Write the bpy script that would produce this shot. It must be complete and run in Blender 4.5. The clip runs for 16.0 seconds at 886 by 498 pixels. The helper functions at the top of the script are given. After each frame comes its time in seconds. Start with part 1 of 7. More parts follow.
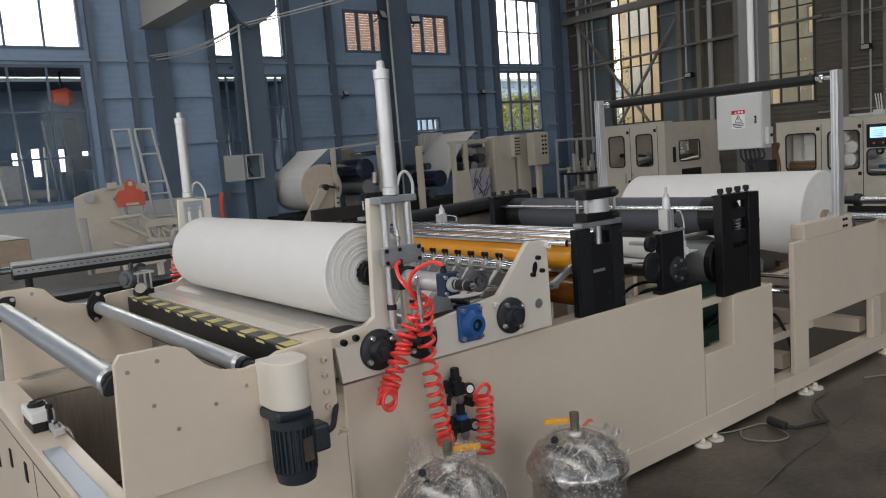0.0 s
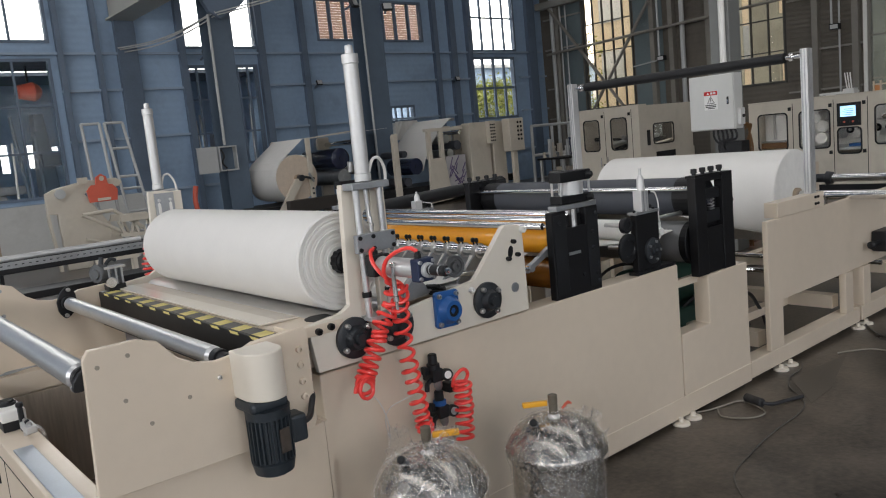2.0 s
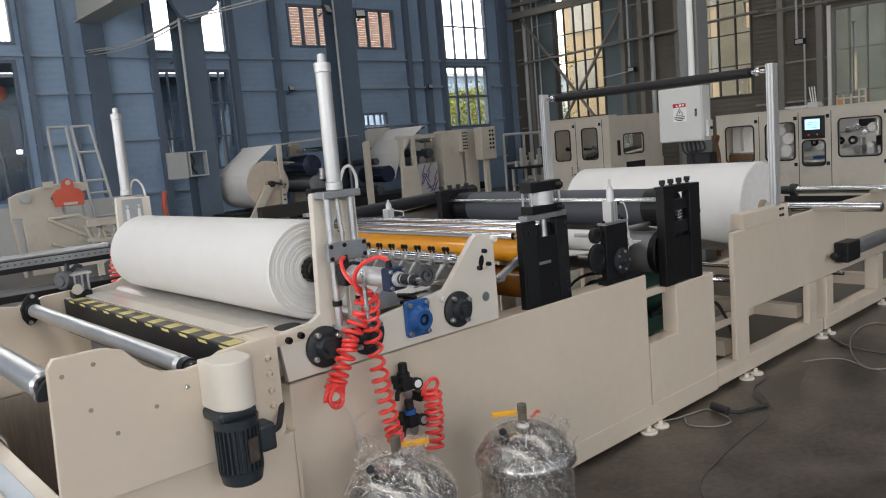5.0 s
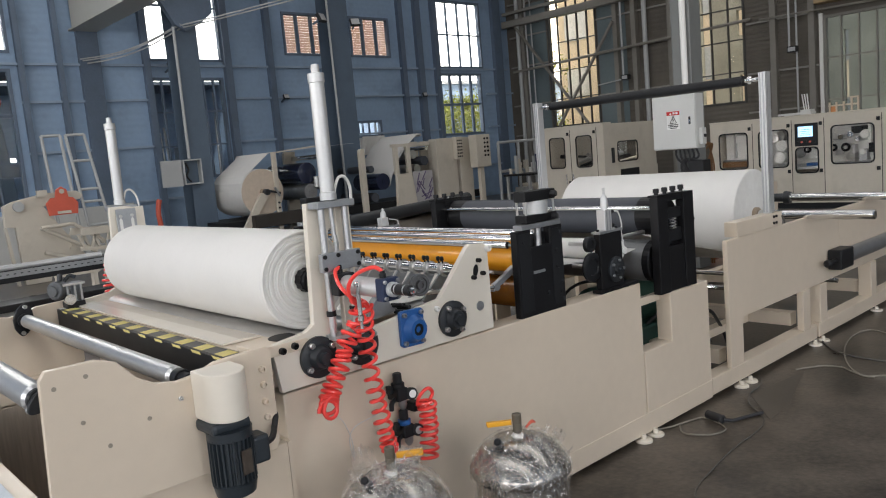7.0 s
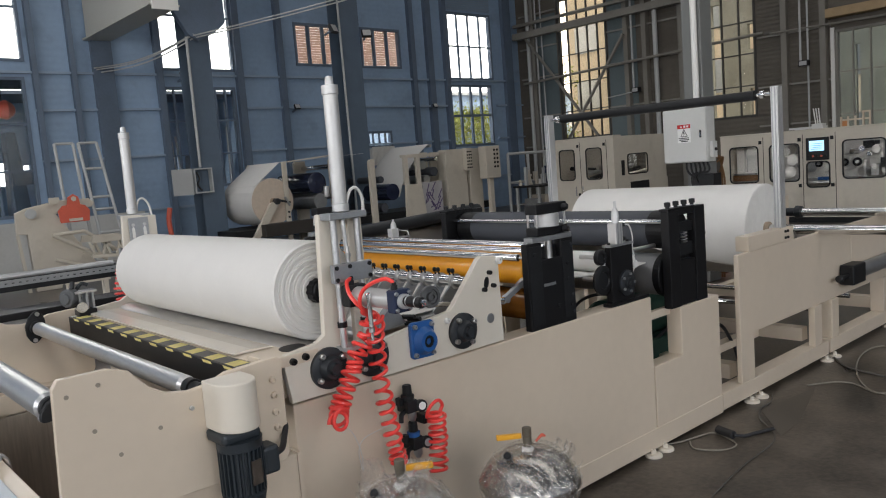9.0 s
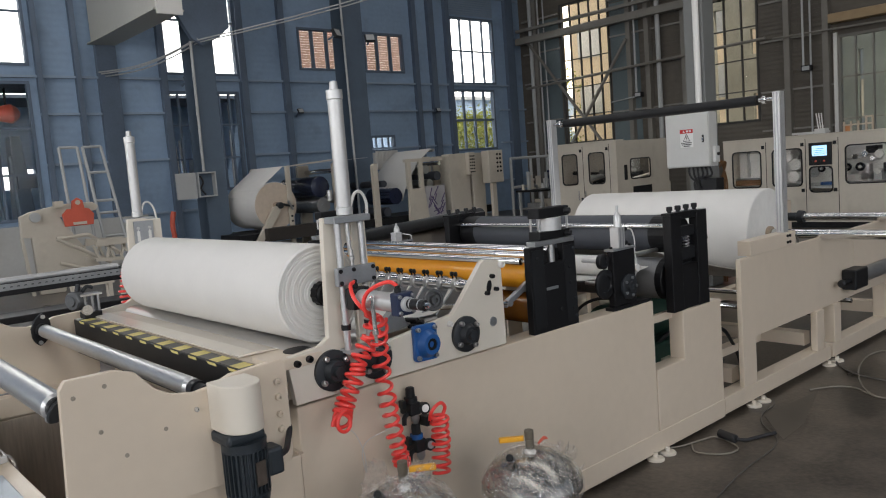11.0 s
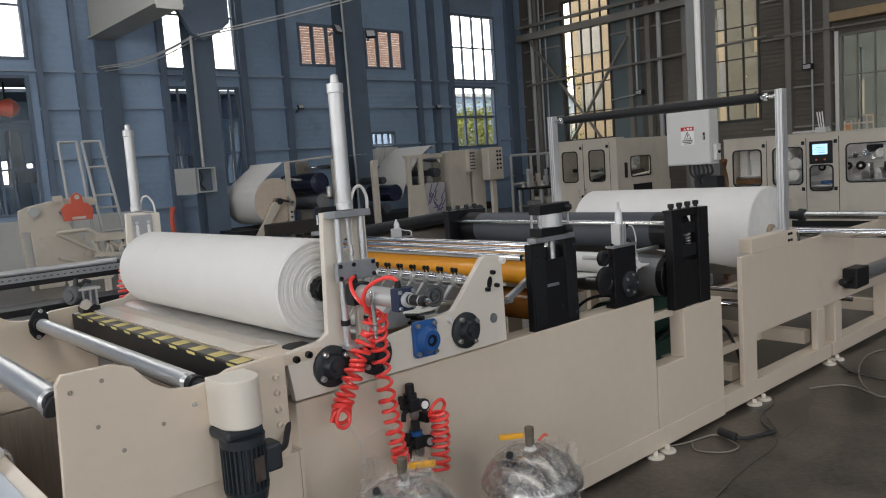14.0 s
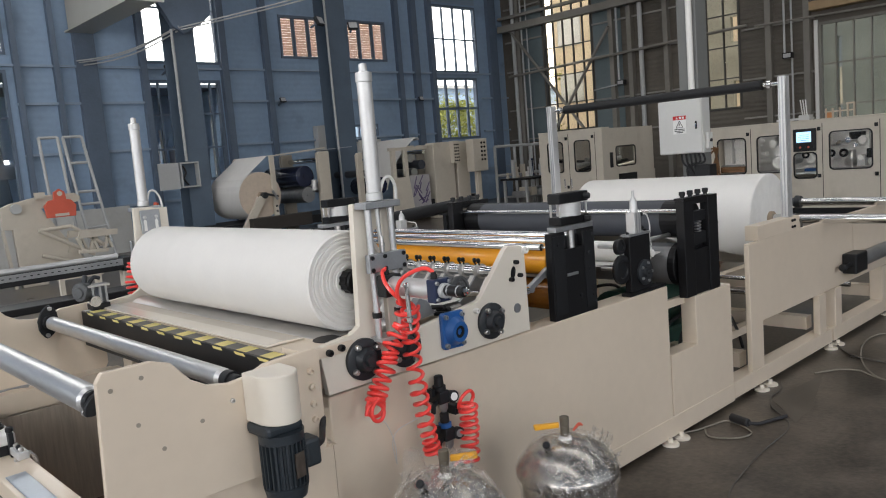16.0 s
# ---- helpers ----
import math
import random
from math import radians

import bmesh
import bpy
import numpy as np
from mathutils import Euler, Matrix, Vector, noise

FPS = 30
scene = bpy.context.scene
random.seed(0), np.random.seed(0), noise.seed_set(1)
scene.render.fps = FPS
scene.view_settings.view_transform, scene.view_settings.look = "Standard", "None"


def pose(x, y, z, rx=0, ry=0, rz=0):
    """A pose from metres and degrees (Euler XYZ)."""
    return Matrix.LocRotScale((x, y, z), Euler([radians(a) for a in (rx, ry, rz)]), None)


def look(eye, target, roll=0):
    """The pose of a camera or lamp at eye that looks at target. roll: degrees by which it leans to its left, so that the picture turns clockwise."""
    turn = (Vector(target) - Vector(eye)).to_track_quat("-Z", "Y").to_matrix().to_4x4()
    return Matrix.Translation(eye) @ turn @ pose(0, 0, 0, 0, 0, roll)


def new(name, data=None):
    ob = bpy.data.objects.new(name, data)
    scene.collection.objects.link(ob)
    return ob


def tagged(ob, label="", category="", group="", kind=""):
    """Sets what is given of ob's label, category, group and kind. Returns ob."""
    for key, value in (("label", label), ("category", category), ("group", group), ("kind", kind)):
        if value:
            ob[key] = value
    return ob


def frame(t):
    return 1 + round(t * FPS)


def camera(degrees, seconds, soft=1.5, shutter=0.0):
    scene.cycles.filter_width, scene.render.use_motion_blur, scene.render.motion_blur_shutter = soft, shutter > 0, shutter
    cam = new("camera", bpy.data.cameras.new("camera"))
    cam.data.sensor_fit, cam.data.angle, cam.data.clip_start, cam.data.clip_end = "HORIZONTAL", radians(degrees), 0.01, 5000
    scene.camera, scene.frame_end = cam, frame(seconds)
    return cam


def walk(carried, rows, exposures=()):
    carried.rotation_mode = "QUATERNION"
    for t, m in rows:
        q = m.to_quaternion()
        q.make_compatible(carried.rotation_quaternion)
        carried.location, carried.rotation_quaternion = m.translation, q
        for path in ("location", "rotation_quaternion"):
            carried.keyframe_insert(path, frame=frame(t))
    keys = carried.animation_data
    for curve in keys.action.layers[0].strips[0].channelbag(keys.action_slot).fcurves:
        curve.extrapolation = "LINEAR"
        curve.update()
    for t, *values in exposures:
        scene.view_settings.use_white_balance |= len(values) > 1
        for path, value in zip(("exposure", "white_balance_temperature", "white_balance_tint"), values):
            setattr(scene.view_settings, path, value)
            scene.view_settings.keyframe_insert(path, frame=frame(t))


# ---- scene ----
cam = camera(59.9, 16.0, soft=1.1)

PATH = [
    (0, (-3.601, -2.431, 1.725), (-2.38, -0.866, 1.482), -4.4),
    (0.5, (-3.59, -2.42, 1.719), (-2.36, -0.863, 1.471), -4.7),
    (1, (-3.584, -2.417, 1.715), (-2.344, -0.869, 1.459), -5.0),
    (1.5, (-3.577, -2.419, 1.709), (-2.327, -0.88, 1.443), -5.3),
    (2, (-3.576, -2.423, 1.71), (-2.316, -0.894, 1.432), -5.6),
    (2.5, (-3.582, -2.427, 1.711), (-2.311, -0.909, 1.429), -5.5),
    (3, (-3.591, -2.439, 1.713), (-2.31, -0.928, 1.433), -5.3),
    (3.5, (-3.592, -2.438, 1.719), (-2.301, -0.936, 1.441), -5.0),
    (4, (-3.581, -2.428, 1.717), (-2.28, -0.934, 1.444), -4.9),
    (6.5, (-3.578, -2.437, 1.724), (-2.248, -0.966, 1.47), -5.0),
    (7, (-3.574, -2.432, 1.727), (-2.244, -0.959, 1.479), -5.0),
    (7.5, (-3.579, -2.431, 1.729), (-2.252, -0.955, 1.487), -4.9),
    (8, (-3.582, -2.431, 1.731), (-2.258, -0.951, 1.495), -4.7),
    (8.5, (-3.583, -2.432, 1.734), (-2.263, -0.946, 1.507), -4.6),
    (9, (-3.583, -2.426, 1.734), (-2.265, -0.937, 1.515), -4.5),
    (11.5, (-3.601, -2.443, 1.733), (-2.288, -0.948, 1.529), -4.4),
    (12, (-3.601, -2.442, 1.732), (-2.289, -0.945, 1.532), -4.4),
    (12.5, (-3.601, -2.443, 1.734), (-2.289, -0.946, 1.535), -4.4),
    (13, (-3.6, -2.432, 1.73), (-2.287, -0.937, 1.529), -4.3),
    (13.5, (-3.594, -2.421, 1.728), (-2.281, -0.927, 1.519), -4.2),
    (14, (-3.59, -2.423, 1.726), (-2.276, -0.931, 1.511), -4.1),
    (14.5, (-3.597, -2.415, 1.738), (-2.273, -0.928, 1.516), -4.09),
    (15, (-3.631, -2.377, 1.744), (-2.297, -0.903, 1.519), -4.33),
    (15.5, (-3.664, -2.327, 1.736), (-2.32, -0.864, 1.504), -4.59),
    (16, (-3.714, -2.272, 1.73), (-2.361, -0.816, 1.491), -4.74),
]
EXPOSURES = [(0, 0.03), (1.5, 0.09), (3.5, 0.27), (7, 0.38), (8, 0.33), (9, 0.14), (12.5, 0.08), (14.5, 0.15), (16, 0.34)]
walk(cam, [(t, look(eye, target, roll)) for t, eye, target, roll in PATH], EXPOSURES)


# ---- world, sun, large lights ----
world = bpy.data.worlds.new("sky")
scene.world = world
world.use_nodes = True
_n = world.node_tree.nodes
_sky = _n.new("ShaderNodeTexSky")
_sky.sky_type, _sky.sun_disc = "NISHITA", False
_sky.sun_elevation, _sky.sun_rotation = radians(48), radians(200)
_sky.air_density, _sky.dust_density = 1.0, 2.0
world.node_tree.links.new(_sky.outputs[0], _n["Background"].inputs[0])
_n["Background"].inputs[1].default_value = 0.15

sun = new("sun", bpy.data.lights.new("sun", "SUN"))
sun.data.energy, sun.data.angle, sun.data.color = 3.0, radians(0.6), (1.0, 0.95, 0.86)
sun.matrix_world = look((0, 0, 30), (0 + 8, 18, 0))


def skylight(x, y, z, sx, sy, target, power, color=(1.0, 0.98, 0.97)):
    lamp = new("added_daylight", bpy.data.lights.new("added_daylight", "AREA"))
    lamp.data.shape, lamp.data.size, lamp.data.size_y = "RECTANGLE", sx, sy
    lamp.data.energy, lamp.data.color = power, color
    lamp.matrix_world = look((x, y, z), target)
    return lamp


HALL = dict(x0=-14.0, x1=18.6, y0=-14.0, y1=17.5, h=10.0)
# assumed roof lights over the three bays, and unseen tall windows behind
ASSUMED_ROOF_LIGHTS = ((-6.0, 2.0), (3.0, 2.0), (12.0, 2.0))
for lx, ly in ASSUMED_ROOF_LIGHTS:
    skylight(lx, ly, 9.95, 1.6, 26.0, (lx, ly + 0.001, 0), 400 if lx < 0 else 355 if lx < 5 else 255)
# (lamp power graded by hand, so the machine sides darken towards the east)
UNSEEN_SOUTH_WINDOWS = (-10.0, -4.0, 2.0, 8.0, 14.0)
for wx, power in zip(UNSEEN_SOUTH_WINDOWS, (260, 245, 85, 35, 25)):
    skylight(wx, -13.95, 4.6, 2.4, 4.6, (wx, 0, 4.6), power)

# unseen windows, added to light the faces turned west
UNSEEN_WEST_WINDOWS = (-8.0, -2.0, 4.0, 10.0)
for wy in UNSEEN_WEST_WINDOWS:
    skylight(-13.95, wy, 4.6, 2.4, 4.6, (0, wy, 4.6), 305)


# ---- mesh helpers ----
BASE = {}


def thing(name, label, category, loc=(0, 0, 0), group="", kind=""):
    ob = new(name)
    ob.location = loc
    ob.empty_display_size = 0.2
    BASE[ob] = Vector(loc)
    return tagged(ob, label, category, group, kind)


def part(name, bm, material, parent=None, label="", smooth=False, bevel=0.0, kind=""):
    """One mesh object out of bm (world places), under parent."""
    base = BASE.get(parent, Vector((0, 0, 0)))
    mesh = bpy.data.meshes.new(name)
    if base.length > 0:
        bmesh.ops.translate(bm, vec=-base, verts=bm.verts)
    bmesh.ops.recalc_face_normals(bm, faces=bm.faces)
    if smooth:
        for f in bm.faces:
            f.smooth = True
        for e in bm.edges:
            e.smooth = len(e.link_faces) == 2 and e.calc_face_angle() < 0.6
    bm.to_mesh(mesh)
    bm.free()
    mesh.materials.append(material)
    ob = new(name, mesh)
    ob.parent = parent
    BASE[ob] = base
    if bevel:
        m = ob.modifiers.new("bevel", "BEVEL")
        m.width, m.segments, m.limit_method, m.angle_limit = bevel, 2, "ANGLE", radians(40)
    return tagged(ob, label, kind=kind)


def solo(name, bm, material, label, category, group="", kind="", smooth=False, bevel=0.0):
    ob = part(name, bm, material, None, label, smooth, bevel, kind)
    return tagged(ob, label, category, group, kind)


def B():
    return bmesh.new()


def box(bm, x0, x1, y0, y1, z0, z1):
    v = [bm.verts.new((x, y, z)) for x in (x0, x1) for y in (y0, y1) for z in (z0, z1)]
    for f in ((0, 1, 3, 2), (4, 6, 7, 5), (0, 4, 5, 1), (2, 3, 7, 6), (0, 2, 6, 4), (1, 5, 7, 3)):
        bm.faces.new([v[i] for i in f])
    return bm


def slab(bm, pts, axis, a, b):
    """Prism of an outline: axis y takes (x, z), x takes (y, z), z takes (x, y)."""
    def at(p, h):
        return {"y": (p[0], h, p[1]), "x": (h, p[0], p[1]), "z": (p[0], p[1], h)}[axis]
    lo = [bm.verts.new(at(p, a)) for p in pts]
    hi = [bm.verts.new(at(p, b)) for p in pts]
    n = len(pts)
    for i in range(n):
        bm.faces.new((lo[i], lo[(i + 1) % n], hi[(i + 1) % n], hi[i]))
    bm.faces.new(lo[::-1])
    bm.faces.new(hi)
    return bm


def frame_of(p0, p1):
    d = (Vector(p1) - Vector(p0)).normalized()
    u = d.cross(Vector((0, 0, 1)) if abs(d.z) < 0.9 else Vector((1, 0, 0))).normalized()
    return d, u, d.cross(u)


def lathe(bm, p0, p1, profile, seg=24):
    """Turned shape about the line p0 p1; profile of (distance along, radius)."""
    d, u, w = frame_of(p0, p1)
    rings = []
    for h, r in profile:
        c = Vector(p0) + d * h
        if r < 1e-5:
            rings.append([bm.verts.new(c)])
        else:
            rings.append([bm.verts.new(c + (u * math.cos(k * math.tau / seg) + w * math.sin(k * math.tau / seg)) * r) for k in range(seg)])
    for a, b in zip(rings, rings[1:]):
        if len(a) == 1 and len(b) == 1:
            continue
        for k in range(seg):
            j = (k + 1) % seg
            if len(a) == 1:
                bm.faces.new((a[0], b[k], b[j]))
            elif len(b) == 1:
                bm.faces.new((a[k], a[j], b[0]))
            else:
                bm.faces.new((a[k], a[j], b[j], b[k]))
    for ring, flip in ((rings[0], True), (rings[-1], False)):
        if len(ring) > 2:
            bm.faces.new(ring[::-1] if flip else ring)
    return bm


def rod(bm, p0, p1, r, seg=16, chamfer=0.0):
    n = (Vector(p1) - Vector(p0)).length
    c = min(chamfer, r * 0.6, n / 3)
    prof = [(0, r - c), (c, r), (n - c, r), (n, r - c)] if c > 0 else [(0, r), (n, r)]
    return lathe(bm, p0, p1, prof, seg)


def tube(bm, pts, r, seg=8):
    """A round section swept along points."""
    pts = [Vector(p) for p in pts]
    rings, prev = [], None
    for i, p in enumerate(pts):
        d = (pts[min(i + 1, len(pts) - 1)] - pts[max(i - 1, 0)]).normalized()
        if prev is None:
            u = d.cross(Vector((0, 0, 1)) if abs(d.z) < 0.9 else Vector((1, 0, 0))).normalized()
        else:
            u = (prev - d * prev.dot(d)).normalized()
        prev = u
        w = d.cross(u)
        rings.append([bm.verts.new(p + (u * math.cos(k * math.tau / seg) + w * math.sin(k * math.tau / seg)) * r) for k in range(seg)])
    for a, b in zip(rings, rings[1:]):
        for k in range(seg):
            j = (k + 1) % seg
            bm.faces.new((a[k], a[j], b[j], b[k]))
    bm.faces.new(rings[0][::-1])
    bm.faces.new(rings[-1])
    return bm


def smooth_line(pts, steps=8):
    """A soft curve through points."""
    P = [Vector(p) for p in pts]
    out = []
    for i in range(len(P) - 1):
        a, b, c, d = P[max(i - 1, 0)], P[i], P[i + 1], P[min(i + 2, len(P) - 1)]
        for k in range(steps):
            t = k / steps
            out.append(0.5 * ((2 * b) + (c - a) * t + (2 * a - 5 * b + 4 * c - d) * t * t + (3 * b - a - 3 * c + d) * t ** 3))
    return out + [P[-1]]


def helix(axis_pts, radius, turns, per=14, grow=0.0, tight=0.0):
    """Points of a coil wound about a soft curve."""
    line = smooth_line(axis_pts, 30)
    n = int(turns * per)
    out = []
    for i in range(n + 1):
        f = i / n
        s = (f + tight * f * (1 - f)) * (len(line) - 1)
        k = min(int(s), len(line) - 2)
        c = line[k].lerp(line[k + 1], s - k)
        d, u, w = frame_of(line[max(k - 2, 0)], line[min(k + 3, len(line) - 1)])
        a = i / per * math.tau
        r = radius * (1 + grow * math.sin(i * 0.11))
        out.append(c + (u * math.cos(a) + w * math.sin(a)) * r)
    return out


# ---- materials ----
def mat(name, color, rough=0.5, metal=0.0, vary=0.12, scale=3.0, bump=0.0, bump_scale=60.0, grime=0.0, coat=0.0, stretch=None, spec=0.5):
    """Paint, metal, paper: colour varied at two scales, with dirt in patches and fine relief."""
    m = bpy.data.materials.new(name)
    m.use_nodes = True
    nt = m.node_tree
    b = nt.nodes["Principled BSDF"]
    lk = nt.links.new
    tc = nt.nodes.new("ShaderNodeTexCoord")
    src = tc.outputs["Object"]
    if stretch:
        mp = nt.nodes.new("ShaderNodeMapping")
        mp.inputs["Scale"].default_value = stretch
        lk(src, mp.inputs[0])
        src = mp.outputs[0]
    def noise_at(sc, detail):
        n = nt.nodes.new("ShaderNodeTexNoise")
        n.inputs["Scale"].default_value, n.inputs["Detail"].default_value = sc, detail
        lk(src, n.inputs["Vector"])
        return n
    big, fine = noise_at(scale, 6), noise_at(scale * 14, 4)
    add = nt.nodes.new("ShaderNodeMath")
    add.operation = "MULTIPLY_ADD"
    lk(fine.outputs[0], add.inputs[0])
    add.inputs[1].default_value = 0.45
    lk(big.outputs[0], add.inputs[2])
    ramp = nt.nodes.new("ShaderNodeValToRGB")
    lk(add.outputs[0], ramp.inputs[0])
    e = ramp.color_ramp.elements
    e[0].position, e[1].position = 0.4, 1.0
    e[0].color = (*[c * (1 - vary) for c in color], 1)
    e[1].color = (*[min(c * (1 + vary), 1) for c in color], 1)
    out = ramp.outputs[0]
    if grime:
        g = noise_at(scale * 2.3, 8)
        gr = nt.nodes.new("ShaderNodeMapRange")
        gr.inputs[1].default_value, gr.inputs[2].default_value = 0.55, 0.8
        gr.inputs[4].default_value = grime
        lk(g.outputs[0], gr.inputs[0])
        mx = nt.nodes.new("ShaderNodeMixRGB")
        mx.inputs[2].default_value = (color[0] * 0.35, color[1] * 0.32, color[2] * 0.28, 1)
        lk(gr.outputs[0], mx.inputs[0])
        lk(out, mx.inputs[1])
        out = mx.outputs[0]
    lk(out, b.inputs["Base Color"])
    rr = nt.nodes.new("ShaderNodeMapRange")
    rr.inputs[3].default_value, rr.inputs[4].default_value = max(rough - 0.08, 0.02), min(rough + 0.1, 1)
    lk(big.outputs[0], rr.inputs[0])
    lk(rr.outputs[0], b.inputs["Roughness"])
    b.inputs["Metallic"].default_value = metal
    b.inputs["Coat Weight"].default_value = coat
    b.inputs["Specular IOR Level"].default_value = spec
    if bump:
        bn = noise_at(bump_scale, 5)
        bp = nt.nodes.new("ShaderNodeBump")
        bp.inputs["Strength"].default_value, bp.inputs["Distance"].default_value = bump, 0.004
        lk(bn.outputs[0], bp.inputs["Height"])
        lk(bp.outputs[0], b.inputs["Normal"])
    return m


def glow(name, color, strength):
    m = bpy.data.materials.new(name)
    m.use_nodes = True
    b = m.node_tree.nodes["Principled BSDF"]
    b.inputs["Base Color"].default_value = (*color, 1)
    b.inputs["Emission Color"].default_value = (*color, 1)
    b.inputs["Emission Strength"].default_value = strength
    return m


def glass(name, tint=(1, 1, 1), rough=0.0, opaque=0.0):
    m = bpy.data.materials.new(name)
    m.use_nodes = True
    nt = m.node_tree
    b = nt.nodes["Principled BSDF"]
    b.inputs["Base Color"].default_value = (*tint, 1)
    b.inputs["Transmission Weight"].default_value = 1.0 - opaque
    b.inputs["Roughness"].default_value = rough
    b.inputs["IOR"].default_value = 1.22
    return m


CREAM = mat("cream_paint", (0.65, 0.554, 0.44), 0.38, vary=0.05, scale=1.2, bump=0.06, bump_scale=140, grime=0.10, coat=0.15)
CREAM_FAR = mat("cream_paint_dusty", (0.55, 0.50, 0.42), 0.45, vary=0.08, scale=1.0, grime=0.25)
COVERWHITE = mat("cream_white_paint", (0.69, 0.635, 0.545), 0.38, vary=0.03, scale=2.0, grime=0.08, coat=0.15)
WHITE = mat("white_paint", (0.74, 0.73, 0.70), 0.4, vary=0.04, scale=2.0, grime=0.1)
PAPER = mat("tissue_paper", (0.685, 0.67, 0.643), 0.95, vary=0.03, scale=6.0, bump=0.35, bump_scale=300, spec=0.1)
PAPER_END = mat("tissue_edge", (0.72, 0.71, 0.68), 0.95, vary=0.06, scale=20.0, bump=0.3, bump_scale=200, spec=0.1)
CARD = mat("cardboard", (0.33, 0.26, 0.19), 0.85, vary=0.15, scale=8.0)
STEEL = mat("brushed_steel", (0.56, 0.55, 0.54), 0.32, 1.0, vary=0.12, scale=5.0, stretch=(1, 0.15, 1), bump=0.05)
GALV = mat("dull_ground_steel", (0.60, 0.60, 0.60), 0.33, 0.82, vary=0.15, scale=7.0, stretch=(1, 0.2, 1), bump=0.05)
CHROME = mat("chrome", (0.72, 0.72, 0.72), 0.12, 1.0, vary=0.06, scale=5.0)
ALU = mat("aluminium", (0.55, 0.55, 0.545), 0.42, 0.55, vary=0.08, scale=6.0)
GREYSTEEL = mat("grey_plated_steel", (0.36, 0.37, 0.38), 0.4, 0.8, vary=0.15, scale=8.0, grime=0.15)
MATSTEEL = mat("matt_grey_roller", (0.29, 0.292, 0.295), 0.45, 0.6, vary=0.1, scale=6.0)
YELLOWGLASS = glass("yellow_tinted_glass", (0.92, 0.84, 0.70))
FRAMEGREY = mat("grey_brown_framing", (0.20, 0.188, 0.165), 0.5, vary=0.1, scale=1.2, grime=0.2)
TEAL = mat("teal_grey_sheet", (0.12, 0.155, 0.165), 0.55, vary=0.1, scale=0.8, grime=0.2)
GREENGLASS = glass("greenish_wired_glass", (0.66, 0.70, 0.67), 0.04)
# tan stands in for the shade on the white reel's end face
TAN = mat("shaded_reel_end", (0.55, 0.46, 0.37), 0.9, vary=0.08, scale=12)
BLACK = mat("black_oxide_steel", (0.007, 0.007, 0.008), 0.42, 0.0, vary=0.3, scale=9.0, bump=0.1, spec=0.28)
BLACKPAINT = mat("black_paint", (0.010, 0.0105, 0.012), 0.45, vary=0.25, scale=5.0, grime=0.1, spec=0.32)
RUBBER = mat("dark_rubber", (0.055, 0.060, 0.072), 0.55, vary=0.15, scale=6.0)
IRON = mat("cast_iron_grey", (0.022, 0.025, 0.029), 0.45, 0.2, vary=0.2, scale=15.0, bump=0.2)
MOTOR = mat("motor_blue_black", (0.022, 0.029, 0.036), 0.45, 0.1, vary=0.2, scale=12.0, bump=0.1)
BLUE = mat("blue_enamel", (0.012, 0.085, 0.28), 0.4, vary=0.12, scale=12.0, bump=0.1, coat=0.2)
NAVYROLL = mat("navy_rubber", (0.015, 0.02, 0.045), 0.18, vary=0.2, scale=4.0, coat=0.4)
NAVY = mat("navy_anodised", (0.02, 0.03, 0.07), 0.4, 0.3, vary=0.2, scale=10.0)
ORANGE = mat("orange_polyurethane", (0.85, 0.36, 0.02), 0.35, vary=0.06, scale=6.0, coat=0.3)
# colour of the orange roller's dim reflection
AMBER = mat("amber_reflection", (0.20, 0.075, 0.012), 0.22, vary=0.15, scale=6.0, coat=0.3)
RED = mat("red_hose", (0.86, 0.06, 0.05), 0.3, vary=0.06, scale=10.0, coat=0.3)
# red paled in its colour to stand in for haze
REDPAINT = mat("haze_paled_red_paint", (0.60, 0.11, 0.065), 0.5, vary=0.12, scale=4.0)
# cream recesses, with the shade inside put into the colour
PLUG = mat("shade_darkened_plug", (0.30, 0.26, 0.21), 0.5)
YELLOW = mat("yellow_tape", (0.66, 0.56, 0.20), 0.6, vary=0.15, scale=14.0, grime=0.2)
YELLOWH = mat("yellow_handle", (0.72, 0.35, 0.02), 0.45, vary=0.1, scale=10.0)
BRASS = mat("dull_brass", (0.15, 0.13, 0.10), 0.55, 0.5, vary=0.2, scale=20.0)
STAINLESS = mat("stainless_tank", (0.40, 0.385, 0.36), 0.24, 1.0, vary=0.12, scale=5.0, bump=0.05)
CABLE = mat("black_cable", (0.02, 0.02, 0.022), 0.55, vary=0.2)
GREYCABLE = mat("grey_cable", (0.10, 0.093, 0.083), 0.55, vary=0.2)
HOSEBROWN = mat("brown_rubber_hose", (0.16, 0.08, 0.03), 0.5, vary=0.2)
PALEHOSE = mat("pale_clear_hose", (0.23, 0.21, 0.175), 0.35, vary=0.1, coat=0.2)
GREEN = mat("green_machine_paint", (0.02, 0.062, 0.048), 0.45, vary=0.15)
CONCRETE = mat("polished_concrete", (0.074, 0.061, 0.048), 0.30, vary=0.75, scale=2.1, bump=0.3, bump_scale=40, grime=0.65)
for _e, _p in zip(CONCRETE.node_tree.nodes["Color Ramp"].color_ramp.elements, (0.52, 0.95)):
    _e.position = _p
# haze is put into this sheet colour: lifted and turned blue
WALLSHEET = mat("haze_tinted_wall_sheet", (0.255, 0.355, 0.49), 0.6, vary=0.14, scale=0.6, grime=0.4)
WALLSHEET_E = mat("grey_wall_sheet", (0.118, 0.104, 0.085), 0.6, vary=0.15, scale=0.6, grime=0.3)
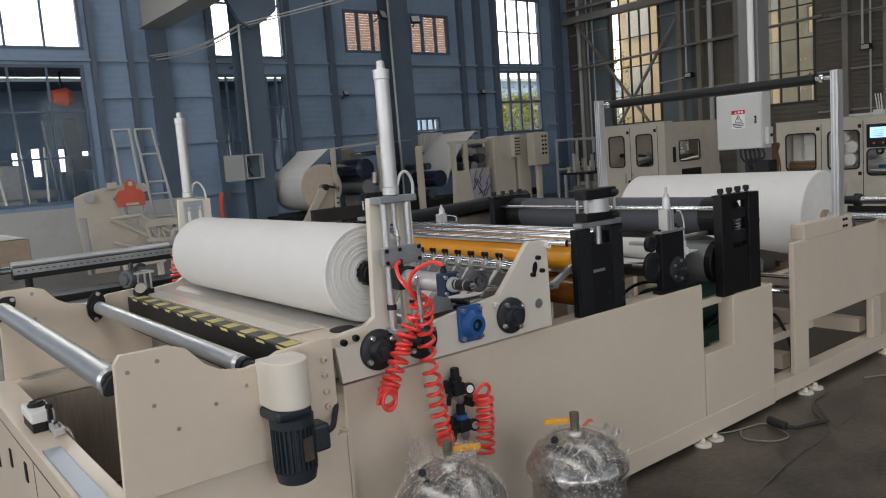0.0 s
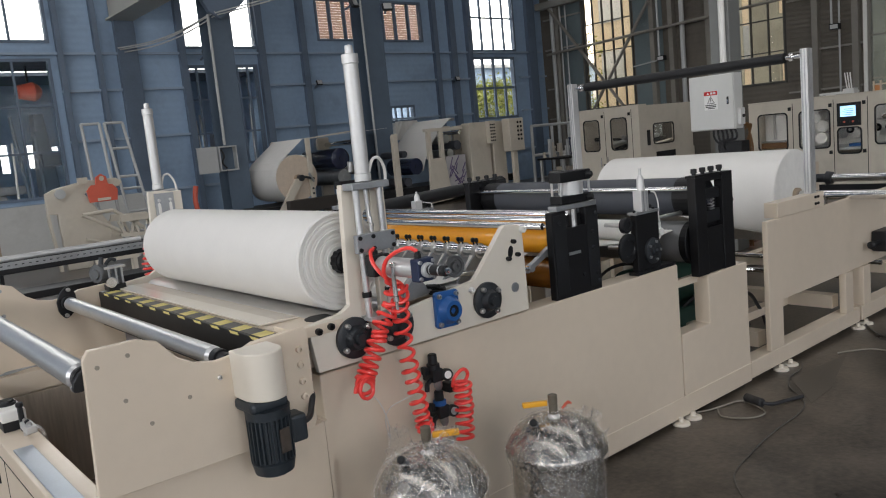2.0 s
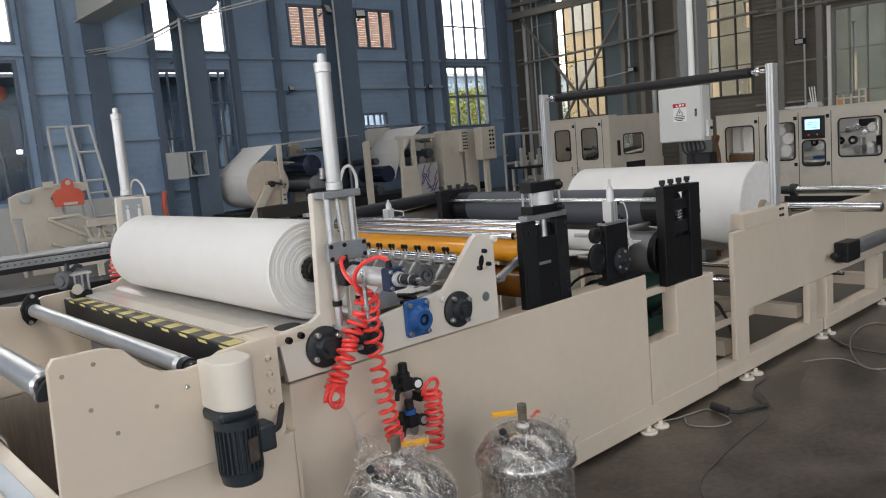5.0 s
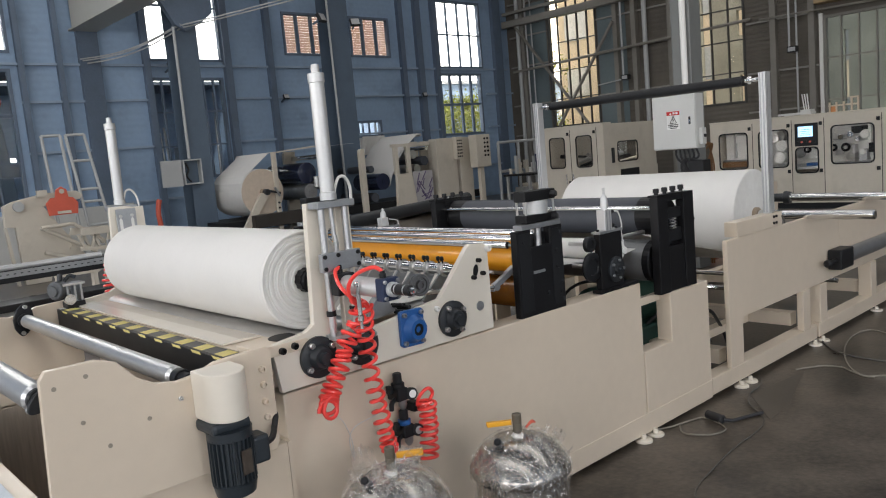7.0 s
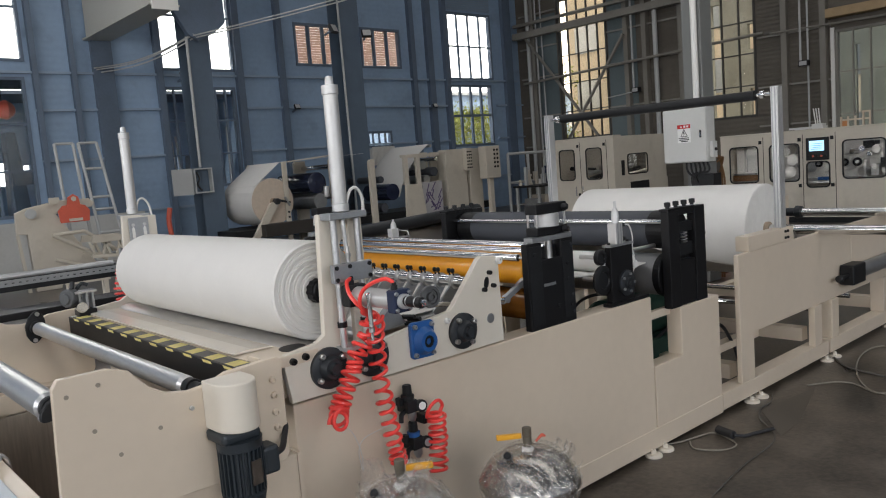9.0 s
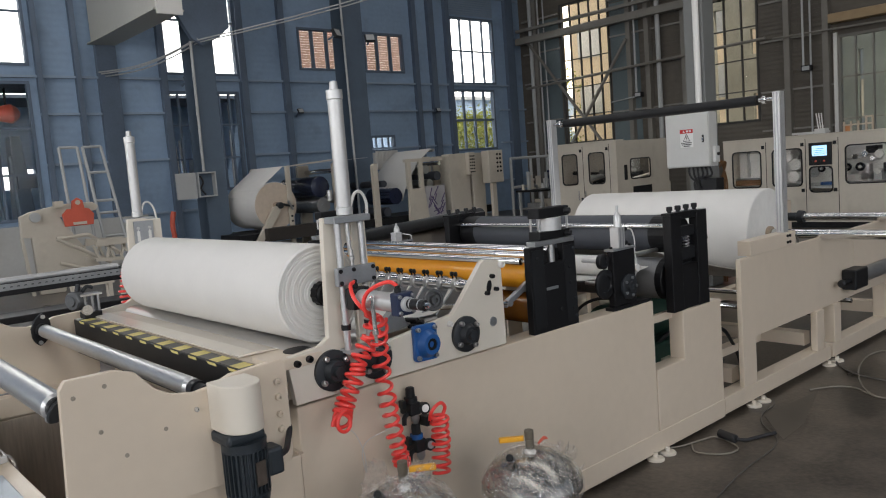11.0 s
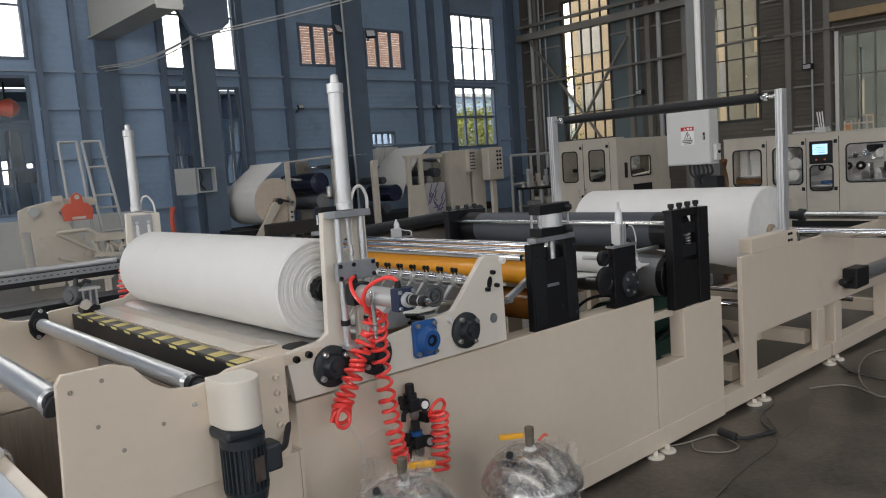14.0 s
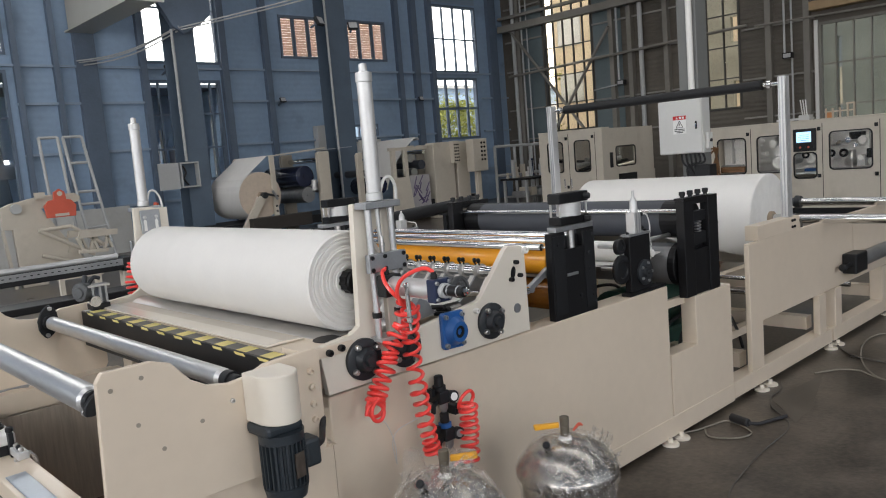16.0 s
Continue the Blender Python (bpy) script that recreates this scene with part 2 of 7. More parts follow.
GIRTGREY = mat("pale_grey_girt_paint", (0.27, 0.26, 0.235), 0.5, vary=0.1, scale=1.5, grime=0.2)
GIRTBLUE = mat("pale_blue_girt_paint", (0.27, 0.345, 0.44), 0.5, vary=0.1, scale=1.5, grime=0.2)


def ribbed(material, pitch, depth):
    """Fine level corrugation of sheet cladding, as relief."""
    nt = material.node_tree
    tc = nt.nodes.new("ShaderNodeTexCoord")
    wave = nt.nodes.new("ShaderNodeTexWave")
    wave.bands_direction = "Z"
    wave.inputs["Scale"].default_value = 0.314 / pitch
    wave.inputs["Distortion"].default_value = 0.4
    bump = nt.nodes.new("ShaderNodeBump")
    bump.inputs["Strength"].default_value, bump.inputs["Distance"].default_value = 0.8, depth
    nt.links.new(tc.outputs["Object"], wave.inputs["Vector"])
    nt.links.new(wave.outputs["Fac"], bump.inputs["Height"])
    nt.links.new(bump.outputs[0], nt.nodes["Principled BSDF"].inputs["Normal"])


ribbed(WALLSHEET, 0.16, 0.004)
ribbed(WALLSHEET_E, 0.14, 0.008)
DARKSTEEL = mat("dark_blue_steel", (0.115, 0.155, 0.215), 0.5, vary=0.15, scale=1.5, grime=0.2)
# column grey with the blue of the haze mixed in
COLSTEEL = mat("haze_tinted_column_paint", (0.09, 0.125, 0.17), 0.5, vary=0.1, scale=1.2, grime=0.2)
GREYPAINT = mat("light_grey_paint", (0.42, 0.43, 0.43), 0.45, vary=0.05, scale=1.5, grime=0.1)
BOXGREY = mat("cabinet_grey", (0.58, 0.58, 0.56), 0.42, vary=0.04, scale=1.5, grime=0.08)
PLASTER = mat("plaster", (0.5, 0.5, 0.48), 0.85, vary=0.08, scale=1.0, grime=0.25)
ROOF = mat("roof_sheet", (0.12, 0.14, 0.17), 0.6, vary=0.1, scale=0.5)
# orange-brown dulled and lightened, the haze painted into the blind
BLIND = mat("haze_dulled_blind", (0.60, 0.42, 0.31), 0.7, vary=0.12, scale=4.0)
_t = BLIND.node_tree.nodes.new("ShaderNodeBsdfTranslucent")
_t.inputs[0].default_value = (0.60, 0.43, 0.33, 1)
_m = BLIND.node_tree.nodes.new("ShaderNodeMixShader")
_m.inputs[0].default_value = 0.6
BLIND.node_tree.links.new(BLIND.node_tree.nodes["Principled BSDF"].outputs[0], _m.inputs[1])
BLIND.node_tree.links.new(_t.outputs[0], _m.inputs[2])
BLIND.node_tree.links.new(_m.outputs[0], BLIND.node_tree.nodes["Material Output"].inputs[0])
WINBAR = mat("dark_window_bars", (0.05, 0.048, 0.044), 0.55, vary=0.15, scale=2.0, grime=0.2)
PURPLE = mat("purple_print", (0.10, 0.07, 0.16), 0.6, vary=0.3, scale=6.0)
PANE = glass("window_glass", (0.96, 0.98, 0.98))
TINTED = glass("tinted_glass", (0.86, 0.86, 0.85))
FACADE = mat("outside_facade", (0.58, 0.49, 0.37), 0.9, vary=0.15, scale=0.4)
HEDGE = mat("outside_hedge", (0.24, 0.26, 0.06), 0.9, vary=0.4, scale=1.5)
SCREEN = glow("screen_blue", (0.42, 0.68, 0.92), 1.15)
INK_RED = mat("label_red", (0.55, 0.02, 0.02), 0.6)
INK_BLACK = mat("label_black", (0.02, 0.02, 0.02), 0.6)
LABEL = mat("label_white", (0.78, 0.78, 0.76), 0.6, vary=0.02)


# ---- large structure ----
def wall_cells(bm, axis, at, thick, u0, u1, v0, v1, holes):
    us = sorted({u0, u1, *[h[0] for h in holes], *[h[1] for h in holes]})
    vs = sorted({v0, v1, *[h[2] for h in holes], *[h[3] for h in holes]})
    for a, b in zip(us, us[1:]):
        for c, d in zip(vs, vs[1:]):
            mu, mv = (a + b) / 2, (c + d) / 2
            if any(h[0] < mu < h[1] and h[2] < mv < h[3] for h in holes):
                continue
            if axis == "y":
                box(bm, a, b, at, at + thick, c, d)
            else:
                box(bm, at, at + thick, a, b, c, d)
    return bm


H = HALL["h"]
X0, X1, Y0, Y1 = HALL["x0"], HALL["x1"], HALL["y0"], HALL["y1"]
solo("ground", box(B(), -60, 80, -60, 80, -0.5, -0.06), mat("yard", (0.22, 0.21, 0.19), 0.9, scale=0.3), "pale concrete yard outside the hall", "ground", kind="structure")
solo("floor", box(B(), X0, X1, Y0, Y1, -0.05, 0.0), CONCRETE, "dark polished concrete workshop floor with stains", "floor", kind="structure")

# faint floor reflections painted as thin slabs of paler concrete
solo("floor_sheen_patch", slab(B(), [(1.06, -0.14), (1.73, -0.21), (1.01, -0.41), (0.71, -0.43)], "z", 0.0, 0.0015), mat("sheen_concrete", (0.084, 0.071, 0.057), 0.35, vary=0.2, scale=3), "paler patch painting a faint reflection on the concrete floor", "floor", kind="structure")
solo("floor_sheen_patch", slab(B(), [(0.2, -2.2), (0.7, -1.25), (2.6, -1.6), (2.2, -2.6)], "z", 0.0, 0.0015), mat("sheen_concrete", (0.080, 0.067, 0.053), 0.35, vary=0.2, scale=3), "paler patch painting a faint reflection on the concrete floor", "floor", kind="structure")
N_HOLES = {"a": (-2.6, 1.55, 4.85, 8.6), "a_low": (-2.6, 1.5, 1.25, 4.5), "b": (4.76, 6.87, 4.72, 7.6), "b_low": (4.76, 6.8, 1.6, 4.3),
           "c": (8.86, 10.40, 4.95, 6.2), "c2": (11.27, 12.86, 4.94, 6.2), "d": (14.98, 17.15, 4.63, 6.95), "d_low": (14.95, 17.0, 2.3, 4.45), "small": (11.22, 12.22, 2.42, 2.95)}
E_HOLES = {"w1": (13.45, 15.55, 2.25, 7.2), "w2": (8.28, 9.87, 2.4, 7.0), "gate": (2.6, 6.1, 0.0, 4.48)}
wall_n = solo("wall_north", wall_cells(B(), "y", Y1, 0.2, X0 - 0.2, X1 + 0.2, 0, H, list(N_HOLES.values())), WALLSHEET, "sheet metal hall wall tinted haze blue, with tall windows", "wall", kind="structure")
wall_e = solo("wall_east", wall_cells(B(), "x", X1, 0.2, Y0, Y1, 0, H, list(E_HOLES.values())), WALLSHEET_E, "dark grey sheet metal hall wall with steel framing", "wall", kind="structure")
solo("wall_south", wall_cells(B(), "y", Y0 - 0.2, 0.2, X0 - 0.2, X1 + 0.2, 0, H, [(x - 1.2, x + 1.2, 2.3, 6.9) for x in UNSEEN_SOUTH_WINDOWS]), WALLSHEET, "unseen sheet metal hall wall tinted haze blue", "wall", kind="structure")
solo("wall_west", wall_cells(B(), "x", X0 - 0.2, 0.2, Y0, Y1, 0, H, [(y - 1.2, y + 1.2, 2.3, 6.9) for y in UNSEEN_WEST_WINDOWS]), WALLSHEET, "unseen sheet metal hall wall tinted haze blue", "wall", kind="structure")
roof = B()
xs = sorted([X0, X1] + [x + s for x, _ in ASSUMED_ROOF_LIGHTS for s in (-0.8, 0.8)])
for i in range(0, len(xs), 2):
    box(roof, xs[i], xs[i + 1], Y0, Y1, H, H + 0.15)
for x, y in ASSUMED_ROOF_LIGHTS:
    box(roof, x - 0.8, x + 0.8, Y0, y - 13, H, H + 0.15)
    box(roof, x - 0.8, x + 0.8, y + 13, Y1, H, H + 0.15)
# opaque sheets close the assumed roof lights against the sun
for x, y in ASSUMED_ROOF_LIGHTS:
    box(roof, x - 0.8, x + 0.8, y - 13, y + 13, H + 0.05, H + 0.1)
solo("ceiling", roof, ROOF, "unseen blue-grey sheet metal roof with assumed long roof lights", "ceiling", kind="structure")


def window(n, axis, at, hole, cols, rows, material=DARKSTEEL, pane=PANE, bar=0.05):
    """Steel window: frame, bars and single panes."""
    u0, u1, v0, v1 = hole
    w = thing("window_%d" % n, "tall steel-framed hall window with many panes", "window", kind="structure")

    def bx(bm, a, b, c, d, t0, t1):
        return box(bm, a, b, at + t0, at + t1, c, d) if axis == "y" else box(bm, at + t0, at + t1, a, b, c, d)
    f = B()
    bx(f, u0, u0 + 0.07, v0, v1, -0.03, 0.12), bx(f, u1 - 0.07, u1, v0, v1, -0.03, 0.12)
    bx(f, u0 + 0.07, u1 - 0.07, v0, v0 + 0.07, -0.03, 0.12), bx(f, u0 + 0.07, u1 - 0.07, v1 - 0.07, v1, -0.03, 0.12)
    part("window_frame", f, material, w)
    for i in range(1, cols):
        u = u0 + (u1 - u0) * i / cols
        part("mullion", bx(B(), u - bar / 2, u + bar / 2, v0 + 0.07, v1 - 0.07, 0.0, 0.08), material, w)
    for j in range(1, rows):
        v = v0 + (v1 - v0) * j / rows
        part("glazing_bar", bx(B(), u0 + 0.07, u1 - 0.07, v - bar / 2, v + bar / 2, 0.01, 0.07), material, w)
    for i in range(cols):
        for j in range(rows):
            a, b = u0 + (u1 - u0) * i / cols + 0.01, u0 + (u1 - u0) * (i + 1) / cols - 0.01
            c, d = v0 + (v1 - v0) * j / rows + 0.01, v0 + (v1 - v0) * (j + 1) / rows - 0.01
            p = part("pane", bx(B(), a, b, c, d, 0.035, 0.041), pane, w)
            p.visible_shadow = False
    return w


window(1, "y", Y1, N_HOLES["a"], 5, 3)
window(2, "y", Y1, N_HOLES["a_low"], 5, 3)
window(3, "y", Y1, N_HOLES["b"], 3, 2)
window(4, "y", Y1, N_HOLES["b_low"], 7, 3, bar=0.045)
window(5, "y", Y1, N_HOLES["c"], 3, 1, bar=0.09)
window(6, "y", Y1, N_HOLES["c2"], 3, 1, bar=0.09)
window(7, "y", Y1, N_HOLES["d"], 4, 2)
window(8, "y", Y1, N_HOLES["d_low"], 4, 2, bar=0.08)
window(9, "y", Y1, N_HOLES["small"], 4, 1, bar=0.03)
window(10, "x", X1, E_HOLES["w1"], 5, 5, WINBAR, YELLOWGLASS, 0.034)
window(11, "x", X1, E_HOLES["w2"], 3, 5, WINBAR, YELLOWGLASS, 0.034)
window(12, "x", X1, E_HOLES["gate"], 8, 4, FRAMEGREY, GREENGLASS, 0.035)

# fixed louvre over the tall window in the corner
for k in range(13):
    z = 7.02 + k * 0.075
    part("louvre_slat", slab(B(), [(Y1 - 0.03, z), (Y1 - 0.005, z + 0.06), (Y1 - 0.009, z + 0.064), (Y1 - 0.034, z + 0.004)], "x", 14.98, 17.15), GIRTBLUE, wall_n)

# girts and posts of the walls
for x, w in ((-3.2, 0.09), (1.72, 0.06), (2.58, 0.06), (3.28, 0.24), (4.68, 0.08), (6.95, 0.10), (8.3, 0.09), (10.6, 0.2), (13.3, 0.09), (14.05, 0.12), (14.8, 0.09), (17.9, 0.2)):
    part("wall_post", box(B(), x - w, x + w, Y1 - 0.16, Y1 - 0.005, 0, H), DARKSTEEL, wall_n)
for z in (1.15, 2.53, 3.72, 4.6, 7.7):
    for a, b in ((X0, -2.7), (1.65, 4.7), (6.95, 14.9), (17.2, X1)) if z in (2.53, 3.72) else ((X0, X1 - 0.2),):
        part("girt", box(B(), a, b, Y1 - 0.1, Y1 - 0.006, z - 0.028, z + 0.028), GIRTBLUE, wall_n)
for y in (16.6, 12.6, 11.9, 10.6, 7.4, 6.35):
    part("wall_post", box(B(), X1 - 0.2, X1 - 0.005, y - 0.08, y + 0.08, 0, H), FRAMEGREY, wall_e)
for z in (2.1, 3.2, 4.62, 5.7, 6.9):
    for a, b in ((Y0, 2.5), (6.2, 8.2), (9.95, 13.4), (15.6, 17.3)):
        part("girt", box(B(), X1 - 0.11, X1 - 0.006, a, b, z - 0.024, z + 0.024), GIRTGREY, wall_e)
for y0, y1 in ((12.3, 13.4), (15.62, 16.5)):
    part("wall_panel", box(B(), X1 - 0.02, X1 - 0.003, y0, y1, 2.0, 6.8), TEAL, wall_e)
part("gate_jamb", box(B(), X1 - 0.06, X1 - 0.005, 6.105, 6.2, 0, 4.55), WHITE, wall_e)


# ---- the rewinder: near and far side frames ----
W = 1.98
rewinder = thing("rewinding_machine", "cream-painted paper rewinding machine with rollers, bearings and air cylinders", "machine", (-1.0, 1.0, 0))


def mirror(y):
    return W - y


def both(name, build, material, parent, label="", **kw):
    """A part of the near frame and the same on the far frame. build(bm, f) takes f as the map of y."""
    for f in (lambda y: y, mirror):
        bm = B()
        build(bm, f)
        part(name, bm, material, parent, label, **kw)


def ybox(bm, f, x0, x1, y0, y1, z0, z1):
    a, b = sorted((f(y0), f(y1)))
    return box(bm, x0, x1, a, b, z0, z1)


both("side_frame", lambda bm, f: ybox(bm, f, -2.22, 0.09, 0.0, 0.12, 0.035, 0.905), CREAM, rewinder, bevel=0.006)
OUTLINE = [(-2.235, 0.922), (-2.258, 1.085), (-2.245, 1.103), (-2.115, 1.117), (-2.075, 1.14), (-2.056, 1.585), (-1.972, 1.585), (-1.975, 1.09), (-1.935, 1.085),
           (-1.932, 1.575), (-1.866, 1.575), (-1.866, 1.062), (-1.50, 1.108), (-1.45, 1.113), (-1.42, 1.14), (-1.262, 1.308), (-1.24, 1.32), (-1.155, 1.31), (-1.138, 1.295), (-1.133, 0.922)]
SLOT_TOP = [(-1.9735, 1.585), (-1.9735, 1.462), (-1.968, 1.478), (-1.9535, 1.489), (-1.939, 1.478), (-1.9335, 1.462), (-1.9335, 1.577)]


def bearing_plate(bm, f):
    """Plate with the arm and the lift upright, whose guide slot is closed above."""
    slab(bm, OUTLINE, "y", f(-0.028), f(-0.001))
    slab(bm, SLOT_TOP, "y", f(-0.0275), f(-0.0015))


both("bearing_plate", bearing_plate, COVERWHITE, rewinder, bevel=0.003)
# low block behind the side frame, with its notch
LOW = [(0.10, 0.035), (0.10, 0.50), (0.394, 0.50), (0.394, 0.79), (0.835, 0.79), (0.835, 0.035)]
both("frame_block", lambda bm, f: slab(bm, LOW, "y", f(0.0), f(0.10)), CREAM, rewinder, bevel=0.006)
both("base_rail", lambda bm, f: ybox(bm, f, -2.215, 0.832, -0.0035, 0.02, 0.028, 0.142), CREAM, rewinder, bevel=0.002)
both("top_strip", lambda bm, f: ybox(bm, f, 0.095, 0.39, 0.07, 0.10, 0.745, 0.79), CREAM, rewinder)
for x, z in ((-1.7, 0.25), (-0.4, 0.3), (0.6, 0.3)):
    part("cross_beam", box(B(), x - 0.06, x + 0.06, 0.17, W - 0.17, z - 0.06, z + 0.06), CREAM, rewinder)

# log and winding drums
part("winding_drum", lathe(B(), (-2.09, 0.03, 1.02), (-2.09, 1.95, 1.02), [(0, 0.02), (0.02, 0.085), (1.90, 0.085), (1.92, 0.02)], 40), STEEL, rewinder, smooth=True)
part("winding_drum", lathe(B(), (-1.86, 0.03, 1.02), (-1.86, 1.95, 1.02), [(0, 0.02), (0.02, 0.085), (1.90, 0.085), (1.92, 0.02)], 40), STEEL, rewinder, smooth=True)
R = 0.19
prof = [(0.0, 0.03)]
for i in range(1, 16):
    r = 0.03 + (R - 0.034) * i / 15
    prof += [(0.0022 * (i % 3) - 0.0016 * (i % 2), r - 0.002), (0.0022 * ((i + 1) % 3), r)]
prof += [(0.006, R), (1.626, R), (1.632, R - 0.004), (1.632, 0.03)]
log = thing("paper_log", "wound log of white tissue paper with embossed end rings", "paper roll", (-2.03, 1.0, 1.1))
part("paper", lathe(B(), (-2.03, 0.07, 1.295), (-2.03, 1.82, 1.295), prof, 96), PAPER, log, smooth=True)
plug_pts = []
for k in range(48):
    a, r = k * math.tau / 48, 0.047 if k % 4 < 2 else 0.044
    plug_pts.append((-2.03 + r * math.cos(a), 1.295 + r * math.sin(a)))
plug_end = part("core_plug", slab(B(), plug_pts, "y", 0.035, 0.072), BLACK, log, "black knurled core chuck")
part("plug_face", lathe(B(), (-2.03, 0.0345, 1.295), (-2.03, 0.0, 1.295), [(0, 0.040), (0.006, 0.034), (0.006, 0.016), (0.012, 0.015), (0.012, 0.0)], 20), BLACK, plug_end)

# rollers of the rewinder
# the first roller is added to stand in for an orange reflection
ROLLS = [("reflection_roller", -0.78, 1.01, 0.078, AMBER, "added roller painting the orange roller's amber reflection"), ("perforating_roller", -0.80, 1.185, 0.072, ORANGE, "orange polyurethane roller"), ("guide_roller", -0.885, 1.259, 0.018, CHROME, ""), ("guide_roller", -0.785, 1.274, 0.021, CHROME, ""),
         ("guide_roller", -0.68, 1.288, 0.02, CHROME, ""), ("slitter_shaft", -1.27, 1.205, 0.026, CHROME, "chromed slitter shaft"), ("guide_roller", -1.08, 1.075, 0.016, STEEL, ""),
         ("rubber_roller", 0.52, 1.235, 0.115, RUBBER, "dark grey rubber roller"), ("guide_bar", 0.385, 1.295, 0.014, CHROME, ""), ("paper_roller", 0.02, 1.10, 0.06, WHITE, "white coated roller"),
         ("steel_roller", 0.42, 0.975, 0.125, MATSTEEL, "matt steel embossing roller")]
for name, x, z, r, m, label in ROLLS:
    part(name, lathe(B(), (x, 0.04, z), (x, W - 0.04, z), [(0, r * 0.35), (0.035, r * 0.35), (0.04, r * 0.97), (0.045, r), (1.855, r), (1.86, r * 0.97), (1.865, r * 0.35), (1.90, r * 0.35)], 32), m, rewinder, label, smooth=True)

# ---- unloading stand ----
stand = thing("unloading_stand", "cream-painted log unloading stand with steel rollers and a geared motor", "machine", (-2.65, 1.0, 0))
EDGE = [(-3.035, 0.745), (-3.018, 1.18), (-3.0, 1.205), (-2.86, 1.205), (-2.80, 1.185), (-2.745, 1.12), (-2.69, 1.088), (-2.62, 1.075), (-2.55, 1.082), (-2.49, 1.105), (-2.30, 1.115), (-2.282, 1.10), (-2.285, 0.77), (-2.30, 0.742)]
both("side_plate", lambda bm, f: slab(bm, EDGE, "y", f(-0.06), f(-0.035)), CREAM, stand, bevel=0.003)
both("base_box", lambda bm, f: ybox(bm, f, -3.0, -2.24, -0.03, 0.08, 0.03, 0.742), CREAM, stand, bevel=0.005)
part("front_box", box(B(), -3.14, -3.003, -0.03, 2.02, 0.03, 0.75), CREAM, stand, bevel=0.004)
part("rear_tray", box(B(), -3.02, -2.3, 1.86, 1.95, 0.66, 0.76), CREAM, stand)
part("steel_roller", lathe(B(), (-3.012, 0.0, 1.118), (-3.012, 1.94, 1.118), [(0, 0.02), (0.02, 0.042), (1.92, 0.042), (1.94, 0.02)], 28), GALV, stand, smooth=True)
part("steel_roller", lathe(B(), (-2.565, 0.08, 1.055), (-2.565, 1.92, 1.055), [(0, 0.018), (0.02, 0.034), (1.82, 0.034), (1.84, 0.018)], 28), GALV, stand, smooth=True)
part("stop_beam", box(B(), -2.408, -2.333, 0.02, 1.95, 0.90, 1.082), BLACKPAINT, stand, "black painted stop beam", bevel=0.003)
part("table", box(B(), -2.325, -2.14, 0.10, 1.93, 1.068, 1.082), CREAM, stand)

# ---- unwinding stand ----
W2 = 2.16


def mirror2(y):
    return W2 - y


def both2(name, build, material, parent, label="", **kw):
    for f in (lambda y: y, mirror2):
        bm = B()
        build(bm, f)
        part(name, bm, material, parent, label, **kw)


unwind = thing("unwinding_stand", "cream-painted steel unwinding stand for a parent paper roll", "machine", (2.0, 1.0, 0))
both2("base_beam", lambda bm, f: ybox(bm, f, 0.84, 2.48, 0.0, 0.11, 0.035, 0.145), CREAM, unwind, bevel=0.005)
both2("post", lambda bm, f: ybox(bm, f, 1.10, 1.28, 0.0, 0.035, 0.145, 1.0), CREAM, unwind, bevel=0.005)
both2("side_plate", lambda bm, f: ybox(bm, f, 1.28, 3.0, 0.015, 0.04, 0.45, 1.0), CREAM, unwind, bevel=0.004)
both2("post", lambda bm, f: ybox(bm, f, 2.24, 2.37, 0.0, 0.05, 0.145, 0.45), CREAM, unwind, bevel=0.005)
both2("top_rail", lambda bm, f: ybox(bm, f, 1.26, 1.94, 0.008, 0.10, 1.0, 1.10), CREAM, unwind, bevel=0.004)
both2("upright", lambda bm, f: ybox(bm, f, 1.78, 1.855, 0.03, 0.075, 1.10, 2.09), ALU, unwind, "ribbed aluminium upright", bevel=0.004)
for gx in (1.795, 1.818, 1.84):
    both2("groove", lambda bm, f: ybox(bm, f, gx - 0.004, gx + 0.004, 0.0265, 0.0295, 1.11, 2.085), GREYSTEEL, unwind)
for gy in (0.042, 0.063):
    both2("groove", lambda bm, f: ybox(bm, f, 1.7765, 1.7795, gy - 0.004, gy + 0.004, 1.11, 2.085), GREYSTEEL, unwind)
part("spreader_bar", rod(B(), (1.82, 0.2, 2.045), (1.82, W2 - 0.2, 2.045), 0.036, 20), BLACKPAINT, unwind, "black spreader roller")
jumbo = thing("parent_roll", "large parent roll of white tissue paper on its shaft", "paper roll", (2.42, 1.2, 0.7))
part("paper", lathe(B(), (2.40, 0.43, 1.02), (2.40, 2.13, 1.02), [(0, 0.06), (0, 0.358), (0.004, 0.362), (1.696, 0.362), (1.70, 0.06)], 96), PAPER, jumbo, smooth=True)

# ---- fittings of the near and far frames ----
def bolt(parent, p, d, r=0.009, h=0.012, m=None):
    """A socket screw head standing along d."""
    p, d = Vector(p), Vector(d).normalized()
    bm = lathe(B(), p, p + d, [(0, r), (h * 0.85, r), (h, r * 0.85), (h, r * 0.5), (h * 0.5, r * 0.45), (h * 0.5, 0)], 10)
    return part("bolt", bm, m or GREYSTEEL, parent)


